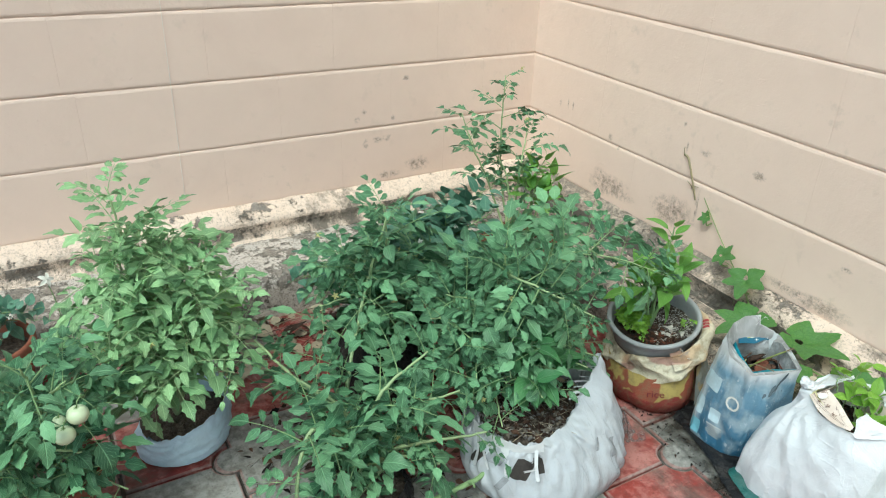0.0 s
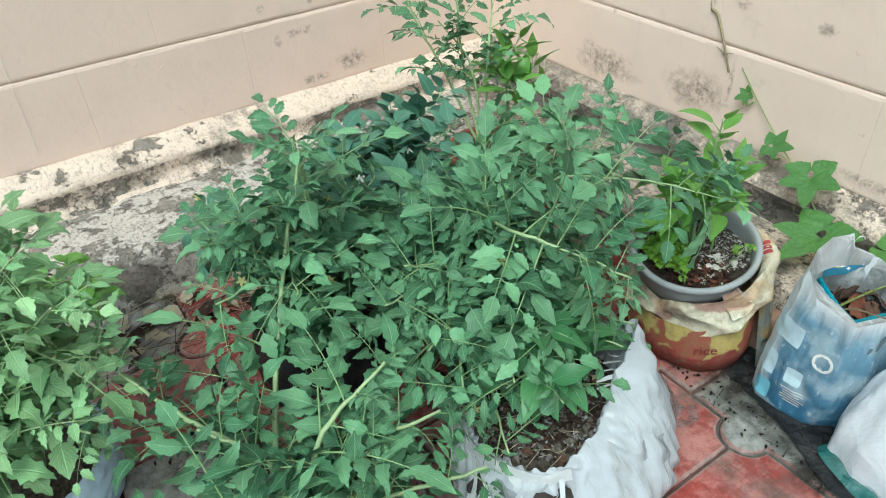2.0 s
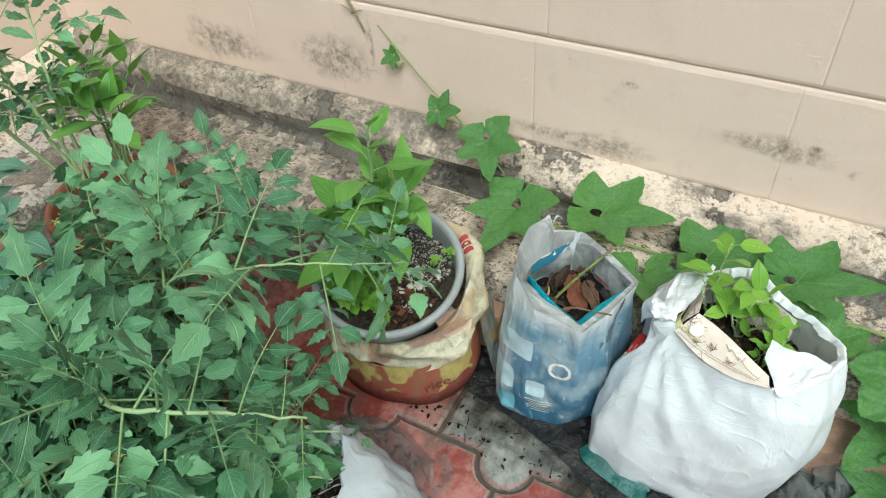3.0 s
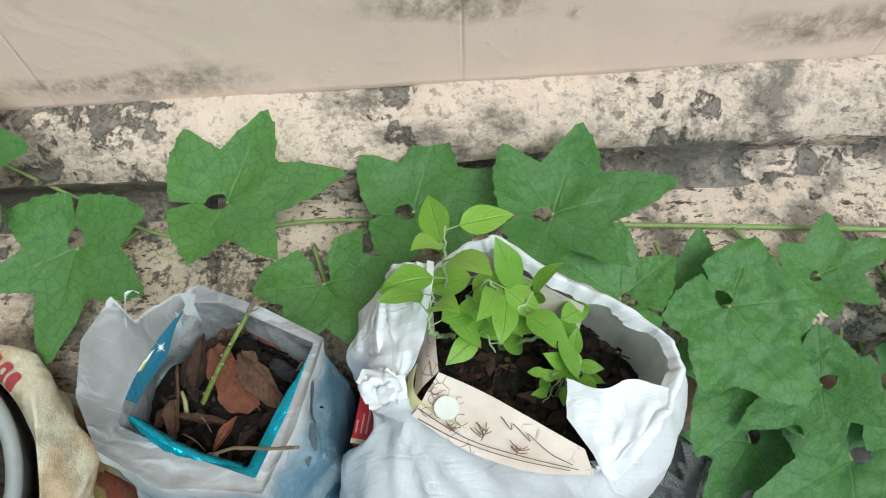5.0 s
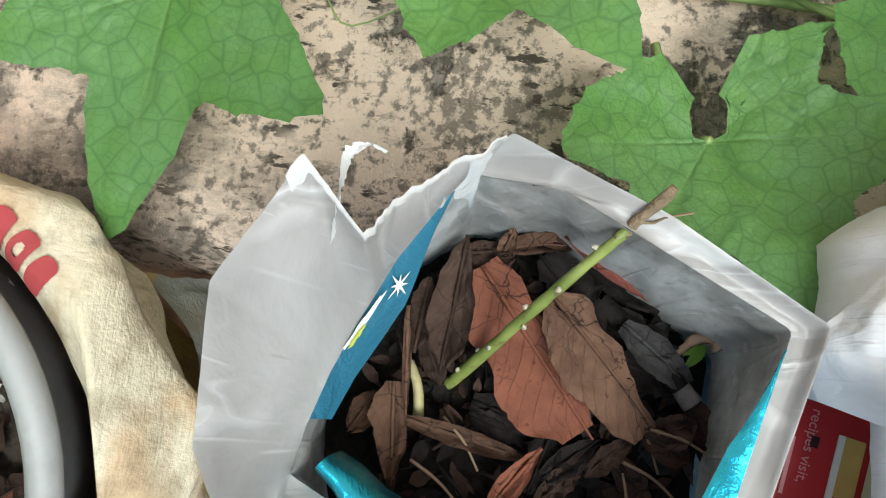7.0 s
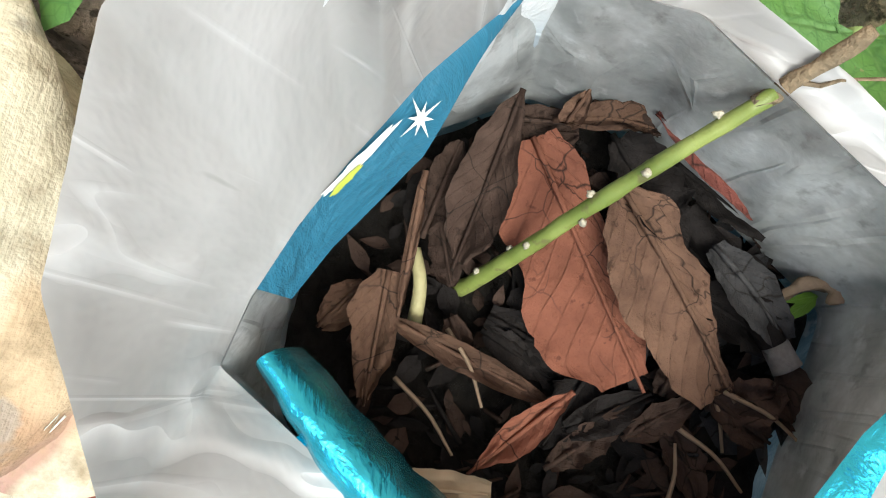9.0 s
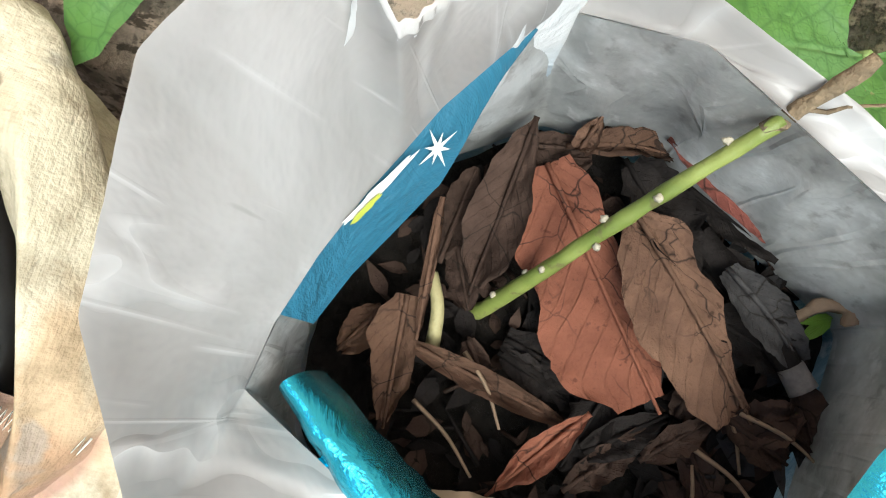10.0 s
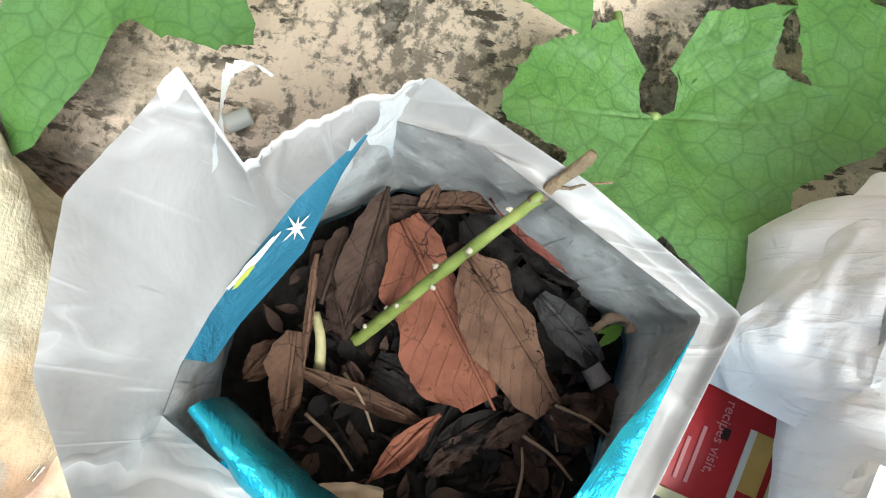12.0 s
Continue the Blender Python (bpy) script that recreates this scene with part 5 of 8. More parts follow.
for v in bm.verts:
    v.co += Vector((0.0003, 0.0003, 0.0003)) * noise.noise(v.co * 300)
part("stem", bm, STICK.m, stick, "smooth green bark")
bm = bmesh.new()
tube(bm, smooth_path([line[-1] - (line[-1] - line[-3]) * 0.4, Vector((0.055, -0.057, 0.068)), Vector((0.060, -0.062, 0.074))], 8), 0.0017, 0.0015, 9)
tube(bm, smooth_path([Vector((0.051, -0.053, 0.063)), Vector((0.053, -0.060, 0.065)), Vector((0.056, -0.069, 0.067))], 6), 0.0006, 0.0004, 5)
for v in bm.verts:
    v.co += Vector((0.0008, 0.0008, 0.0008)) * noise.noise(v.co * 260)
part("dry_tip", bm, BARK, stick, "withered brown tip")
for f, a in ((0.22, 1.4), (0.36, 0.4), (0.48, 2.2), (0.62, 3.7), (0.66, 0.9), (0.80, 2.6), (0.97, 1.0)):
    i = int(f * 20)
    bm = bmesh.new()
    bmesh.ops.create_icosphere(bm, subdivisions=2, radius=0.0010)
    for v in bm.verts:
        v.co = line[i] + Vector((0.0023 * math.cos(a), 0.0023 * math.sin(a), 0.0010)) + v.co * (1 + 0.7 * noise.noise(v.co * 1500 + Vector((f * 30, 0, 0))))
    part("bud_scar", bm, SCAR, stick)
twig = thing("twig", (-0.241, -1.374, 0.212), "thin upright brown twig", "twig")
bm = bmesh.new()
tube(bm, smooth_path([(0, 0, -0.004), (0.003, 0.0, 0.012), (0.004, 0.001, 0.026)], 8), 0.0013, 0.0016, 7)
part("twig_stem", bm, BARK, twig)
twig = thing("twig", (-0.3534, -1.3890, 0.256), "thin brown twig lying across the bag's rim", "twig")
bm = bmesh.new()
tube(bm, smooth_path([(0, 0, -0.004), (0.0002, -0.0216, 0.012), (-0.0043, -0.0503, 0.022), (-0.0061, -0.0719, 0.029)], 16), 0.0012, 0.0015, 7)
for v in bm.verts:
    v.co += Vector((1, 1, 1)) * 0.0006 * noise.noise(v.co * 300)
part("twig_stem", bm, BARK, twig)
wire = thing("black_fibre", (-0.2397, -1.3961, 0.2260), "thin curved black fibre against the lining", "fibre")
bm = bmesh.new()
tube(bm, smooth_path([(0.0000, 0.0000, 0.0000), (0.0023, -0.0039, 0.0140), (0.0063, -0.0007, 0.0240), (0.0068, 0.0054, 0.0280), (0.0069, 0.0112, 0.0280)], 22), 0.0006, 0.0004, 5)
part("strand", bm, BLACKENED, wire)
pod = thing("withered_pod", (-0.305, -1.352, 0.216), "pale withered bean-like pod on the soil", "pod")
bm = bmesh.new()
tube(bm, smooth_path([(0.012, 0.004, 0.006), (0.003, 0.0, 0.006), (-0.008, -0.001, 0.001)], 9), 0.0016, 0.0022, 8)
part("pod_shell", bm, plain("pod_straw", (0.33, 0.30, 0.15), 0.6, 0.3, 90), pod)
sprout = thing("seedling", (-0.276, -1.453, 0.214), "tiny bright green seedling beside the lining", "seedling")
bm = bmesh.new()
uvl = bm.loops.layers.uv.new("UVMap")
blade(bm, uvl, Vector((0, 0, 0.004)), Vector((-0.8, 0.7, 0.3)), Vector((0, 0, 1)), 0.014, 0.004)
blade(bm, uvl, Vector((0, 0, 0.004)), Vector((-0.5, 1, 0.5)), Vector((0, 0, 1)), 0.011, 0.003)
tube(bm, [Vector((0.001, -0.001, -0.003)), Vector((0, 0, 0.004))], 0.0008, 0.0006, 5)
part("shoot", bm, BRIGHT_LEAF, sprout)

STRAW_DRY = plain("dry_straw", (0.20, 0.14, 0.09), 0.8, 0.3, 90)
for a, b, h in (((-0.342, -1.427), (-0.323, -1.426), 0.219), ((-0.319, -1.425), (-0.330, -1.444), 0.221), ((-0.307, -1.434), (-0.315, -1.456), 0.222), ((-0.327, -1.352), (-0.342, -1.372), 0.219), ((-0.311, -1.362), (-0.328, -1.376), 0.221), ((-0.303, -1.428), (-0.322, -1.438), 0.219)):
    ob = thing("straw", (*a, h), "thin dry straw lying on the litter", "straw", "straws in the bag")
    d = Vector((b[0] - a[0], b[1] - a[1], 0))
    bm = bmesh.new()
    tube(bm, smooth_path([Vector((0, 0, 0)), d * 0.5 + Vector((0.0012, -0.001, 0.001)), d], 8), 0.0007, 0.0004, 6)
    part("straw_stem", bm, STRAW_DRY, ob)
dead = thing("dead_stem", (-0.271, -1.423, 0.219), "charcoal grey rotten stem with a cut end", "stem")
bm = bmesh.new()
tube(bm, smooth_path([(0.006, 0.008, 0.0), (-0.006, -0.008, 0.002), (-0.018, -0.018, 0.002), (-0.024, -0.023, 0.003)], 14), 0.0045, 0.0034, 10, False)
for v in bm.verts:
    v.co += Vector((1, 1, 1)) * 0.0012 * noise.noise(v.co * 190)
part("stem", bm, BLACKENED, dead)
bm = bmesh.new()
tube(bm, smooth_path([(-0.021, -0.0205, 0.003), (-0.0245, -0.0235, 0.003), (-0.0262, -0.0250, 0.003)], 5), 0.0036, 0.0040, 12)
part("cut_end", bm, plain("grey_rot", (0.12, 0.11, 0.105), 0.85, 0.35, 150), dead, "pale grey cut end")
dry = thing("dry_stalk", (-0.280, -1.441, 0.219), "crisp tan dried stalk beside a seedling", "stalk")
bm = bmesh.new()
tube(bm, smooth_path([(0.0, 0.0, 0.0), (0.006, -0.008, 0.004), (0.006, -0.013, 0.006), (0.002, -0.014, 0.005)], 14), 0.0016, 0.0024, 8)
for v in bm.verts:
    v.co += Vector((1, 1, 1)) * 0.0012 * noise.noise(v.co * 400)
part("stalk", bm, STRAW_DRY, dry)


# the white carrier bag with chilli seedlings
C_RIM = [(-0.224, -1.523, 0.282), (-0.222, -1.563, 0.280), (-0.201, -1.592, 0.284), (-0.200, -1.617, 0.288), (-0.232, -1.650, 0.286), (-0.252, -1.684, 0.288), (-0.276, -1.714, 0.292), (-0.302, -1.734, 0.296),
         (-0.326, -1.736, 0.298), (-0.357, -1.719, 0.296), (-0.388, -1.672, 0.284), (-0.379, -1.622, 0.270), (-0.362, -1.578, 0.264), (-0.336, -1.543, 0.266), (-0.312, -1.528, 0.270), (-0.262, -1.524, 0.270)]
C_FOOT = [(-0.228, -1.505, 0.0), (-0.205, -1.56, 0.0), (-0.20, -1.59, 0.0), (-0.20, -1.62, 0.0), (-0.21, -1.66, 0.0), (-0.225, -1.69, 0.0), (-0.25, -1.715, 0.0), (-0.285, -1.73, 0.0),
          (-0.33, -1.738, 0.0), (-0.375, -1.715, 0.0), (-0.408, -1.67, 0.0), (-0.424, -1.615, 0.0), (-0.430, -1.53, 0.0), (-0.412, -1.470, 0.0), (-0.378, -1.462, 0.0), (-0.285, -1.482, 0.0)]
C_SHOULDER = [(-0.218, -1.522, 0.200), (-0.198, -1.550, 0.205), (-0.188, -1.590, 0.21), (-0.186, -1.625, 0.21), (-0.205, -1.665, 0.21), (-0.228, -1.702, 0.21), (-0.256, -1.735, 0.21), (-0.295, -1.752, 0.215),
              (-0.340, -1.752, 0.215), (-0.385, -1.730, 0.21), (-0.414, -1.680, 0.205), (-0.416, -1.620, 0.195), (-0.410, -1.550, 0.185), (-0.388, -1.490, 0.175), (-0.352, -1.470, 0.165), (-0.282, -1.494, 0.175)]
NC = 260
carrier = thing("carrier_bag", (-0.31, -1.61, 0.0), "knotted white plastic carrier bag used as a planter", "bag")
OC = -Vector((-0.31, -1.61, 0.0))
crim, cfoot = ring(C_RIM, NC, 3), ring(C_FOOT, NC, 8)
crim = [p + Vector((0, 0, 0.006 * noise.noise(Vector((k * 0.07, 1.7, 0))) + 0.0022 * noise.noise(Vector((k * 0.24, 4.7, 0))))) + Vector((0.002, 0.002, 0)) * noise.noise(Vector((k * 0.19, 0.3, 2))) for k, p in enumerate(crim)]
knot_at = Vector((-0.322, -1.522, 0.266))
csh = ring(C_SHOULDER, NC, 8)
rows = [bulge([p + Vector((0, 0, 0.002)) for p in cfoot], 0.75), bulge([Vector((p.x, p.y, 0.008)) for p in cfoot], 0.94)]
for k in range(30):
    f = 0.05 + 0.92 * k / 29
    if f < 0.68:
        g = f / 0.68
        r = bulge(between(cfoot, csh, g), 1.0 + 0.07 * math.sin(math.pi * g))
    else:
        g = (f - 0.68) / 0.32
        r = bulge(between(csh, crim, g), 1.0 + 0.03 * math.sin(math.pi * g))
    r = crumple(crumple(r, 0.0042, 11, 21.0, mid(r)), 0.0009, 60, 5.0, mid(r))
    # pleats that run down from the knot
    out = []
    for p in r:
        d = p - knot_at
        ang = math.atan2(d.y, -d.z)
        near = math.exp(-(d.length / 0.15) ** 2)
        # a hollow beside the foil-lined bag, with the film hanging over it
        w = max(0.0, min(1.0, (0.038 - abs(p.x + 0.303)) / 0.014)) if p.y > -1.585 and p.z > 0.09 else 0.0
        if w:
            up_ = max(0.0, min(1.0, (p.z - 0.196) / 0.026))
            p = Vector((p.x, p.y + w * ((-1.540 + 0.034 * up_) - p.y), p.z))
        w = max(0.0, min(1.0, (p.x + 0.283) / 0.016)) * max(0.0, min(1.0, (-0.212 - p.x) / 0.02)) if p.y > -1.57 and p.z > 0.12 else 0.0
        if w:
            p = Vector((p.x, p.y + 0.8 * w * max(0.0, min(1.0, (0.268 - p.z) / 0.04)) * (-1.484 - p.y), p.z))
        q = p - mid(r)
        q.z = 0
        out.append(p + q.normalized() * (0.0036 * near * (1 - 2 * abs(math.sin(ang * 6.5))) - 0.004 * near))
    rows.append(out)
rows.append(crim)
bm = bmesh.new()
loft(bm, [[p + OC for p in r] for r in rows], cap_low=True)
CARRIER = film("carrier_white", (0.82, 0.84, 0.86), 0.36, 0.15, 0.35, 30, facet=26)
part("bag_wall", bm, CARRIER, carrier, "crumpled thin white plastic")
# turned-over rim and inner side
cin = bulge([p + Vector((0, 0, -0.012)) for p in crim], 0.93)
clow = bulge([Vector((p.x, p.y, 0.219)) for p in crim], 0.91)
bm = bmesh.new()
cmid = [crumple(between(cin, clow, f), 0.0035, 16, 4.0 + f, mid(cin)) for f in (0.2, 0.4, 0.6, 0.8)]
loft(bm, [[p + OC for p in r] for r in [crim, bulge([p + Vector((0, 0, 0.001)) for p in crim], 0.985), cin, *cmid, clow]])
part("bag_lining", bm, film("carrier_inside", (0.80, 0.79, 0.76), 0.4, 0.45, 0.35, 30, 0.25), carrier, "inner side of the white bag, soiled")
fill("soil", 0.221, [Vector((p.x, p.y, 0)) for p in clow], soil_material("damp_brown_soil", 0.012, 0.06), carrier, 0.006, 14.0, label="dark damp soil with litter")
# the rim, turned over inwards and torn into points
bm = bmesh.new()
cc = mid(crim)
fold_rows = []
span = range(int(NC * 1.6 / 16), int(NC * 10.2 / 16))
for f in (0.0, 0.2, 0.45, 0.7, 1.0):
    row = []
    for k in span:
        p = crim[k]
        d = Vector((cc.x - p.x, cc.y - p.y, 0)).normalized()
        w = 0.007 + 0.012 * abs(noise.noise(Vector((k * 0.055, 3.1, 0)))) + 0.006 * abs(noise.noise(Vector((k * 0.21, 7.7, 0))))
        row.append(p + OC + d * w * f + Vector((0, 0, 0.003 * math.sin(3.1416 * min(1.0, f * 1.6)) - 0.006 * f * f + 0.0018 * noise.noise(Vector((k * 0.12, f * 3, 1))))))
    fold_rows.append(row)
loft(bm, fold_rows, closed=False)
part("rim_fold", bm, CARRIER, carrier, "white rim turned inwards with torn points")
# the knot: film twisted round itself
bm = bmesh.new()
coil = []
for k in range(40):
    a = 6.2832 * 1.35 * k / 39
    coil.append(knot_at + OC + Vector((0.005 + 0.006 * math.cos(a), 0.004 + 0.009 * math.sin(a), 0.004 + 0.010 * k / 39)))
tube(bm, coil, 0.0068, 0.0056, 14)
for v in bm.verts:
    v.co += Vector((1, 1, 1)) * (0.0030 * noise.noise(v.co * 170) + 0.0018 * noise.noise(v.co * 420))
part("knot", bm, CARRIER, carrier, "tight crumpled knot")


def sheet(name, edge_a, edge_b, mat, parent, off, amp=0.004, nu=22, nv=8, seed=0.0, label="", sag=0.0):
    """A crumpled sheet between two lines of points."""
    a, b = smooth_path(edge_a, nu), smooth_path(edge_b, nu)
    bm = bmesh.new()
    rows = []
    for j in range(nv + 1):
        f = j / nv
        row = []
        for p, q in zip(a, b):
            w = p.lerp(q, f)
            n = noise.noise(Vector((w.x * 45 + seed, w.y * 45, w.z * 45))) + 0.5 * noise.noise(Vector((w.x * 110 + seed, w.y * 110, w.z * 110)))
            row.append(w + Vector((0.6, 0.5, 0.8)) * amp * n * (0.3 + math.sin(math.pi * f)) + Vector((0, 0, -sag * math.sin(math.pi * f))) + off)
        rows.append(row)
    loft(bm, rows, closed=False)
    return part(name, bm, mat, parent, label)


def pleated(name, edge_a, edge_b, folds, amp, out, label="", seed=0.0, nu=60, nv=36, taper=0.4):
    """Film gathered at the first end of its edges, its pleats opening towards the other."""
    a, b, out = smooth_path(edge_a, nu), smooth_path(edge_b, nu), Vector(out)
    rows = []
    for j in range(nv + 1):
        f = j / nv
        row = []
        for i, (p, q) in enumerate(zip(a, b)):
            u = i / (nu - 1)
            w = p.lerp(q, f)
            h = (1 - 4.5 * abs(noise.noise(Vector((f * folds * 1.3 + 0.5 * u, u * 0.9, seed))))) * amp * (0.35 + u * (1 - taper)) + 0.0030 * noise.noise(Vector((w.x * 60 + seed, w.y * 60, w.z * 60))) + 0.0014 * noise.noise(Vector((w.x * 150 + seed, w.y * 150, w.z * 150)))
            row.append(w + out * h + OC)
        rows.append(row)
    bm = bmesh.new()
    loft(bm, rows, closed=False)
    return part(name, bm, CARRIER, carrier, label)


pleated("ear", [(-0.306, -1.515, 0.258), (-0.284, -1.512, 0.266), (-0.250, -1.515, 0.274), (-0.216, -1.528, 0.278)], [(-0.312, -1.532, 0.264), (-0.294, -1.548, 0.280), (-0.258, -1.558, 0.290), (-0.222, -1.562, 0.292)], 3.0, 0.0026, (-0.2, 0.25, 0.95), "handle ear gathered into the knot", 2.0)
pleated("side_film", [(-0.304, -1.516, 0.254), (-0.284, -1.513, 0.261), (-0.252, -1.515, 0.268), (-0.216, -1.528, 0.272)], [(-0.288, -1.488, 0.205), (-0.270, -1.486, 0.228), (-0.252, -1.499, 0.238), (-0.214, -1.520, 0.240)], 1.4, 0.0012, (0.1, 0.7, 0.6), "loose thin film beside the ear", 5.0)
for k in range(7):
    a = k * 0.9 + 0.2
    d = Vector((math.cos(a), math.sin(a), 0.35 + 0.3 * math.sin(2.1 * k))).normalized()
    t_ = Vector((-math.sin(a), math.cos(a), 0.3)).normalized() * (0.005 + 0.002 * (k % 3))
    b0 = knot_at + Vector((0.005, 0.004, 0.008)) + d * 0.004
    e = b0 + d * (0.011 + 0.004 * (k % 2))
    sheet("knot_tail", [b0 - t_ * 0.5, b0.lerp(e, 0.6) - t_ + d.cross(t_) * 0.4, e - t_ * 0.9], [b0 + t_ * 0.5, b0.lerp(e, 0.6) + t_, e + t_ * 0.8], CARRIER, carrier, OC, 0.004, 10, 6, seed=k * 3.0)
# torn flap on the rim
sheet("torn_flap", [(-0.325, -1.652, 0.298), (-0.336, -1.676, 0.301), (-0.329, -1.698, 0.298), (-0.338, -1.726, 0.298)], [(-0.352, -1.650, 0.290), (-0.374, -1.664, 0.285), (-0.394, -1.678, 0.282), (-0.366, -1.712, 0.292)], CARRIER, carrier, OC, 0.005, 40, 20, seed=9.0, label="torn white flap bent inward")

# printed paper sleeve folded inside the bag
PAPER = Mat("sepia_paper", 0.7, spec=0.3)
pc = PAPER.ramp(PAPER.noise(30, 5), (0.35, (0.66, 0.56, 0.47)), (0.65, (0.78, 0.70, 0.62)))
ink = PAPER.ramp(PAPER.voronoi(95, "DISTANCE_TO_EDGE"), (0.0, 1.0), (0.05, 0.0))
where = PAPER.ramp(PAPER.noise(24, 3), (0.52, 0.0), (0.60, 1.0))
PAPER.color(PAPER.mix(PAPER.math('MULTIPLY', ink, where), pc, (0.22, 0.13, 0.09))).bump(PAPER.noise(60, 4), 0.3, 0.003)
sleeve = thing("paper_sleeve", (-0.33, -1.59, 0.27), "cream printed paper sleeve with brown line drawings", "sleeve")
OS = -Vector((-0.33, -1.59, 0.27))
sheet("sleeve_panel", [(-0.312, -1.562, 0.288), (-0.330, -1.594, 0.290), (-0.352, -1.628, 0.288), (-0.373, -1.660, 0.286)], [(-0.338, -1.540, 0.270), (-0.366, -1.580, 0.268), (-0.384, -1.624, 0.274), (-0.391, -1.664, 0.286)], PAPER.m, sleeve, OS, 0.0015, 26, 8, 3.0, "cream paper with sepia drawing")
sheet("sleeve_panel", [(-0.262, -1.560, 0.290), (-0.285, -1.561, 0.291), (-0.312, -1.562, 0.290)], [(-0.262, -1.548, 0.262), (-0.290, -1.546, 0.262), (-0.324, -1.541, 0.264)], PAPER.m, sleeve, OS, 0.0015, 16, 6, 6.0, "cream paper with sepia drawing")
sheet("sleeve_panel", [(-0.210, -1.600, 0.276), (-0.240, -1.645, 0.276), (-0.262, -1.678, 0.276)], [(-0.226, -1.600, 0.222), (-0.255, -1.640, 0.222), (-0.280, -1.672, 0.222)], PAPER.m, sleeve, OS, 0.002, 16, 6, 8.0, "cream paper with sepia drawing")
INK = plain("sepia_ink", (0.20, 0.115, 0.08), 0.7, 0.2)
YELLOW_PAPER = plain("pale_yellow_paper", (0.66, 0.64, 0.33), 0.6, 0.1)
sheet("sleeve_edge", [(-0.300, -1.546, 0.276), (-0.326, -1.545, 0.275), (-0.352, -1.581, 0.274)], [(-0.304, -1.538, 0.262), (-0.333, -1.538, 0.262), (-0.360, -1.578, 0.264)], YELLOW_PAPER, sleeve, OS + Vector((0.0, 0.0, 0.002)), 0.001, 14, 3, 1.0, "pale yellow paper edge")


def line_art(parent, off, paths, r=0.0006):
    for p in paths:
        bm = bmesh.new()
        tube(bm, smooth_path([Vector(q) + off for q in p], 3 * len(p)), r, r * 0.7, 4)
        part("drawn_line", bm, INK, parent)


up = Vector((-0.003, 0.003, 0.0025))
on = lambda s, t: Vector((-0.312, -1.562, 0.288)).lerp(Vector((-0.373, -1.660, 0.286)), s).lerp(Vector((-0.338, -1.540, 0.270)).lerp(Vector((-0.391, -1.664, 0.286)), s) + Vector((-0.004, 0.003, -0.003)) * math.sin(3.1416 * s), t) + up
line_art(sleeve, OS, [[on(0.48, 0.12), on(0.56, 0.3), on(0.56, 0.15), on(0.68, 0.38), on(0.66, 0.22), on(0.80, 0.5), on(0.92, 0.62)], [on(0.05, 0.9), on(0.3, 0.95), on(0.6, 0.93), on(0.9, 0.85)], [on(0.02, 0.72), on(0.2, 0.80), on(0.4, 0.86), on(0.7, 0.80), on(0.95, 0.74)]], 0.0004)
rng = random.Random(31)
for s0, t0, h in ((0.42, 0.78, 0.50), (0.62, 0.82, 0.36), (0.24, 0.86, 0.22)):
    lines = [[on(s0, t0), on(s0 + 0.01, t0 - 0.5 * h)]]
    for k in range(9):
        u = 0.25 + 0.08 * k
        ang = rng.uniform(-1, 1)
        root = (s0 + 0.01 * u, t0 - 0.5 * h * u)
        tip = (root[0] + 0.09 * h / 0.5 * ang, root[1] - h * rng.uniform(0.18, 0.42))
        lines.append([on(*root), on((root[0] + tip[0]) / 2 + 0.01 * ang, (root[1] + tip[1]) / 2), on(*tip)])
    line_art(sleeve, OS, lines, 0.0004)
lines = []
for k in range(12):
    s0, t0 = rng.uniform(0.02, 0.30), rng.uniform(0.15, 0.75)
    r = rng.uniform(0.015, 0.04)
    lines.append([on(s0 + r * math.cos(a), t0 + 3 * r * math.sin(a)) for a in (0, 1.2, 2.4, 3.6, 4.8)])
line_art(sleeve, OS, lines, 0.0003)
bm = bmesh.new()
bm.faces.new([bm.verts.new(on(0.17 + 0.075 * math.cos(6.2832 * k / 24), 0.42 + 0.24 * math.sin(6.2832 * k / 24)) + OS + Vector((-0.0012, 0.0012, 0.0012))) for k in range(24)])
part("pale_oval", bm, WORN_WHITE, sleeve, "plain pale oval in the drawing", smooth=False)

# a small red carton between the two bags
carton = thing("food_carton", (-0.311, -1.508, 0.167), "red and cream printed food carton tucked between bags", "carton")
RED_CARD = plain("red_card", (0.42, 0.018, 0.022), 0.4, 0.15, 30, 0.15)
CREAM_CARD = plain("cream_card", (0.60, 0.56, 0.34), 0.5, 0.1)
GOLD_CARD = plain("golden_print", (0.55, 0.36, 0.10), 0.5, 0.2)
bm = bmesh.new()
box(bm, (-0.026, -0.024, -0.075), (0.022, 0.022, 0.012), 0.0015)
body = part("carton_body", bm, RED_CARD, carton, "glossy red card")
body.rotation_euler = (radians(2), radians(-3), radians(-12))
for nm, lo, hi, mt in (("photo_print", (-0.012, -0.017, 0.0125), (0.012, -0.009, 0.0133), GOLD_CARD), ("white_bar", (-0.016, -0.009, 0.0125), (0.012, -0.0065, 0.0133), WORN_WHITE), ("cream_border", (-0.026, -0.024, 0.0125), (-0.022, 0.022, 0.0131), CREAM_CARD), ("cream_border", (-0.022, -0.024, 0.0125), (0.022, -0.020, 0.0131), CREAM_CARD)):
    bm = bmesh.new()
    box(bm, lo, hi)
    q = part(nm, bm, mt, carton, smooth=False)
    q.rotation_euler = body.rotation_euler
HOLE = plain("torn_hole", (0.03, 0.01, 0.01), 0.9, 0.1)
bm = bmesh.new()
box(bm, (0.004, 0.0005, 0.0125), (0.0085, 0.0035, 0.0131))
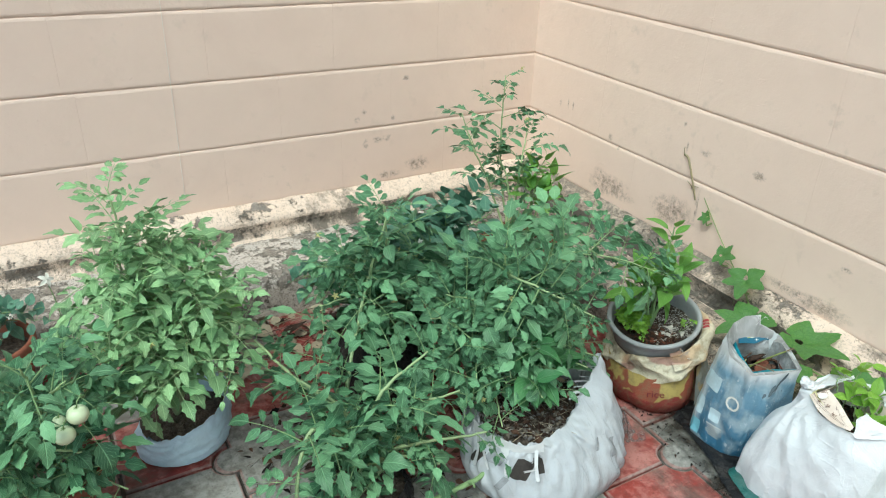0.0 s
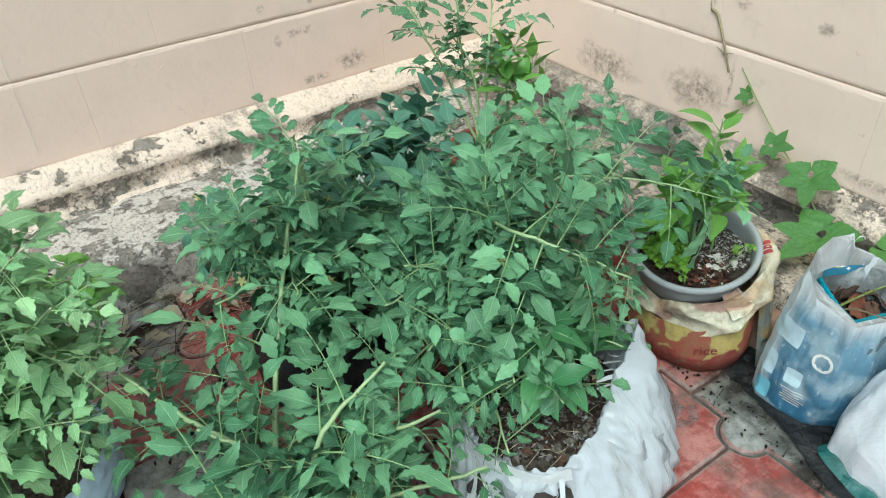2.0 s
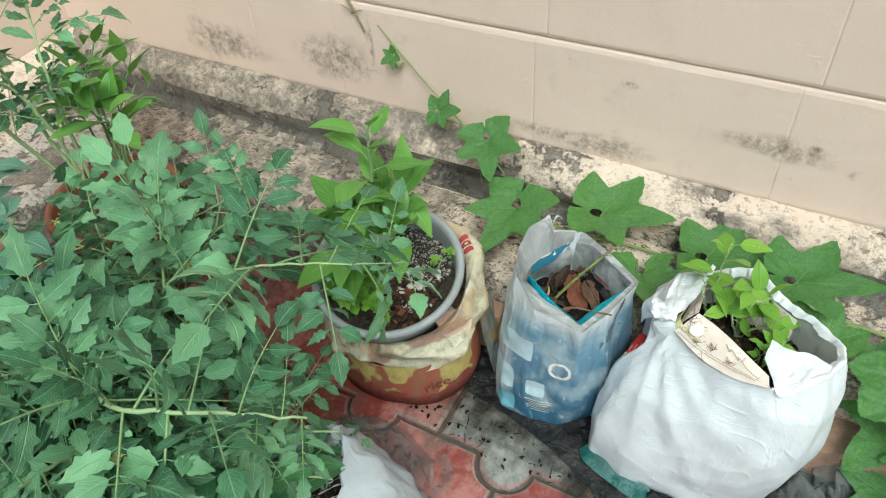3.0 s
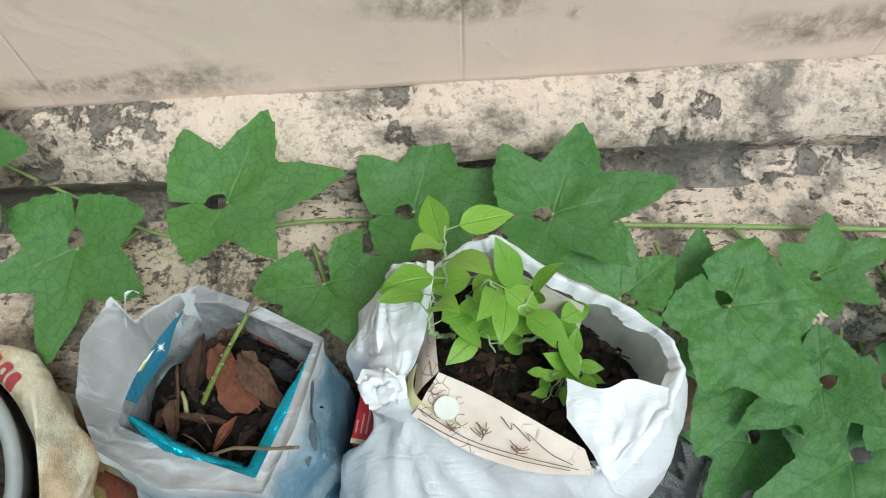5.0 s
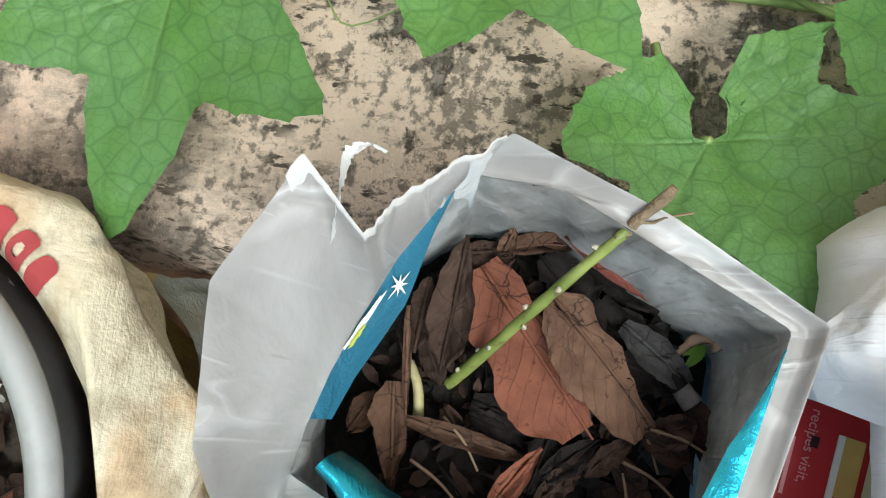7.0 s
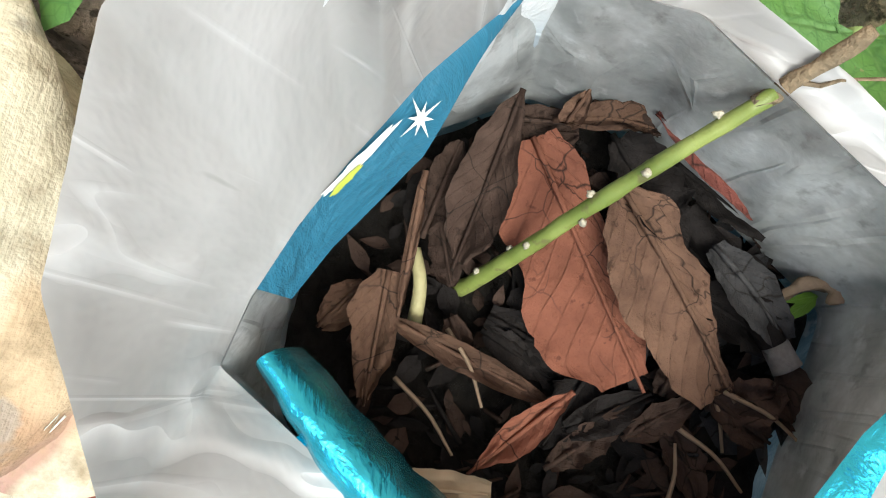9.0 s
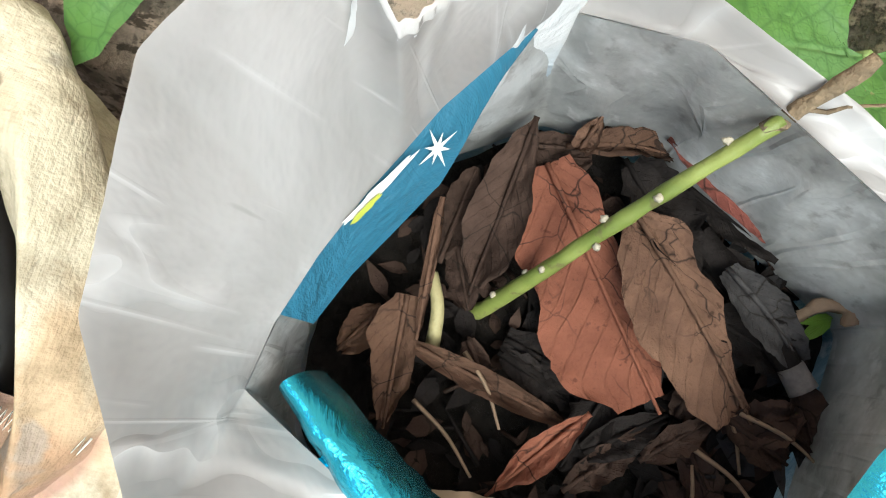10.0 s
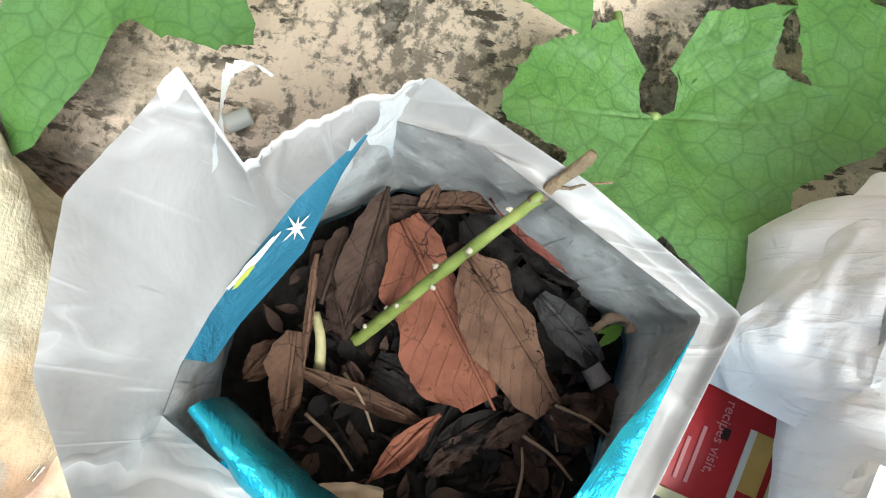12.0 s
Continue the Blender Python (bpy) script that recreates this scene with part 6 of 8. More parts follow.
q = part("puncture", bm, HOLE, carton, "small dark puncture", smooth=False)
q.rotation_euler = body.rotation_euler
PINK = plain("pale_red_print", (0.62, 0.25, 0.25), 0.5, 0.1)
for k in range(3):
    bm = bmesh.new()
    box(bm, (-0.017, 0.0095 + 0.0045 * k, 0.0125), (0.006 - 0.006 * k, 0.0110 + 0.0045 * k, 0.0131))
    q = part("print_line", bm, PINK, carton, smooth=False)
    q.rotation_euler = body.rotation_euler

cu = bpy.data.curves.new("lettering", 'FONT')
cu.body, cu.size, cu.extrude = "recipes visit,", 0.0060, 0.0001
word = new("lettering", cu)
me = bpy.data.meshes.new_from_object(word.evaluated_get(bpy.context.evaluated_depsgraph_get()))
bpy.data.objects.remove(word)
me.materials.append(PINK)
words = new("lettering", me)
words.parent = carton
words["label"] = "pale red words printed on the card"
words.matrix_local = body.rotation_euler.to_matrix().to_4x4() @ pose(0.019, 0.0055, 0.0128, 0, 0, 180)
# the grey pot, tilted in its sack
pot_m = Matrix.Translation((-0.365, -1.109, 0.228)) @ Vector((-0.225, -0.083, 1)).normalized().to_track_quat('Z', 'Y').to_matrix().to_4x4()
pot = new("flower_pot")
pot.matrix_world = pot_m
tagged(pot, "round grey plastic flower pot with a rolled rim", "pot")


def lathe(profile, seg=72):
    bm = bmesh.new()
    loft(bm, [[(r * math.cos(6.2832 * k / seg), r * math.sin(6.2832 * k / seg), z) for k in range(seg)] for r, z in profile])
    return bm


GREY = plain("grey_plastic", (0.30, 0.315, 0.315), 0.5, 0.12, 16, 0.25, sheen_dirt=0.45)
DARK_BAND = plain("dark_stained_plastic", (0.085, 0.085, 0.085), 0.5, 0.35, 20, 0.2)
part("pot_wall", lathe([(0.078, -0.190), (0.082, -0.188), (0.100, -0.075), (0.103, -0.055)]), DARK_BAND, pot, "dark water-stained lower wall")
part("pot_rim", lathe([(0.100, -0.058), (0.1045, -0.056), (0.107, -0.034), (0.1105, -0.012), (0.113, -0.008), (0.119, -0.006), (0.121, -0.002), (0.1205, 0.003), (0.117, 0.006), (0.113, 0.006), (0.1095, 0.003), (0.107, -0.004), (0.104, -0.03), (0.101, -0.06)]), GREY, pot, "thick pale grey rolled rim")
bm = bmesh.new()
fl = [[Vector((0.103 * f * math.cos(6.2832 * k / 72), 0.103 * f * math.sin(6.2832 * k / 72), -0.040 + 0.005 * noise.noise(Vector((f * 9 * math.cos(6.2832 * k / 72), f * 9 * math.sin(6.2832 * k / 72), 3))))) for k in range(72)] for f in [1 - j / 14 for j in range(14)] + [0.02]]
loft(bm, fl, cap_high=True)
part("soil", bm, POT_SOIL, pot, "soil with pale chips and bark")


def sack_cloth(name, base, spots):
    """Woven sack print: cream with coloured fields and a fine weave."""
    m = Mat(name, 0.85, spec=0.2)
    x, y, z = m.sep()
    n = m.noise(13, 3, 0.5)
    if spots:
        c = m.ramp(n, (0.35, base[0]), (0.5, base[1]), (0.65, base[2]))
        c = m.mix(m.ramp(m.noise(11, 2, 0.4), (0.60, 0.0), (0.63, 0.85 * spots)), c, (0.27, 0.075, 0.085))
        c = m.mix(m.ramp(m.noise(9.5, 4, 0.55, distort=0.6), (0.53, 0.0), (0.62, 0.9 * spots)), c, (0.42, 0.27, 0.14))
        c = m.mix(m.ramp(m.noise(21, 4, 0.55), (0.66, 0.0), (0.70, 0.6 * spots)), c, (0.27, 0.31, 0.31))
    else:
        band = m.math('ADD', z, m.math('MULTIPLY', m.math('SUBTRACT', n, 0.5), 0.16))
        c = m.mix(m.ramp(band, (0.048, 0.0), (0.054, 1.0)), base[0], base[1])
        c = m.mix(m.ramp(m.noise(17, 2, 0.4), (0.55, 0.0), (0.575, 0.9)), c, base[2])
    dirt = m.ramp(m.noise(55, 7, 0.7), (0.46, 0.0), (0.70, 0.7))
    c = m.mix(dirt, c, (0.16, 0.12, 0.07))
    w = m.math('ADD', m.noise(700, 2, 0.5, stretch=(1, 0.1, 1)), m.noise(700, 2, 0.5, stretch=(0.1, 1, 1)))
    m.color(m.mix(m.math('MULTIPLY', m.math('SUBTRACT', w, 0.7), 0.35), c, (0.30, 0.26, 0.15)))
    m.bump(w, 0.4, 0.0015)
    m.bump(m.noise(35, 5), 0.6, 0.006)
    return m.m


SACK_CREAM = sack_cloth("sack_cream", ((0.60, 0.56, 0.44), (0.57, 0.53, 0.40), (0.54, 0.46, 0.35)), 0.75)
SACK_RED = sack_cloth("sack_red", ((0.20, 0.022, 0.024), (0.42, 0.33, 0.10), (0.24, 0.030, 0.030)), 0)
sack = thing("rice_sack", (-0.36, -1.11, 0.0), "rolled-down printed rice sack wrapped round the pot", "sack")
OK_ = -Vector((-0.36, -1.11, 0.0))
SN = 200


def around(rx, ry, z, cx=-0.36, cy=-1.115, seed=0.0, amp=0.006, tilt=0.0):
    pts = []
    for k in range(SN):
        a = 6.2832 * k / SN
        n = noise.noise(Vector((2.2 * math.cos(a), 2.2 * math.sin(a), seed))) + 0.5 * noise.noise(Vector((6 * math.cos(a), 6 * math.sin(a), seed)))
        r = 1 + amp * 10 * n * 0.4
        pts.append(Vector((cx + rx * r * math.cos(a), cy + ry * r * math.sin(a), z + tilt * math.cos(a) + amp * 0.9 * noise.noise(Vector((4 * math.cos(a), 4 * math.sin(a), seed + 5))))))
    return pts


lower = [around(0.090, 0.10, 0.004, seed=1, amp=0.004), around(0.106, 0.130, 0.012, seed=1.1), around(0.110, 0.138, 0.05, seed=1.4), around(0.104, 0.134, 0.09, seed=1.9, tilt=0.01), around(0.100, 0.126, 0.125, seed=2.3, tilt=0.02)]
bm = bmesh.new()
loft(bm, [[p + OK_ for p in r] for r in lower], cap_low=True)
part("sack_body", bm, SACK_RED, sack, "red and yellow printed sack cloth")
fold = []
for j in range(33):
    f = j / 32
    row = []
    for k in range(SN):
        a = 6.2832 * k / SN
        c, sn = math.cos(a), math.sin(a)
        top = 0.178 + 0.045 * math.cos(a + 0.35)
        r = 0.101 + 0.038 * math.sin(math.pi * min(0.62, 0.1 + 0.75 * f)) - 0.012 * max(0.0, f - 0.75)
        drop = 0.082 * max(0.0, f - 0.18) ** 1.2
        pleat = 1 - 2 * abs(math.sin(1.5 * a + 3.4 * f + 0.7 * noise.noise(Vector((c, sn, 3.0)))))
        pleat += 0.6 * (1 - 2 * abs(math.sin(3.5 * a - 4.5 * f + 1.0)))
        n = noise.noise(Vector((3 * c, 3 * sn, 4 * f))) + 0.5 * noise.noise(Vector((8 * c, 8 * sn, 9 * f)))
        q = r * (1 + 0.04 * abs(sn) - 0.30 * max(0.0, -c) ** 1.5) + (0.0085 * pleat + 0.0045 * n) * min(1.0, 4 * f)
        row.append(Vector((-0.36 + q * c, -1.113 + q * sn, max(0.02, top - drop + 0.012 * math.sin(math.pi * min(1, 2.5 * f)) + 0.004 * n))))
    fold.append(row)
bm = bmesh.new()
loft(bm, [[p + OK_ for p in r] for r in fold])
roll_ob = part("sack_roll", bm, SACK_CREAM, sack, "cream cloth pulled down in loose folds, stained pink and ochre")
rt = tree_of(roll_ob)
PINK_PRINT = plain("faded_pink_print", (0.30, 0.045, 0.05), 0.85, 0.25)
for k in range(3):
    a = radians(-37.0 - 5.5 * k)
    at = (-0.36 + 0.124 * math.cos(a), -1.115 + 0.124 * math.sin(a), 0.30)
    u, v = (-math.sin(a), math.cos(a), 0), (-math.cos(a), -math.sin(a), 0)
    decal("red_print", rt, at, u, v, 0.0095, 0.0165, PINK_PRINT, sack, "faded red printed letter stroke", 0.45, 0.0016, 16, hole=0.30 if k == 1 else 0.0)
sheet("sack_flap", [(-0.262, -1.205, 0.150), (-0.290, -1.235, 0.150), (-0.335, -1.250, 0.145)], [(-0.245, -1.240, 0.085), (-0.285, -1.272, 0.050), (-0.345, -1.280, 0.020)], sack_cloth("sack_ochre", ((0.42, 0.24, 0.08), (0.36, 0.27, 0.13), (0.22, 0.26, 0.27)), 0), sack, OK_, 0.012, 26, 16, 5.0, "ochre flap of sack hanging loose")
sheet("sack_hem", [(-0.364, -1.214, 0.182), (-0.376, -1.214, 0.180), (-0.394, -1.205, 0.172)], [(-0.366, -1.255, 0.172), (-0.388, -1.258, 0.160), (-0.412, -1.248, 0.150)], SACK_CREAM, sack, OK_ + Vector((0, 0, 0.006)), 0.005, 26, 14, 4.0, "beige stitched hem of the sack")
bm = bmesh.new()
zig = []
for k in range(41):
    p = Vector((-0.367, -1.216, 0.192)).lerp(Vector((-0.370, -1.252, 0.184)), k / 40)
    zig.append(p + OK_ + Vector((0.0, 0.0, 0.0)) + (Vector((-0.006, 0.002, 0)) if k % 2 else Vector()))
tube(bm, zig, 0.0005, 0.0005, 4)
part("stitching", bm, WORN_WHITE, sack, "white zigzag stitching")
RICE = plain("dark_red_print", (0.16, 0.03, 0.03), 0.8, 0.2)
cu = bpy.data.curves.new("lettering", 'FONT')
cu.body, cu.size, cu.extrude = "rice", 0.030, 0.0003
word = new("lettering", cu)
dg = bpy.context.evaluated_depsgraph_get()
me = bpy.data.meshes.new_from_object(word.evaluated_get(dg))
bpy.data.objects.remove(word)
me.materials.append(RICE)
lettering = new("lettering", me)
lettering.parent = sack
lettering["label"] = "dark red word printed on the sack"
lettering.matrix_local = Matrix.Translation((-0.090, -0.098, 0.062)) @ Matrix(((0.72, 0, -0.69), (-0.69, 0, -0.72), (0, 1, 0))).to_4x4() @ pose(0, 0, 0, 0, 0, 8)


# ---- the creeping vine along the ledge ----
def vine_material():
    m = Mat("vine_leaf", 0.5, spec=0.35)
    c = m.ramp(m.random(), (0.0, (0.072, 0.190, 0.042)), (1.0, (0.128, 0.275, 0.060)))
    c = m.mix(0.45, c, m.ramp(m.noise(4, 5), (0.3, (0.068, 0.175, 0.042)), (0.7, (0.125, 0.262, 0.060))))
    wide = m.ramp(m.voronoi(9, "DISTANCE_TO_EDGE"), (0.0, 1.0), (0.075, 0.0))
    net = m.ramp(m.voronoi(24, "DISTANCE_TO_EDGE"), (0.0, 1.0), (0.09, 0.0))
    net = m.math('MAXIMUM', wide, m.math('MULTIPLY', net, 0.6))
    pale = m.ramp(m.noise(3, 3), (0.45, 0.0), (0.65, 0.5))
    c = m.mix(pale, c, (0.120, 0.245, 0.100))
    c = m.mix(m.math('MULTIPLY', net, 0.46), c, (0.036, 0.105, 0.030))
    v = m.attr("vein")
    c = m.mix(m.math('MULTIPLY', v, 0.22), c, (0.20, 0.34, 0.12))
    v = m.math('MAXIMUM', v, m.math('MULTIPLY', net, 0.6))
    bites = m.ramp(m.noise(12, 5, 0.7), (0.70, 0.0), (0.73, 0.8))
    c = m.mix(bites, c, (0.24, 0.22, 0.10))
    m.color(c)
    m.bump(m.math('SUBTRACT', 1.0, v), 0.12, 0.0025)
    m.bump(m.noise(7, 4), 0.40, 0.008)
    m.thin(0.28, m.hsv(c, val=1.45))
    return m.m


VINE = vine_material()
VINE_STEM = plain("vine_stem", (0.22, 0.30, 0.10), 0.6, 0.25, 70)
LOBES = ((0, 1.0), (58, 0.80), (-60, 0.78), (118, 0.66), (-116, 0.64))


def vine_leaf_mesh(seed, deep=0.42, wrinkle=1.0, funnel=0.30, turn=0.0, gape=0.20):
    """A five-lobed, toothed leaf of unit length from its stalk (the origin) to its tip (+x), slit behind the stalk with a round eye at the slit's end."""
    rng = random.Random(seed)
    lobes = sorted((a + turn + rng.uniform(-5, 5), r * rng.uniform(0.94, 1.06)) for a, r in LOBES)
    knots = [(-180.0, 0.40 * rng.uniform(0.9, 1.1), 0)]
    for (a, r), (b, q) in zip(lobes, lobes[1:] + [(180.0, 0.5)]):
        knots.append((a, r, 1))
        if b < 180:
            knots.append(((a + b) / 2 + rng.uniform(-4, 4), min(r, q) * (1 - deep) * rng.uniform(0.95, 1.08), 0))
    knots.append((180.0, 0.40 * rng.uniform(0.9, 1.1), 0))
    na, nr = 180, 20

    def reach(a):
        for (a0, r0, t0), (a1, r1, t1) in zip(knots, knots[1:]):
            if a0 <= a <= a1:
                f = (a - a0) / (a1 - a0)
                if t0:
                    return r1 + (r0 - r1) * (1 - f) ** 1.35
                if t1:
                    return r0 + (r1 - r0) * f ** 1.35
                return r0 + (r1 - r0) * f
        return 0.4

    segs = []
    for a, r in lobes:
        d = Vector((math.cos(radians(a)), math.sin(radians(a))))
        segs.append((Vector((0, 0)), d * r * 0.97, 0.011))
        for k in range(2, 6):
            b = d * r * (0.15 * k)
            for sd in (-1, 1):
                e = Matrix.Rotation(radians(sd * 50), 2) @ d
                segs.append((b, b + e * r * 0.34 * (1 - 0.1 * k), 0.007))
    P0 = np.array([q[0][:] for q in segs])
    P1 = np.array([q[1][:] for q in segs])
    W = np.array([q[2] for q in segs])
    bm = bmesh.new()
    uv = bm.loops.layers.uv.new("UVMap")
    vein = bm.verts.layers.float.new("vein")
    rows = []
    for j in range(nr + 1):
        f = (j / nr) ** 0.85
        row = []
        for i in range(na):
            a = -180 + 360 * i / (na - 1)
            r = reach(a)
            tooth = 1 + (0.030 if i % 6 == 0 else -0.012 * (i % 6 == 3)) * (1 if f > 0.97 else 0) * (abs(a) < 172) + 0.045 * noise.noise(Vector((a * 0.055, seed, 0))) + 0.02 * noise.noise(Vector((a * 0.16, seed, 2)))
            q = r * f * tooth
            # the slit: a round eye at the stalk, nearly shut further out
            half = 0.068 * max(0.0, 1 - ((q - 0.085) / 0.085) ** 2) ** 0.5 + 0.001 + gape * max(0.0, q - 0.26 + 0.16 * (gape > 0.5))
            lim = 180 - math.degrees(math.asin(min(1.0, half / max(q, half))))
            b = a * lim / 180 if abs(a) > 150 else a * (1 + (lim / 180 - 1) * (abs(a) / 150) ** 6)
            x, y = q * math.cos(radians(b)), q * math.sin(radians(b))
            z = funnel * (q ** 1.1 - 0.75 * max(0.0, q - 0.45) ** 1.4) + 0.030 * wrinkle * noise.noise(Vector((x * 3.2 + seed, y * 3.2, seed))) + 0.014 * wrinkle * noise.noise(Vector((x * 9 + seed, y * 9, 0)))
            p = np.array((x, y))
            t = np.clip(((p - P0) * (P1 - P0)).sum(1) / ((P1 - P0) ** 2).sum(1), 0, 1)
            dist = np.hypot(*(p - P0 - t[:, None] * (P1 - P0)).T)
            vv = float(np.max(np.clip(1 - dist / (W * (1.25 - 0.6 * t)), 0, 1)))
            z -= 0.007 * vv
            v = bm.verts.new((x, y, z))
            v[vein] = vv
            row.append(v)
            if j == 0:
                break
        rows.append(row)
    c = rows[0][0]
    for i in range(na - 1):
        bm.faces.new((c, rows[1][i], rows[1][i + 1]))
    for q, w in zip(rows[1:], rows[2:]):
        for i in range(na - 1):
            bm.faces.new((q[i], w[i], w[i + 1], q[i + 1]))
    for f in bm.faces:
        f.smooth = True
        for lp in f.loops:
            lp[uv].uv = lp.vert.co.xy
    me = bpy.data.meshes.new("leaf")
    bm.to_mesh(me)
    bm.free()
    me.materials.append(VINE)
    return me


VM = [vine_leaf_mesh(3, 0.40, 1.0), vine_leaf_mesh(8, 0.34, 1.1), vine_leaf_mesh(14, 0.38, 1.0), vine_leaf_mesh(21, 0.20, 2.4, 0.10), vine_leaf_mesh(8, 0.30, 1.1, turn=26, gape=0.55)]
vine = thing("vine", (-0.09, -1.40, 0.205), "creeping gourd vine with broad lobed green leaves on the ledge", "vine")
OV = -Vector((-0.09, -1.40, 0.205))


def vine_leaf(centre, tip, kind=0, up=(-0.1, 0.0, 1.0), stalk=None, size=None):
    """One leaf from its stalk's end towards its tip; up is the way it faces."""
    c, t, z = Vector(centre), Vector(tip), Vector(up).normalized()
    x = t - c
    x -= z * x.dot(z)
    ln = size or x.length
    x.normalize()
    y = z.cross(x)
    m = Matrix.Translation(c + OV) @ Matrix((x, y, z)).transposed().to_4x4() @ Matrix.Scale(ln, 4)
    piece("leaf", VM[kind], m, vine)
    s = Vector(stalk) if stalk else c - x * ln * 0.45 - Vector((0, 0, 0.05))
    bm = bmesh.new()
    tube(bm, [p + OV for p in smooth_path([c, c.lerp(s, 0.25) + Vector((0, 0, -0.022)), s], 10)], 0.0019, 0.0022, 6)
    part("leaf_stalk", bm, VINE_STEM, vine)


vine_leaf((-0.106, -1.367, 0.218), (-0.095, -1.485, 0.250), 0, (-0.12, 0, 1), stalk=(-0.10, -1.33, 0.17))
vine_leaf((-0.189, -1.458, 0.196), (-0.286, -1.477, 0.230), 4, (0.0, 0, 1), size=0.100, stalk=(-0.13, -1.44, 0.165))
vine_leaf((-0.118, -1.544, 0.199), (-0.100, -1.650, 0.235), 2, (-0.10, 0, 1), size=0.112, stalk=(-0.10, -1.50, 0.165))
vine_leaf((-0.154, -1.671, 0.238), (-0.138, -1.772, 0.252), 0, (-0.05, 0, 1), size=0.112, stalk=(-0.11, -1.62, 0.17))
vine_leaf((-0.230, -1.722, 0.215), (-0.180, -1.640, 0.245), 1, (-0.10, 0, 1), size=0.092, stalk=(-0.20, -1.76, 0.165))
vine_leaf((-0.240, -1.819, 0.205), (-0.333, -1.880, 0.190), 3, (-0.25, -0.05, 1), size=0.102, stalk=(-0.18, -1.78, 0.165))
vine_leaf((-0.145, -1.228, 0.214), (-0.252, -1.223, 0.190), 0, (-0.28, 0, 1), size=0.112, stalk=(-0.10, -1.26, 0.165))
vine_leaf((-0.070, -1.143, 0.280), (-0.160, -1.195, 0.262), 1, (-0.42, 0, 0.9), size=0.086, stalk=(-0.05, -1.15, 0.235))
vine_leaf((-0.048, -1.037, 0.300), (-0.034, -1.082, 0.300), 2, (-0.7, 0.1, 0.7), size=0.050, stalk=(-0.030, -1.05, 0.27))
vine_leaf((-0.020, -0.935, 0.375), (-0.026, -0.905, 0.345), 2, (-0.9, 0.1, 0.4), size=0.030, stalk=(-0.012, -0.95, 0.36))
vine_leaf((-0.357, -1.938, 0.098), (-0.400, -1.838, 0.085), 1, (-0.25, 0.1, 1), size=0.112, stalk=(-0.22, -1.95, 0.15))
vine_leaf((-0.262, -1.850, 0.140), (-0.345, -1.800, 0.085), 2, (-0.3, 0.2, 1), size=0.108, stalk=(-0.17, -1.87, 0.15))
vine_leaf((-0.300, -1.905, 0.150), (-0.330, -1.830, 0.120), 0, (-0.2, 0.2, 1), size=0.088, stalk=(-0.18, -1.90, 0.16))
vine_leaf((-0.200, -1.925, 0.172), (-0.175, -1.990, 0.180), 1, (-0.1, 0, 1), size=0.075, stalk=(-0.14, -1.86, 0.165))
vine_leaf((-0.210, -1.800, 0.178), (-0.190, -1.870, 0.178), 2, (-0.1, 0, 1), size=0.070, stalk=(-0.15, -1.78, 0.165))
vine_leaf((-0.41, -2.06, 0.09), (-0.53, -2.03, 0.05), 0, (-0.3, 0, 1), size=0.115, stalk=(-0.3, -2.02, 0.05))
vine_leaf((-0.25, -2.02, 0.175), (-0.31, -2.11, 0.150), 2, (-0.2, 0, 1), size=0.105, stalk=(-0.15, -1.98, 0.16))
vine_leaf((-0.330, -1.860, 0.070), (-0.400, -1.800, 0.050), 0, (-0.15, 0.1, 1), size=0.090, stalk=(-0.20, -1.88, 0.15))
vine_leaf((-0.300, -1.985, 0.120), (-0.380, -2.020, 0.100), 1, (-0.2, 0.0, 1), size=0.095, stalk=(-0.20, -1.96, 0.15))
bm = bmesh.new()
runner = smooth_path([Vector(p) + OV for p in ((-0.17, -2.2, 0.165), (-0.14, -1.9, 0.162), (-0.12, -1.66, 0.165), (-0.10, -1.45, 0.163), (-0.11, -1.30, 0.165), (-0.07, -1.20, 0.19), (-0.045, -1.12, 0.245), (-0.020, -1.02, 0.31), (-0.010, -0.95, 0.37), (-0.006, -0.90, 0.42))], 60)
tube(bm, runner, 0.0030, 0.0010, 7)
part("runner", bm, VINE_STEM, vine)
for k, f in enumerate((14, 24, 33, 42)):
    bm = bmesh.new()
    p = runner[f]
    tube(bm, smooth_path([p, p + Vector((-0.02, 0.02, 0.02)), p + Vector((-0.03, 0.05, 0.015)), p + Vector((-0.02, 0.06, 0.03))], 12), 0.0008, 0.0004, 4)
    part("tendril", bm, VINE_STEM, vine)
# withered stem of an older climber, stuck to the wall in a crack
DRY_STEM = plain("dry_climber", (0.27, 0.23, 0.13), 0.8, 0.35, 90)
climber = thing("dry_climber", (-0.007, -0.85, 0.437), "withered climber stem clinging to the cracked wall", "stem")
bm = bmesh.new()
tube(bm, smooth_path([(0.0, -0.020, -0.035), (-0.002, -0.007, 0.0), (-0.002, 0.008, 0.030), (-0.002, 0.020, 0.055), (-0.001, 0.036, 0.080), (0.0, 0.052, 0.086)], 40), 0.0022, 0.0034, 9)
for v in bm.verts:
    v.co += Vector((0.3, 1, 1)) * 0.0016 * noise.noise(v.co * 170)
part("stem", bm, DRY_STEM, climber)
for a, b in (((-0.002, 0.0, 0.0), (-0.003, 0.02, 0.012)), ((-0.002, 0.001, -0.002), (-0.003, -0.025, 0.008)), ((-0.002, 0.050, 0.085), (-0.001, 0.056, 0.108))):
    bm = bmesh.new()
    tube(bm, smooth_path([a, Vector(a).lerp(Vector(b), 0.5) + Vector((-0.002, 0, 0.003)), b], 7), 0.0016, 0.0007, 5)
    part("side_shoot", bm, DRY_STEM, climber)


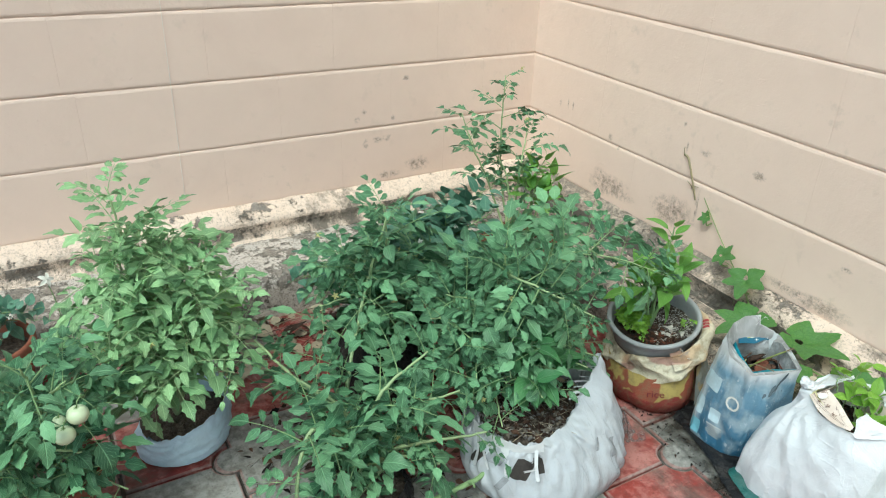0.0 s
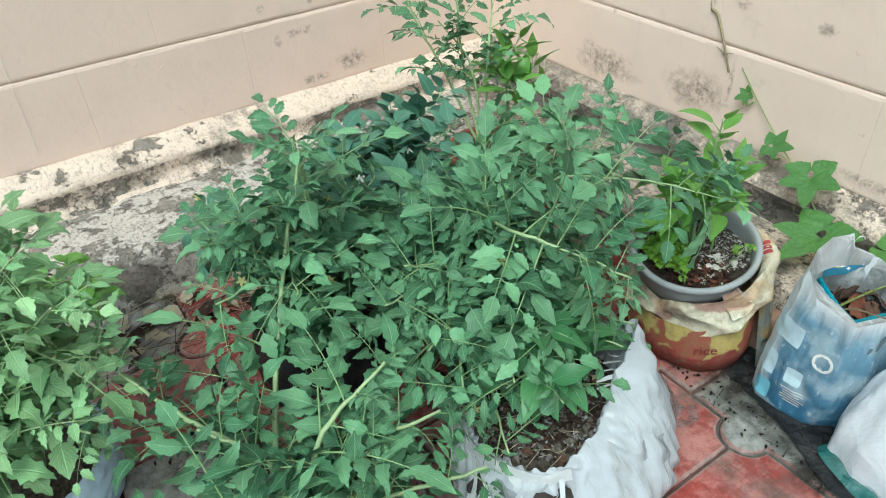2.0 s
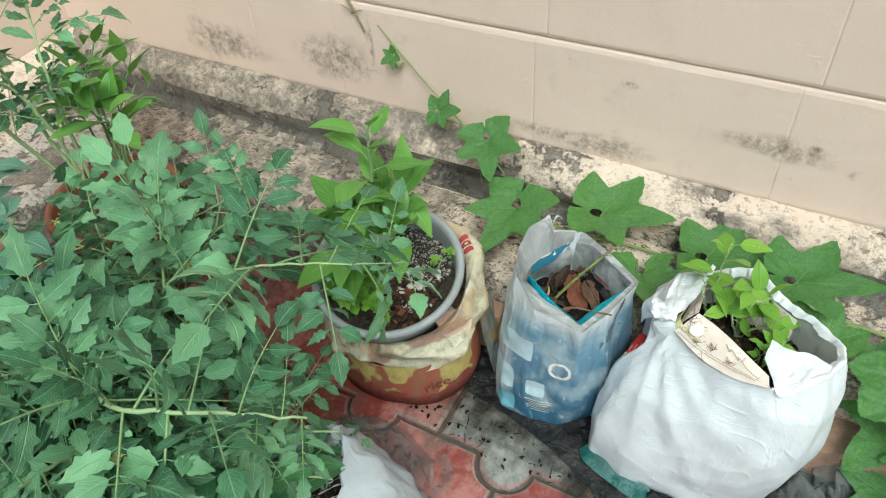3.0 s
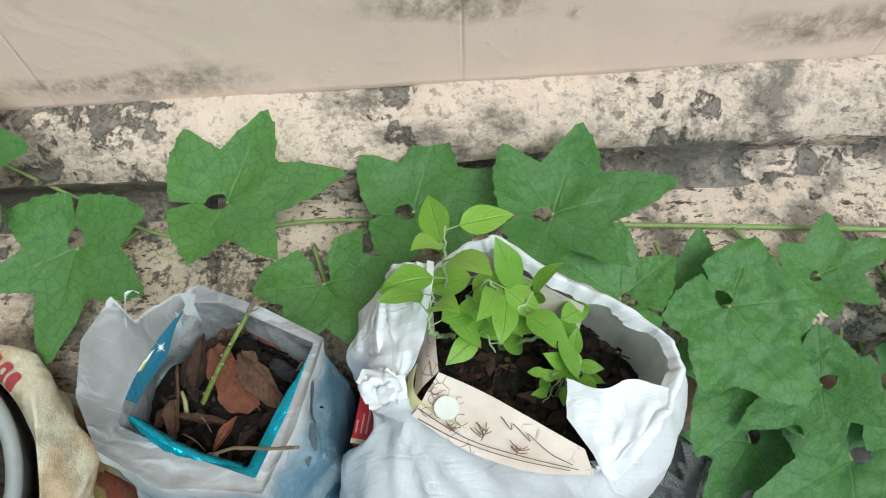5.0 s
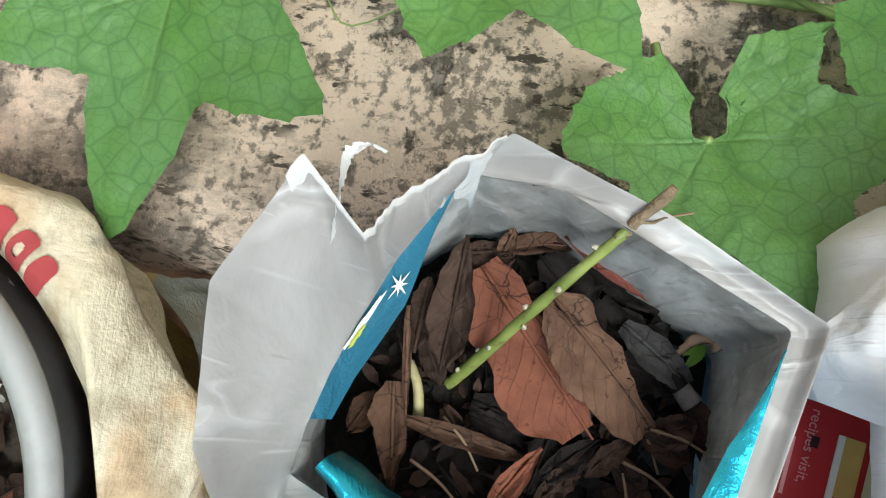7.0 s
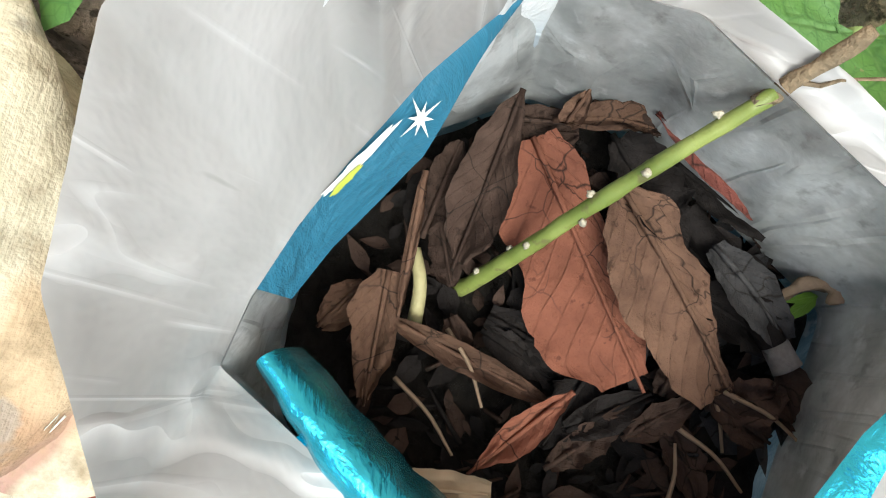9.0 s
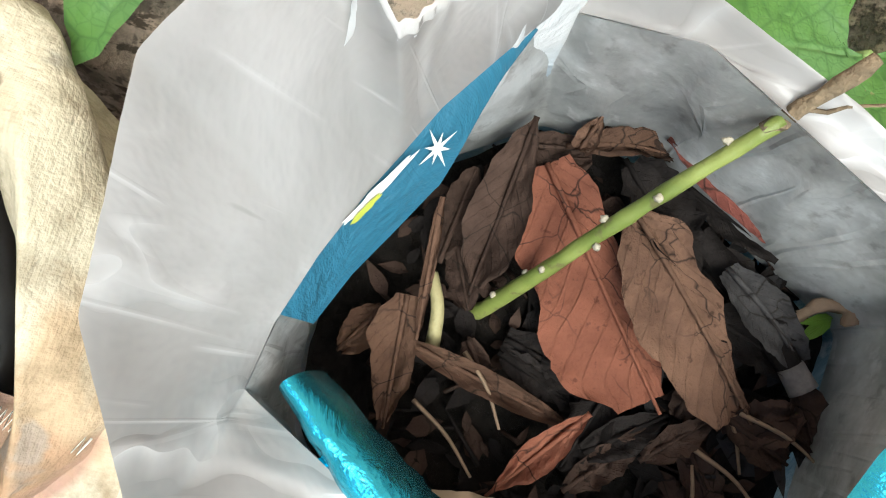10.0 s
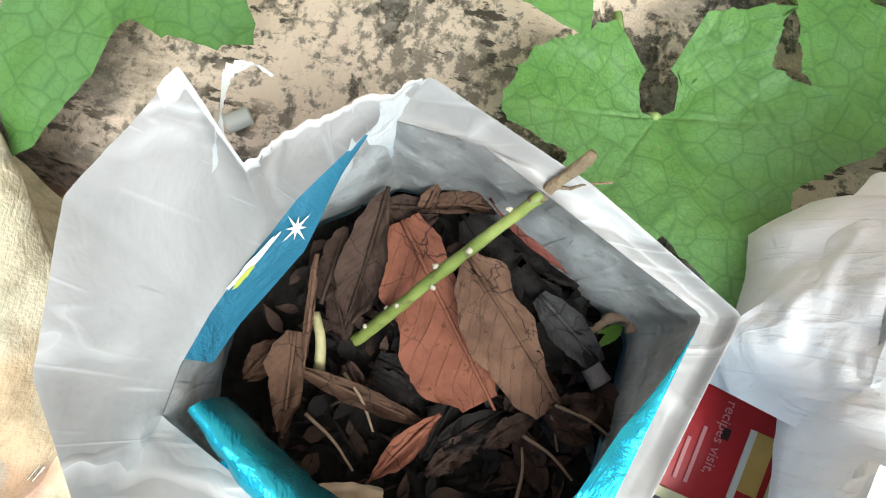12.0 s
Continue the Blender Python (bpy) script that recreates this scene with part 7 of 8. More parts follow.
# ---- planters under the tomato plants ----
def soft_bag(name, at, rx, ry, height, mat, label, seed, soil_z, amp=0.006, bell=0.12, rim_drop=None, lean=(0, 0), soil=DRY_SOIL, ripple=0.0, pleat=0.0):
    """An open, crumpled bag or cloth pot of soil."""
    ob = thing(name, at, label, "bag")
    n = 220
    rows = []
    for j, f in enumerate([0, 0.03] + [0.08 + 0.92 * k / 18 for k in range(19)]):
        row = []
        for k in range(n):
            a = 6.2832 * k / n
            c, s = math.cos(a), math.sin(a)
            w = (0.86 if j == 0 else 0.95 if j == 1 else 1.0) + bell * math.sin(math.pi * f) - 0.04 * f
            nn = abs(noise.noise(Vector((c * 3 + seed, s * 3, f * 2.2)))) * 2 - 0.5 + 0.5 * noise.noise(Vector((c * 8 + seed, s * 8, f * 6)))
            w += amp * 12 * nn * (0.3 + f) + ripple * (1 - 2 * abs(math.sin(15 * f - 3.5 * math.cos(a + 0.5) + 2.5 * noise.noise(Vector((2 * c, 2 * s, 2 * f + seed)))))) * min(1, 4 * f) * (0.4 + 0.9 * abs(noise.noise(Vector((3 * c, 3 * s, 4 * f))))) + pleat * (1 - 2 * abs(math.sin(11 * a + 9 * f + 2 * noise.noise(Vector((c, s, f)))))) * min(1, 3 * f)
            z = height * f
            if rim_drop and f > 0.5:
                z += rim_drop(a) * (f - 0.5) * 2
            z += (0.012 * noise.noise(Vector((c * 5, s * 5, seed + 9))) if f == 1.0 else 0)
            row.append(Vector((rx * w * c + lean[0] * f, ry * w * s + lean[1] * f, z)))
        rows.append(row)
    bm = bmesh.new()
    loft(bm, rows, cap_low=True)
    part("bag_wall", bm, mat, ob)
    bm = bmesh.new()
    top = rows[-1]
    inn = [Vector((p.x * 0.965 + lean[0] * 0.03, p.y * 0.965, p.z - 0.006)) for p in top]
    low = [Vector((p.x * 0.93 + lean[0] * 0.06, p.y * 0.93, soil_z)) for p in rows[-6]]
    loft(bm, [top, inn, low])
    part("bag_lining", bm, mat, ob)
    fill("soil", at[2] + soil_z + 0.004, [Vector((p.x + at[0], p.y + at[1], 0)) for p in low], soil, ob, 0.007, seed, dome=0.012, label="dry crumbly soil with twigs")
    return ob


PALE_BLUE = film("pale_blue_cloth", (0.70, 0.86, 0.94), 0.45, 0.10, 0.5, 40, streak=(1, 1, 3.0))
DUSTY_WHITE = film("dusty_white_film", (0.58, 0.61, 0.635), 0.24, 0.25, 0.6, 16, 0.25, facet=16)
TORN_GREY = plain("grey_tear", (0.26, 0.27, 0.28), 0.6, 0.3, 60)
TORN_DARK = plain("dark_tear", (0.035, 0.030, 0.026), 0.9, 0.4, 60)
GREY_SOIL = soil_material("grey_dry_soil", 0.035, 0.13)
BLACK_FILM = film("black_film", (0.014, 0.014, 0.015), 0.33, 0.0, 1.0, 55, 0.25, 0.3)
soft_bag("grow_bag", (-1.522, -0.760, 0.0), 0.106, 0.100, 0.100, PALE_BLUE, "pale blue gathered cloth bag used as a planter", 2.0, 0.066, 0.0022, 0.06, rim_drop=lambda a: 0.042 * math.cos(a) + 0.008 * noise.noise(Vector((7 * math.cos(a), 7 * math.sin(a), 3))), lean=(0.018, 0.0), ripple=0.030)
# the large white bag: its film stands high on one side and leans in over the soil, and is torn low on the other
big = thing("grow_bag", (-0.775, -1.185, 0.0), "large torn white plastic grow bag full of soil", "bag")
OB = -Vector((-0.775, -1.185, 0.0))
B_FOOT = [(-0.968, -1.160, 0), (-0.966, -1.235, 0), (-0.930, -1.330, 0), (-0.820, -1.376, 0), (-0.690, -1.366, 0), (-0.606, -1.300, 0), (-0.585, -1.180, 0), (-0.625, -1.070, 0), (-0.770, -1.020, 0), (-0.905, -1.060, 0)]
B_BELLY = [(-0.978, -1.155, 0.055), (-0.978, -1.240, 0.055), (-0.940, -1.340, 0.050), (-0.825, -1.390, 0.050), (-0.685, -1.374, 0.055), (-0.598, -1.298, 0.065), (-0.572, -1.180, 0.065), (-0.615, -1.060, 0.06), (-0.770, -1.010, 0.06), (-0.912, -1.050, 0.06)]
B_WAIST = [(-0.962, -1.155, 0.095), (-0.956, -1.245, 0.105), (-0.918, -1.318, 0.110), (-0.815, -1.352, 0.115), (-0.690, -1.333, 0.125), (-0.615, -1.280, 0.145), (-0.588, -1.180, 0.140), (-0.625, -1.075, 0.12), (-0.770, -1.025, 0.12), (-0.905, -1.062, 0.11)]
B_NECK = [(-0.950, -1.153, 0.118), (-0.935, -1.245, 0.128), (-0.895, -1.312, 0.145), (-0.800, -1.318, 0.150), (-0.705, -1.290, 0.170), (-0.640, -1.258, 0.225), (-0.610, -1.175, 0.190), (-0.645, -1.080, 0.15), (-0.770, -1.035, 0.15), (-0.900, -1.072, 0.13)]
B_RIM = [(-0.940, -1.152, 0.122), (-0.922, -1.246, 0.136), (-0.878, -1.300, 0.156), (-0.790, -1.284, 0.158), (-0.726, -1.252, 0.188), (-0.656, -1.236, 0.292), (-0.636, -1.168, 0.218), (-0.665, -1.085, 0.17), (-0.770, -1.045, 0.16), (-0.893, -1.080, 0.14)]
NB = 260
keys_b = [ring(c, NB, 90) for c in (B_FOOT, B_BELLY, B_WAIST, B_NECK)] + [ring(B_RIM, NB, 40)]
rows = []
for k in range(33):
    u = 4 * k / 32
    i = min(3, int(u))
    f = u - i
    a, b = keys_b[i], keys_b[i + 1]
    a0, b1 = keys_b[max(0, i - 1)], keys_b[min(4, i + 2)]
    row = []
    for q in range(NB):
        p = 0.5 * (2 * a[q] + (b[q] - a0[q]) * f + (2 * a0[q] - 5 * a[q] + 4 * b[q] - b1[q]) * f * f + (3 * a[q] - a0[q] - 3 * b[q] + b1[q]) * f ** 3)
        ang = 6.2832 * q / NB
        d = Vector((p.x + 0.775, p.y + 1.185, 0)).normalized()
        up = k / 32
        slant = math.sin(26 * ang + 30 * up + 4 * noise.noise(Vector((2.5 * math.cos(ang), 2.5 * math.sin(ang), 2 * up))))
        w = 0.0075 * slant * max(0.0, noise.noise(Vector((3 * math.cos(ang), 3 * math.sin(ang), 3 * up + 7))) + 0.25)
        w += 0.010 * (abs(noise.noise(Vector((4 * math.cos(ang) + 6, 4 * math.sin(ang), 3.5 * up)))) - 0.25) + 0.004 * noise.noise(Vector((13 * math.cos(ang), 13 * math.sin(ang), 8 * up)))
        p = p + d * w * min(1.0, 4 * up + 0.2)
        if k == 32:
            p.z += 0.010 * noise.noise(Vector((9 * math.cos(ang), 9 * math.sin(ang), 3))) + 0.006 * noise.noise(Vector((24 * math.cos(ang), 24 * math.sin(ang), 5)))
        p.z = max(p.z, 0.0)
        row.append(p + OB)
    rows.append(row)
bm = bmesh.new()
loft(bm, rows, cap_low=True)
part("bag_wall", bm, DUSTY_WHITE, big)
cb = mid(rows[-1])
inn = [cb.lerp(p, 0.975) - Vector((0, 0, 0.005)) for p in rows[-1]]
low_b = [cb.lerp(p, 0.93) for p in rows[-1]]
low_b = [Vector((p.x, p.y, min(p.z - 0.004, 0.132))) for p in low_b]
bm = bmesh.new()
loft(bm, [rows[-1], inn, low_b])
part("bag_lining", bm, DUSTY_WHITE, big)
fill("soil", 0.130, [Vector((p.x, p.y, 0)) - Vector((OB.x, OB.y, 0)) for p in low_b], GREY_SOIL, big, 0.008, 6.0, 22, 0.018, "dry crumbly soil with twigs")
rng = random.Random(77)
bt = tree_of([o for o in big.children if o.name.startswith("bag_wall")][0])
for at_, w, h, sk in (((-0.908, -1.304, 0.110), 0.040, 0.040, 0.35), ((-0.880, -1.322, 0.120), 0.020, 0.030, -0.3), ((-0.945, -1.252, 0.108), 0.042, 0.022, 0.5), ((-0.958, -1.212, 0.092), 0.026, 0.034, 0.4), ((-0.935, -1.280, 0.070), 0.016, 0.030, 0.6), ((-0.694, -1.328, 0.103), 0.016, 0.034, 0.5), ((-0.735, -1.322, 0.125), 0.008, 0.022, 0.6), ((-0.70, -1.35, 0.06), 0.010, 0.012, 0.6)):
    out = Vector((at_[0] + 0.775, at_[1] + 1.185, 0)).normalized()
    decal("tear", bt, Vector(at_) + out * 0.03, Vector((-out.y, out.x, 0)), (0, 0, 1), w, h, TORN_DARK if h > 0.025 and w > 0.017 else TORN_GREY, big, "dark tear in the film", 0.85, 0.0016, 9, skew=sk)


def torn(pts, width, seed, amp=0.003):
    """A narrow strip of torn film along a line, facing away from the bag."""
    a, b = [], []
    for i, p in enumerate(pts):
        p = Vector(p)
        nx = Vector(pts[min(i + 1, len(pts) - 1)]) - Vector(pts[max(0, i - 1)])
        out = Vector((p.x + 0.775, p.y + 1.185, 0.03)).normalized()
        s_ = nx.cross(out).normalized() * width * (1 + 0.3 * math.sin(3 * i + seed)) / 2
        a.append(p + out * 0.007 - s_)
        b.append(p + out * 0.007 + s_)
    sheet("torn_strip", a, b, WHITE_FILM, big, OB, amp, 26, 6, seed, "torn strip of white film")


torn([(-0.938, -1.158, 0.126), (-0.937, -1.200, 0.134), (-0.925, -1.248, 0.140), (-0.900, -1.290, 0.148), (-0.866, -1.312, 0.158)], 0.020, 1.0)
torn([(-0.922, -1.255, 0.136), (-0.930, -1.276, 0.112), (-0.932, -1.294, 0.084), (-0.930, -1.306, 0.066)], 0.018, 2.0)
torn([(-0.880, -1.308, 0.150), (-0.890, -1.325, 0.125), (-0.894, -1.340, 0.100)], 0.008, 3.0)
torn([(-0.925, -1.275, 0.105), (-0.905, -1.310, 0.100), (-0.890, -1.330, 0.092)], 0.006, 4.0)
torn([(-0.925, -1.290, 0.085), (-0.905, -1.318, 0.112), (-0.893, -1.330, 0.122)], 0.004, 5.0)
torn([(-0.942, -1.190, 0.122), (-0.955, -1.230, 0.105), (-0.960, -1.255, 0.085)], 0.007, 6.0)
torn([(-0.938, -1.175, 0.122), (-0.955, -1.205, 0.100), (-0.970, -1.215, 0.070)], 0.010, 7.0)
for k in range(7):
    torn([(-0.715 + 0.007 * k, -1.250 + 0.002 * k, 0.190 + 0.010 * k), (-0.728 + 0.006 * k + rng.uniform(-0.006, 0.006), -1.240 + 0.004 * k, 0.186 + 0.010 * k), (-0.738 + 0.006 * k + rng.uniform(-0.010, 0.008), -1.228 + 0.004 * k, 0.176 + 0.011 * k)], rng.uniform(0.003, 0.008), 10.0 + k, 0.002)
soft_bag("grow_bag", (-1.00, -0.78, 0.0), 0.13, 0.12, 0.20, BLACK_FILM, "black plastic grow bag hidden under foliage", 9.0, 0.16)
soft_bag("grow_bag", (-1.22, -1.16, 0.0), 0.10, 0.09, 0.075, BLACK_FILM, "low slumped black plastic grow bag", 10.0, 0.05)

TERRACOTTA = plain("terracotta", (0.22, 0.080, 0.045), 0.8, 0.2, 25, 0.3, sheen_dirt=0.4)
DULL_TERRA = plain("dusty_terracotta", (0.33, 0.16, 0.10), 0.85, 0.2, 25, 0.3, sheen_dirt=0.5)


def clay_pot(at, r, h, mat, label):
    ob = thing("clay_pot", at, label, "pot", "clay pots")
    part("pot_wall", lathe([(0.0, 0.0), (r * 0.66, 0.0), (r * 0.70, 0.006), (r * 0.90, h * 0.80), (r * 0.91, h * 0.82)], 48), mat, ob)
    part("pot_rim", lathe([(r * 0.90, h * 0.80), (r * 1.0, h * 0.81), (r * 1.02, h * 0.84), (r * 1.02, h * 0.97), (r * 0.99, h), (r * 0.92, h), (r * 0.90, h * 0.96), (r * 0.86, h * 0.7)], 48), mat, ob)
    fill("soil", at[2] + h * 0.82, [Vector((at[0] + r * 0.9 * math.cos(6.2832 * k / 48), at[1] + r * 0.9 * math.sin(6.2832 * k / 48), 0)) for k in range(48)], DRY_SOIL, ob, 0.005, r * 50)
    return ob


clay_pot((-0.41, -0.55, 0.0), 0.12, 0.22, TERRACOTTA, "round red terracotta pot under the foliage")
clay_pot((-0.66, -0.48, 0.0), 0.11, 0.20, DULL_TERRA, "dusty terracotta pot under the foliage")
clay_pot((-0.60, -0.88, 0.0), 0.115, 0.17, DULL_TERRA, "worn pale terracotta pot under the foliage")
clay_pot((-1.90, -0.44, 0.0), 0.11, 0.20, TERRACOTTA, "red terracotta pot beside the step")
clay_pot((-1.79, -0.92, 0.0), 0.10, 0.16, TERRACOTTA, "red terracotta pot at the edge of the bed")

# ---- plants ----
LEAVES = {}
for kind, key, mats, n in (("tomato", "tomato", [TOMATO_LEAF, GREEN_STEM], 14), ("tomato", "young", [YOUNG_LEAF, PALE_STEM], 12), ("chilli", "pepper", [PEPPER_LEAF, GREEN_STEM], 6), ("nightshade", "dark", [DARK_LEAF, GREEN_STEM], 6), ("chilli", "chilli", [CHILLI_LEAF, GREEN_STEM], 8), ("seedling", "bright", [BRIGHT_LEAF, PALE_STEM], 6), ("round", "clover", [BRIGHT_LEAF, GREEN_STEM], 3), ("round", "herb", [CHILLI_LEAF, GREEN_STEM], 4)):
    LEAVES[key] = [leaf_mesh("leaf", kind, mats, 7 * i + len(key), (0.40, 0.54) if key == "young" else (0.42, 0.58)) for i in range(n)]
random.seed(5)
PETAL = plain("yellow_petal", (0.56, 0.54, 0.22), 0.6, 0.15, thin=0.3)
WHITE_PETAL = plain("white_petal", (0.78, 0.78, 0.70), 0.6, 0.08, thin=0.3)
FRUIT = plain("green_fruit", (0.52, 0.60, 0.38), 0.28, 0.12, 14, 0.05)


def flower_mesh(mat):
    bm = bmesh.new()
    uv = bm.loops.layers.uv.new("UVMap")
    for k in range(5):
        a = 6.2832 * k / 5
        blade(bm, uv, Vector((0, 0, 0)), Vector((math.cos(a), math.sin(a), 0.25)), Vector((0, 0, 1)), 0.011, 0.0045, rows=4, droop=0.9)
    tube(bm, [Vector((0, 0, -0.006)), Vector((0, 0, 0.006))], 0.0012, 0.0008, 5)
    me = bpy.data.meshes.new("flower")
    bm.to_mesh(me)
    bm.free()
    me.materials.append(mat)
    return me


YELLOW_FLOWER, WHITE_FLOWER = flower_mesh(PETAL), flower_mesh(WHITE_PETAL)


def plant(at, label, tips, key="tomato", size=1.0, spacing=0.034, radius=0.005, start=0.15, mat=GREEN_STEM, name="tomato_plant", group="tomato plants", flowers=0, spread=0.9, rise=0.35, bow=0.25, tip_small=0.6, flower=None, whorl=1):
    """A plant with stems from its foot to the given tips (in the world), or along given lines."""
    random.seed(label)
    ob = thing(name, at, label, "plant", group)
    base = Vector(at)
    lines = []
    for tip in tips:
        if isinstance(tip[0], (int, float)):
            t = Vector(tip) - base
            bend = Vector((t.x * bow + rnd(-0.03, 0.03), t.y * bow + rnd(-0.03, 0.03), t.z * 0.6 + 0.03))
            lines.append([(0, 0, 0), bend, t])
        else:
            lines.append([(0, 0, 0)] + [Vector(p) - base for p in tip])
    grow(ob, mat, lines, LEAVES[key], spacing, size, start, radius, spread, rise, tip_small=tip_small, whorl=whorl)
    for k in range((flowers + 1) // 2):
        ln = random.choice(lines)
        p = Vector(ln[-1]).lerp(Vector(ln[-2]), rnd(0, 0.6)) + Vector((rnd(-0.05, 0.05), rnd(-0.05, 0.05), rnd(0.0, 0.05)))
        piece("flower", flower or YELLOW_FLOWER, pose(*p, rnd(-60, 60), rnd(-60, 60), rnd(0, 360)) @ Matrix.Scale(rnd(0.8, 1.2), 4), ob)
    return ob


# bare stem lying against the grow bag
cane = thing("cut_stem", (-1.115, -1.232, 0.0), "thick pale green bare stem lying against the grow bag", "stem")
bm = bmesh.new()
cane_line = smooth_path([(-0.04, -0.005, 0.006), (0.0, 0.0, 0.022), (0.06, -0.008, 0.044), (0.12, -0.014, 0.056), (0.150, -0.012, 0.064)], 30)
tube(bm, cane_line, 0.0068, 0.0055, 12)
for v in bm.verts:
    v.co += Vector((0.001, 0.001, 0.001)) * noise.noise(v.co * 60)
for k in (9, 20):
    tube(bm, [cane_line[k], cane_line[k] + Vector((0.004, -0.012, 0.010)), cane_line[k] + Vector((0.004, -0.020, 0.004))], 0.0042, 0.002, 8)
part("stem", bm, GREEN_STEM, cane)
# tall tomato in the corner
plant((-0.41, -0.50, 0.17), "tall slender tomato plant in the corner", [[(-0.41, -0.42, 0.40), (-0.40, -0.39, 0.58), (-0.39, -0.38, 0.70)], [(-0.47, -0.44, 0.38), (-0.52, -0.41, 0.50), (-0.55, -0.39, 0.60)], (-0.30, -0.40, 0.56), (-0.46, -0.40, 0.50)], size=0.68, spacing=0.036, start=0.25, flowers=4, mat=PALE_STEM, radius=0.0042)
plant((-0.35, -0.52, 0.17), "bright green chilli bush behind the tomatoes", [(-0.21, -0.40, 0.42), (-0.16, -0.41, 0.35), (-0.29, -0.45, 0.41), (-0.25, -0.51, 0.35), (-0.37, -0.55, 0.37), (-0.33, -0.49, 0.43), (-0.41, -0.50, 0.40)], "chilli", 1.0, 0.020, 0.003, 0.4, name="chilli_plant", group="chilli plants", whorl=1)
# dark nightshade spreading at the back
plant((-0.80, -0.66, 0.0), "low dark-leaved nightshade spreading behind the tomatoes", [(-0.83, -0.60, 0.41), (-0.71, -0.59, 0.43), (-0.95, -0.63, 0.37), (-1.02, -0.71, 0.35), (-0.82, -0.80, 0.40), (-0.65, -0.75, 0.44), (-0.92, -0.77, 0.36), (-0.59, -0.61, 0.44), (-0.75, -0.67, 0.44), (-0.97, -0.65, 0.36), (-0.87, -0.67, 0.40), (-0.67, -0.87, 0.38), (-0.63, -0.57, 0.42), (-0.77, -0.57, 0.39)], "dark", 1.0, 0.0105, 0.003, 0.3, name="nightshade_plant", group="dark plants", flowers=8, flower=WHITE_FLOWER)
plant((-1.12, -0.52, 0.15), "small dark-leaved nightshade on the step", [(-1.10, -0.50, 0.30), (-1.18, -0.58, 0.26), (-1.05, -0.56, 0.28)], "dark", 0.65, 0.014, 0.002, 0.2, name="nightshade_plant", group="dark plants")
# central tomatoes
plant((-1.00, -0.80, 0.14), "dense leafy tomato plant with yellow flowers", [(-1.02, -0.84, 0.56), (-1.14, -0.84, 0.46), (-1.16, -0.82, 0.42), (-0.92, -0.86, 0.41), (-0.98, -0.96, 0.35), (-1.10, -0.96, 0.38), (-0.86, -0.78, 0.41), (-1.05, -0.74, 0.39), (-1.20, -0.88, 0.36)], flowers=14, size=0.82, spacing=0.024, mat=PALE_STEM, radius=0.0042)
plant((-1.19, -1.13, 0.035), "sprawling tomato plant with thick pale stems", [[(-1.22, -1.08, 0.17), (-1.16, -0.96, 0.25), (-1.08, -0.88, 0.40), (-1.02, -0.86, 0.55)], [(-1.22, -1.07, 0.18), (-1.30, -0.98, 0.26), (-1.36, -0.90, 0.33)], [(-1.21, -1.10, 0.14), (-1.31, -1.13, 0.24), (-1.36, -1.16, 0.16), (-1.38, -1.22, 0.06)], (-1.12, -1.18, 0.26), (-1.05, -1.12, 0.34), (-1.28, -1.16, 0.22), (-1.00, -1.18, 0.26), (-1.18, -1.24, 0.17), (-1.30, -1.24, 0.14), (-1.08, -1.24, 0.14), (-1.30, -1.02, 0.28), (-0.98, -1.26, 0.20)], size=0.80, spacing=0.028, radius=0.0065, mat=PALE_STEM, flowers=4)
plant((-0.80, -0.95, 0.10), "dense tomato plant leaning over the grow bag", [[(-0.79, -1.00, 0.38), (-0.80, -1.09, 0.435), (-0.755, -1.18, 0.425), (-0.715, -1.25, 0.405)], (-0.84, -1.00, 0.38), (-0.78, -1.00, 0.43), (-0.68, -1.00, 0.37), (-0.95, -1.02, 0.40), (-0.72, -0.88, 0.39), (-0.86, -1.10, 0.38), (-0.98, -1.12, 0.32), (-0.90, -0.90, 0.38), (-0.76, -1.08, 0.40), (-0.64, -0.84, 0.37), (-1.00, -1.04, 0.36), (-0.68, -1.10, 0.38), (-0.80, -1.20, 0.32), (-0.90, -1.22, 0.29), (-0.96, -1.18, 0.26), (-0.84, -1.26, 0.24), (-0.74, -1.20, 0.31), (-0.70, -1.14, 0.33), (-0.94, -1.26, 0.20), (-0.66, -1.17, 0.30), (-0.65, -1.22, 0.26), (-0.71, -1.25, 0.27)], size=0.82, spacing=0.024, flowers=10, mat=PALE_STEM, radius=0.0042)
plant((-0.60, -0.88, 0.14), "tomato plant arching towards the grey pot", [(-0.58, -1.00, 0.40), (-0.50, -1.03, 0.44), [(-0.64, -0.98, 0.40), (-0.61, -1.12, 0.47), (-0.58, -1.21, 0.485), (-0.54, -1.27, 0.475)], (-0.64, -0.80, 0.41), (-0.46, -0.84, 0.33), (-0.50, -0.76, 0.33), (-0.58, -0.70, 0.37), (-0.52, -1.00, 0.46)], size=0.80, spacing=0.034, flowers=7, mat=PALE_STEM, radius=0.0022)
# broad-leaved pepper in the big white bag
plant((-0.79, -1.17, 0.135), "young pepper plant with large glossy leaves", [(-0.86, -1.24, 0.27), (-0.80, -1.22, 0.28), (-0.74, -1.19, 0.28), (-0.90, -1.20, 0.26), (-0.70, -1.18, 0.27), (-0.82, -1.18, 0.32)], "pepper", 1.10, 0.017, 0.004, 0.35, name="pepper_plant", group="chilli plants")
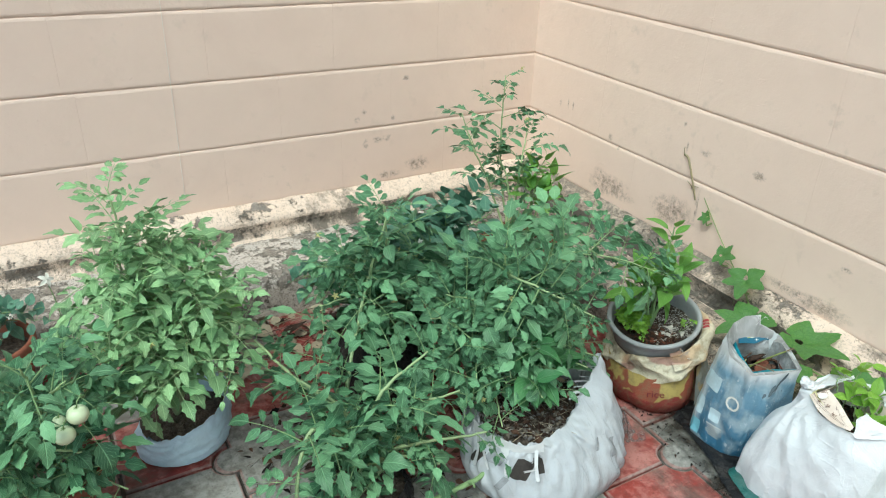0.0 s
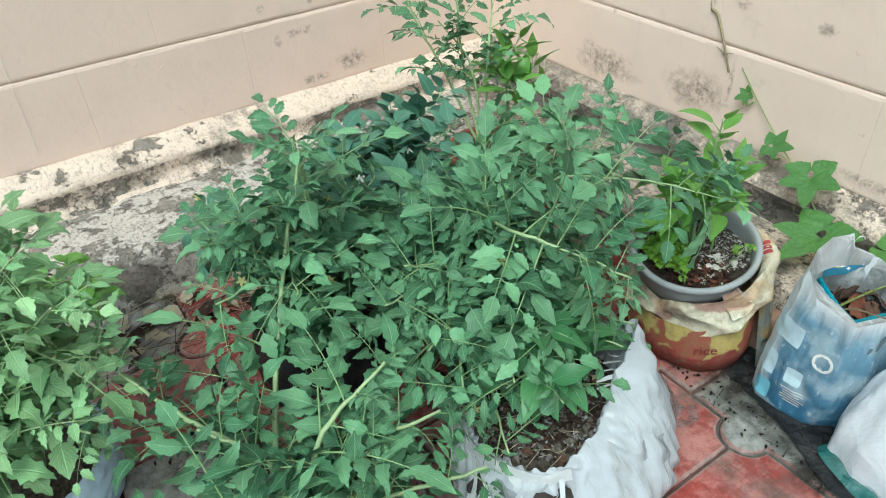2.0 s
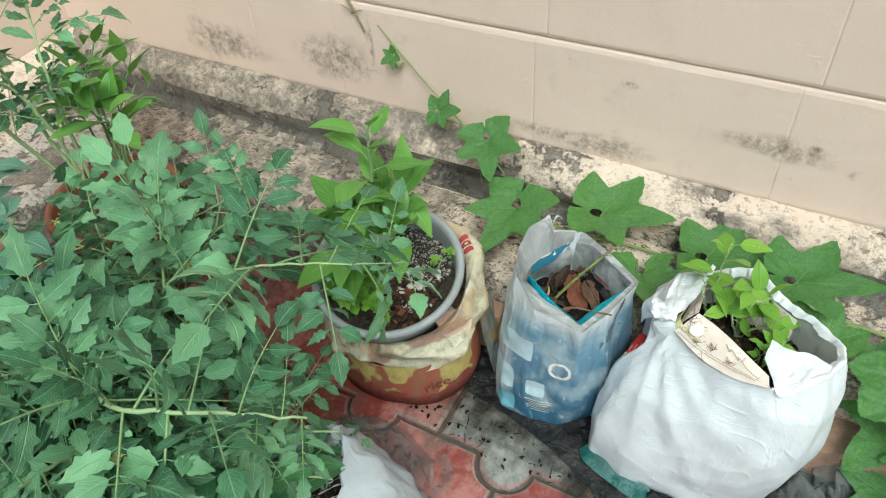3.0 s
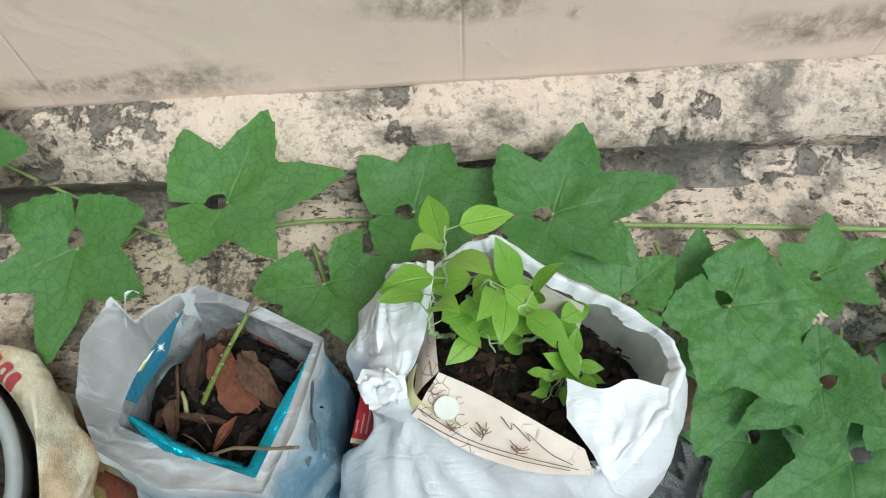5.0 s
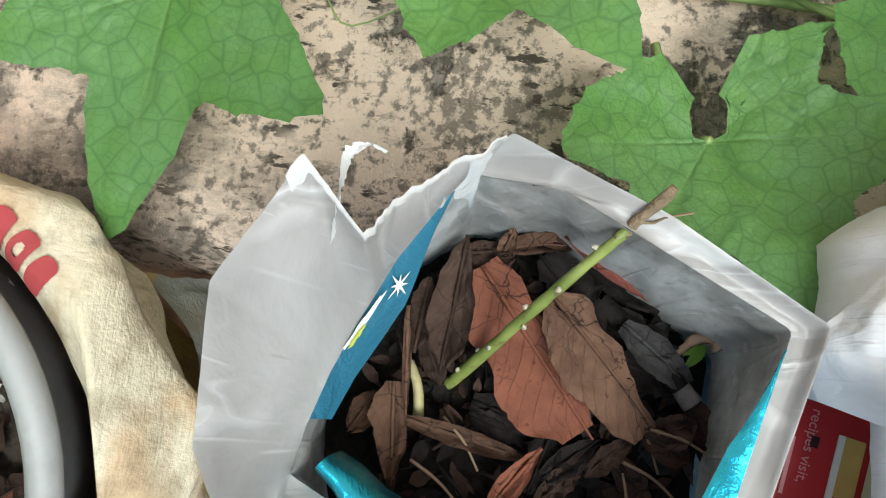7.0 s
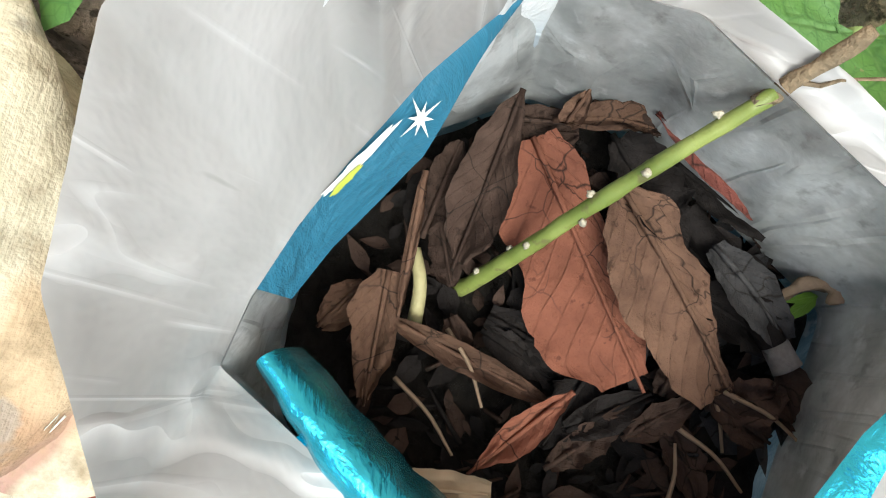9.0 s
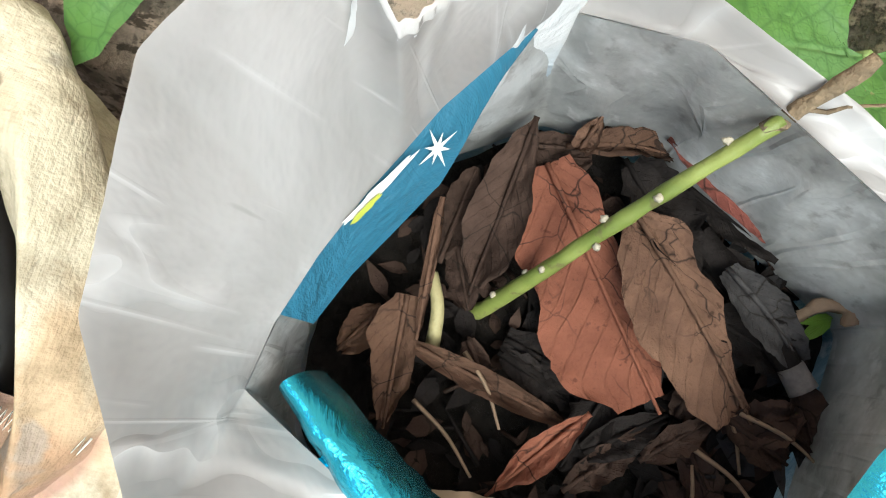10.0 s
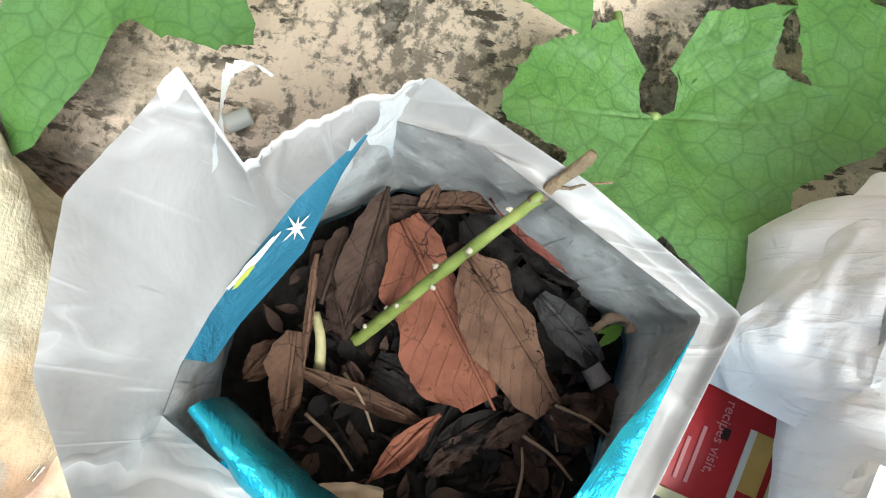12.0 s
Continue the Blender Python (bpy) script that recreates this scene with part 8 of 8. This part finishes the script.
# left tomato in the pale blue bag
plant((-1.525, -0.76, 0.075), "bushy pale green tomato plant in a cloth bag", [(-1.58, -0.73, 0.66), (-1.64, -0.75, 0.54), (-1.48, -0.75, 0.53), (-1.40, -0.75, 0.50), (-1.53, -0.74, 0.58), (-1.36, -0.90, 0.36), (-1.40, -0.88, 0.46), (-1.64, -0.88, 0.45), (-1.53, -0.88, 0.40), (-1.57, -0.95, 0.38), (-1.49, -0.96, 0.35), (-1.66, -0.95, 0.40), (-1.42, -0.96, 0.30), (-1.45, -0.84, 0.50), (-1.60, -0.82, 0.52), (-1.62, -0.90, 0.31), (-1.68, -0.92, 0.31)], "young", 0.85, 0.026, 0.005, 0.22, mat=PALE_STEM, flowers=12)
# the plant with green fruit at the edge
white = thing("flower", (-1.734, -0.489, 0.36), "white five-petalled flower on a thin stalk", "flower")
piece("petals", WHITE_FLOWER, pose(0, 0, 0, 55, 10, 20) @ Matrix.Scale(2.2, 4), white)
bm = bmesh.new()
tube(bm, smooth_path([(0, 0, -0.004), (0.01, 0.01, -0.10), (0.0, 0.03, -0.22)], 10), 0.0012, 0.0016, 5)
part("stalk", bm, GREEN_STEM, white)
fruiting = plant((-1.78, -0.92, 0.12), "sprawling tomato plant with pale green fruit", [(-1.78, -1.00, 0.46), (-1.82, -1.00, 0.32), (-1.72, -1.04, 0.28), (-1.66, -1.04, 0.16), (-1.72, -0.98, 0.40), (-1.88, -0.95, 0.38), (-1.80, -1.10, 0.20), (-1.74, -1.12, 0.12), (-1.92, -1.05, 0.28), (-1.70, -0.90, 0.36)], size=0.85, spacing=0.027, mat=PALE_STEM)
for p, r in (((-1.709, -1.073, 0.388), 0.0185), ((-1.736, -1.073, 0.352), 0.0180), ((-1.741, -1.048, 0.365), 0.012)):
    bm = bmesh.new()
    bmesh.ops.create_uvsphere(bm, u_segments=28, v_segments=18, radius=r)
    for v in bm.verts:
        v.co.z *= 0.88
        v.co.z -= 0.12 * r * math.exp(-(v.co.xy.length / (0.3 * r)) ** 2) * (1 if v.co.z > 0 else 0)
    ft = part("fruit", bm, FRUIT, fruiting, "smooth pale green unripe tomato")
    ft.location = Vector(p) - Vector((-1.78, -0.92, 0.12))
    bm = bmesh.new()
    uvf = bm.loops.layers.uv.new("UVMap")
    for k in range(5):
        a = 6.2832 * k / 5
        blade(bm, uvf, Vector((0, 0, r * 0.80)), Vector((math.cos(a), math.sin(a), 0.1)), Vector((0, 0, 1)), 0.012, 0.003, rows=3, droop=0.8)
    tube(bm, [Vector((0, 0, r * 0.75)), Vector((0.004, 0, r * 1.5)), Vector((0.012, 0.004, r * 2.0))], 0.0014, 0.0012, 5)
    cx = part("calyx", bm, GREEN_STEM, ft)
plant((-1.88, -0.43, 0.16), "low leafy herb in a terracotta pot", [(-1.83, -0.42, 0.25), (-1.76, -0.42, 0.25), (-1.80, -0.46, 0.27), (-1.95, -0.45, 0.27), (-1.90, -0.38, 0.30), (-1.70, -0.46, 0.22), (-1.85, -0.52, 0.24)], "dark", 0.6, 0.012, 0.002, 0.2, name="herb_plant", group="dark plants", flowers=3, flower=WHITE_FLOWER)
plant((-1.369, -0.470, 0.0), "leafy round-leaved herb beside the step", [(-1.419, -0.460, 0.24), (-1.319, -0.490, 0.22), (-1.359, -0.430, 0.25), (-1.369, -0.520, 0.20)], "herb", 0.55, 0.011, 0.0022, 0.3, name="herb_plant", group="dark plants")
# chilli in the grey pot
plant((-0.365, -1.100, 0.185), "upright chilli plant with glossy green leaves", [[(-0.360, -1.100, 0.30), (-0.352, -1.100, 0.40), (-0.345, -1.100, 0.480)], (-0.330, -1.130, 0.36), (-0.392, -1.080, 0.36), (-0.375, -1.150, 0.32), (-0.340, -1.060, 0.38), (-0.405, -1.120, 0.30), (-0.385, -1.050, 0.31), (-0.350, -1.140, 0.30)], "chilli", 0.95, 0.0165, 0.0042, 0.3, name="chilli_plant", group="chilli plants", spread=1.0, rise=0.4, tip_small=0.95)
plant((-0.415, -1.085, 0.178), "patch of tiny round-leaved clover in the pot", [(-0.44 + 0.02 * (k % 4), -1.15 + 0.012 * k, 0.20 + 0.008 * (k % 3)) for k in range(12)], "clover", 0.19, 0.0017, 0.0008, 0.3, name="clover_patch", group="weeds", spread=1.0, rise=0.8)
# chillies in the white carrier bag
plant((-0.258, -1.576, 0.219), "young chilli seedling with bright leaves", [[(-0.248, -1.573, 0.25), (-0.232, -1.571, 0.300), (-0.218, -1.573, 0.335)], (-0.252, -1.562, 0.300)], "bright", 0.60, 0.0115, 0.0022, 0.55, PALE_STEM, "chilli_plant", "chilli plants", spread=1.0, rise=0.35, tip_small=0.95)
plant((-0.272, -1.615, 0.219), "young bushy chilli seedling in the bag", [(-0.262, -1.616, 0.300), (-0.285, -1.640, 0.275), (-0.250, -1.642, 0.290), (-0.292, -1.606, 0.265), (-0.272, -1.652, 0.270), (-0.245, -1.606, 0.280)], "bright", 0.50, 0.0150, 0.0020, 0.45, PALE_STEM, "chilli_plant", "chilli plants", spread=1.0, rise=0.3, tip_small=0.95)
plant((-0.318, -1.652, 0.220), "tiny chilli seedling beside the bag's edge", [(-0.316, -1.652, 0.250), (-0.328, -1.640, 0.244), (-0.31, -1.665, 0.246)], "bright", 0.26, 0.010, 0.0010, 0.3, PALE_STEM, "chilli_plant", "chilli plants", spread=1.0, rise=0.6)
plant((-0.318, -1.160, 0.195), "tiny green seedling in the pot", [(-0.316, -1.162, 0.213), (-0.322, -1.158, 0.211)], "clover", 0.11, 0.005, 0.0007, 0.3, PALE_STEM, "seedling", "weeds", spread=1.0, rise=0.6)
WORN_CHIP = plain("mortar_chip", (0.48, 0.455, 0.40), 0.85, 0.2, 150)
STRAW = plain("straw", (0.34, 0.29, 0.20), 0.8, 0.3)
scraps("leaf_litter", "dry twigs and dark litter on the bag's soil", (-0.295, -1.62), 0.068, 0.090, 0.223, 380, [GREYBROWN, TAN, GREYBROWN, BLACKENED], 8, (0.007, 0.026), 0.3)
scraps("leaf_litter", "pale chips and bark on the pot's soil", (-0.362, -1.108), 0.085, 0.085, 0.190, 260, [GREYBROWN, TAN, GREYBROWN, TAN, RUST], 9, (0.005, 0.018), 0.2)
scraps("leaf_litter", "dry twigs and crumbs on the grow bag's soil", (-0.800, -1.172), 0.130, 0.118, 0.148, 820, [GREYBROWN, GREYBROWN, ASHEN, TAN, ASHEN], 10, (0.006, 0.024), 0.3)
scraps("leaf_litter", "straw and twigs on the grow bag's soil", (-0.800, -1.180), 0.130, 0.110, 0.150, 120, [STRAW, STRAW, GREYBROWN], 31, (0.014, 0.036), 0.85)


def gravel(name, label, centre, spread, z, count, mats, seed, size, slope=(0.0, 0.0), fine=1, flat=0.0):
    rng = random.Random(seed)
    bm = bmesh.new()
    for k in range(count):
        r, a = math.sqrt(rng.random()), rng.uniform(0, 6.2832)
        x, y = spread[0] * r * math.cos(a), spread[1] * r * math.sin(a)
        s = rng.uniform(*size)
        n0 = len(bm.faces)
        g = bmesh.ops.create_icosphere(bm, subdivisions=fine, radius=1.0)
        tilt = (rng.uniform(-25, 25), rng.uniform(-25, 25)) if flat else (rng.uniform(0, 360), rng.uniform(0, 360))
        m = Matrix.Translation((centre[0] + x, centre[1] + y, z + slope[0] * x + slope[1] * y + rng.uniform(-0.001, 0.002))) @ pose(0, 0, 0, *tilt, rng.uniform(0, 360)) @ Matrix.Diagonal((s, s * rng.uniform(0.5, 0.9), s * (flat or rng.uniform(0.25, 0.7)), 1))
        for v in g["verts"]:
            v.co = m @ (v.co * (1 + (0.5 if flat else 0.3) * noise.noise(v.co * 1.6 + Vector((k * 3.7, 0, 0)))))
        bm.faces.ensure_lookup_table()
        mi = rng.randrange(len(mats))
        for f in bm.faces[n0:]:
            f.material_index = mi
    return tagged(part(name, bm, mats, smooth=False), label, "gravel", kind="stuff")


STONE_A = plain("pale_grit", (0.30, 0.29, 0.265), 0.85, 0.25, 200)
STONE_C = plain("white_grit", (0.50, 0.48, 0.43), 0.85, 0.2, 200)
STONE_B = plain("dark_grit", (0.13, 0.12, 0.11), 0.85, 0.3, 200)
gravel("gravel", "fine grey gravel and grit on the pot's soil", (-0.305, -1.115), (0.050, 0.072), 0.198, 1900, [STONE_A, STONE_B, STONE_A, STONE_C], 3, (0.0010, 0.0034), (0.22, 0.08))
gravel("gravel", "pale broken mortar chips on the pot's soil", (-0.350, -1.158), (0.046, 0.034), 0.190, 26, [WORN_CHIP, STONE_C], 4, (0.004, 0.0110), (0.22, 0.08), 2, 0.22)
scraps("leaf_litter", "brown bark shreds on the pot's soil", (-0.385, -1.150), 0.050, 0.048, 0.186, 150, [RUST, GREYBROWN, TAN], 29, (0.008, 0.020), 0.2)
gravel("gravel", "pale crumbs and grit on the grow bag's soil", (-0.800, -1.172), (0.130, 0.118), 0.146, 700, [STONE_B, STONE_B, STONE_B, STONE_A], 6, (0.0015, 0.0070))
scraps("leaf_litter", "fallen dry leaves and twigs on the pavers", (-1.0, -0.95), 0.42, 0.32, 0.002, 420, [GREYBROWN, TAN, BLACKENED], 11, (0.01, 0.035), 0.35)

scraps("dry_grass", "dry grass and straw on the earth by the step", (-1.191, -0.460), 0.26, 0.16, 0.004, 380, [STRAW, STRAW, GREYBROWN], 14, (0.03, 0.09), 0.85)
YELLOW_DRY = dry_material("yellow_dry_leaf", (0.42, 0.30, 0.10), (0.58, 0.46, 0.20))
for (x, y), d, w in (((-1.064, -1.262), (0.03, 0.02), 0.022), ((-1.030, -1.288), (0.02, -0.03), 0.018), ((-0.972, -1.318), (0.03, 0.012), 0.024), ((-1.120, -1.216), (-0.02, 0.03), 0.018), ((-1.085, -1.240), (0.025, -0.012), 0.014), ((-1.000, -1.296), (-0.02, -0.018), 0.014)):
    litter_leaf((x, y), (x + d[0], y + d[1]), w, YELLOW_DRY, "fallen yellowed leaf lying on the pavers", 0.006, 0.004, 0.15, 0.15, seed=x * 50, jag=0.2, name="fallen_leaf", group="fallen leaves on the pavers")
stub = thing("pipe_stub", (-0.215, -1.275, 0.152), "short white plastic pipe end lying on the step", "pipe")
bm = lathe([(0.0033, 0.0), (0.0042, 0.0), (0.0044, 0.001), (0.0044, 0.011), (0.0042, 0.012), (0.0033, 0.012), (0.0033, 0.0)], 24)
part("pipe_wall", bm, plain("grey_pvc", (0.50, 0.50, 0.47), 0.45, 0.1), stub).matrix_local = pose(0, 0, 0.0045, 90, 0, 35)
# black and clear plastic on the ground
mulch = thing("plastic_sheet", (-0.36, -1.50, 0.004), "crumpled black plastic sheet under the bags", "sheet")
OM = -Vector((-0.36, -1.50, 0.004))
sheet("film", [(-0.385, -1.25, 0.006), (-0.405, -1.34, 0.010), (-0.430, -1.42, 0.012), (-0.470, -1.52, 0.010), (-0.455, -1.66, 0.010), (-0.43, -1.78, 0.006)], [(-0.26, -1.22, 0.006), (-0.26, -1.35, 0.006), (-0.26, -1.50, 0.006), (-0.26, -1.65, 0.006), (-0.26, -1.80, 0.006), (-0.255, -1.88, 0.006)], BLACK_FILM, mulch, OM, 0.006, 130, 50, 4.0)
scraps("leaf_litter", "damp dirt crumbs and leaf scraps on the pavers", (-0.40, -1.38), 0.085, 0.26, 0.003, 260, [BLACKENED, GREYBROWN, BLACKENED], 17, (0.003, 0.012), 0.3)
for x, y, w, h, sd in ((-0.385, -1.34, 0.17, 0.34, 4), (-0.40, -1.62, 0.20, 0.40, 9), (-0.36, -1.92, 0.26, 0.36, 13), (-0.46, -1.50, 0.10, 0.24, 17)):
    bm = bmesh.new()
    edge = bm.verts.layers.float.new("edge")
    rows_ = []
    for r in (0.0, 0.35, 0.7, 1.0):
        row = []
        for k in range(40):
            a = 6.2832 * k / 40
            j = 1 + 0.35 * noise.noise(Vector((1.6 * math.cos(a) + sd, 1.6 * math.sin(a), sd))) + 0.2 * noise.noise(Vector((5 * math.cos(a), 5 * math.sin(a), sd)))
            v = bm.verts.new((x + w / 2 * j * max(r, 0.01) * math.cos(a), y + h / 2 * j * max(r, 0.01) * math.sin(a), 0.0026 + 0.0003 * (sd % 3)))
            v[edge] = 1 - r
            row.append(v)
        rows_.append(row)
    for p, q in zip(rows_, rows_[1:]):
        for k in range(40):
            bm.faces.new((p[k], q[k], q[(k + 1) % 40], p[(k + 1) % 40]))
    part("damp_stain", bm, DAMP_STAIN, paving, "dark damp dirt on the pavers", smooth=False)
green_rag = thing("plastic_scrap", (-0.43, -1.47, 0.012), "scrap of teal green plastic under the white bag", "scrap")
sheet("film", [(-0.41, -1.455, 0.012), (-0.43, -1.470, 0.018), (-0.445, -1.52, 0.012), (-0.455, -1.57, 0.010)], [(-0.39, -1.48, 0.04), (-0.405, -1.49, 0.035), (-0.425, -1.53, 0.026), (-0.43, -1.57, 0.02)], film("teal_film", (0.03, 0.13, 0.115), 0.4, 0.15, 0.8, 30, 0.3), green_rag, Vector((0.43, 1.47, -0.012)), 0.006, 24, 8, 2.0)
clear = thing("clear_bag", (-0.37, -1.80, 0.005), "flattened dusty clear plastic bag beside the white bag", "bag")
OL = Vector((0.37, 1.80, -0.005))
sheet("film", [(-0.40, -1.73, 0.012), (-0.43, -1.78, 0.03), (-0.38, -1.86, 0.015)], [(-0.27, -1.76, 0.07), (-0.28, -1.81, 0.09), (-0.27, -1.86, 0.06)], CLEAR_GREY, clear, OL, 0.032, 60, 40, 7.0)
sheet("open_mouth", [(-0.40, -1.72, 0.014), (-0.425, -1.745, 0.020), (-0.43, -1.78, 0.026)], [(-0.41, -1.715, 0.030), (-0.440, -1.745, 0.036), (-0.445, -1.785, 0.030)], CLEAR_GREY, clear, OL, 0.010, 30, 10, 2.0, "curled open edge of the clear film")
clear = thing("clear_bag", (-0.56, -1.19, 0.01), "crumpled clear plastic bag beside the grow bag", "bag")
OL = Vector((0.56, 1.19, -0.01))
sheet("film", [(-0.520, -1.08, 0.012), (-0.500, -1.17, 0.020), (-0.525, -1.27, 0.010)], [(-0.625, -1.09, 0.12), (-0.600, -1.19, 0.11), (-0.615, -1.28, 0.07)], CLEAR_GREY, clear, OL, 0.020, 50, 30, 3.0)
sheet("open_mouth", [(-0.520, -1.26, 0.010), (-0.545, -1.285, 0.020), (-0.60, -1.29, 0.05)], [(-0.510, -1.275, 0.022), (-0.540, -1.305, 0.030), (-0.60, -1.305, 0.05)], CLEAR_GREY, clear, OL, 0.010, 30, 10, 5.0, "curled open edge of the clear film")
# broken bricks against the step
BRICK = plain("old_brick", (0.36, 0.22, 0.15), 0.9, 0.25, 18, 0.7, 0.008, sheen_dirt=0.6)


def brick(at, size, turn, label):
    ob = thing("brick", at, label, "brick", "broken bricks", turn)
    bm = bmesh.new()
    box(bm, (-size[0] / 2, -size[1] / 2, 0), (size[0] / 2, size[1] / 2, size[2]), 0.006)
    bmesh.ops.subdivide_edges(bm, edges=bm.edges, cuts=3, use_grid_fill=True)
    for v in bm.verts:
        v.co += Vector((1, 1, 1)) * 0.005 * noise.noise(v.co * 35 + Vector(at))
    part("brick_body", bm, BRICK, ob)


brick((-0.26, -1.80, 0.03), (0.10, 0.16, 0.065), 8, "weathered red-brown brick leaning on the step")
brick((-0.24, -1.98, 0.0), (0.10, 0.18, 0.07), -6, "weathered red-brown brick at the step's foot")
brick((-0.245, -1.20, 0.0), (0.09, 0.12, 0.10), 4, "broken pinkish brick beside the sack")
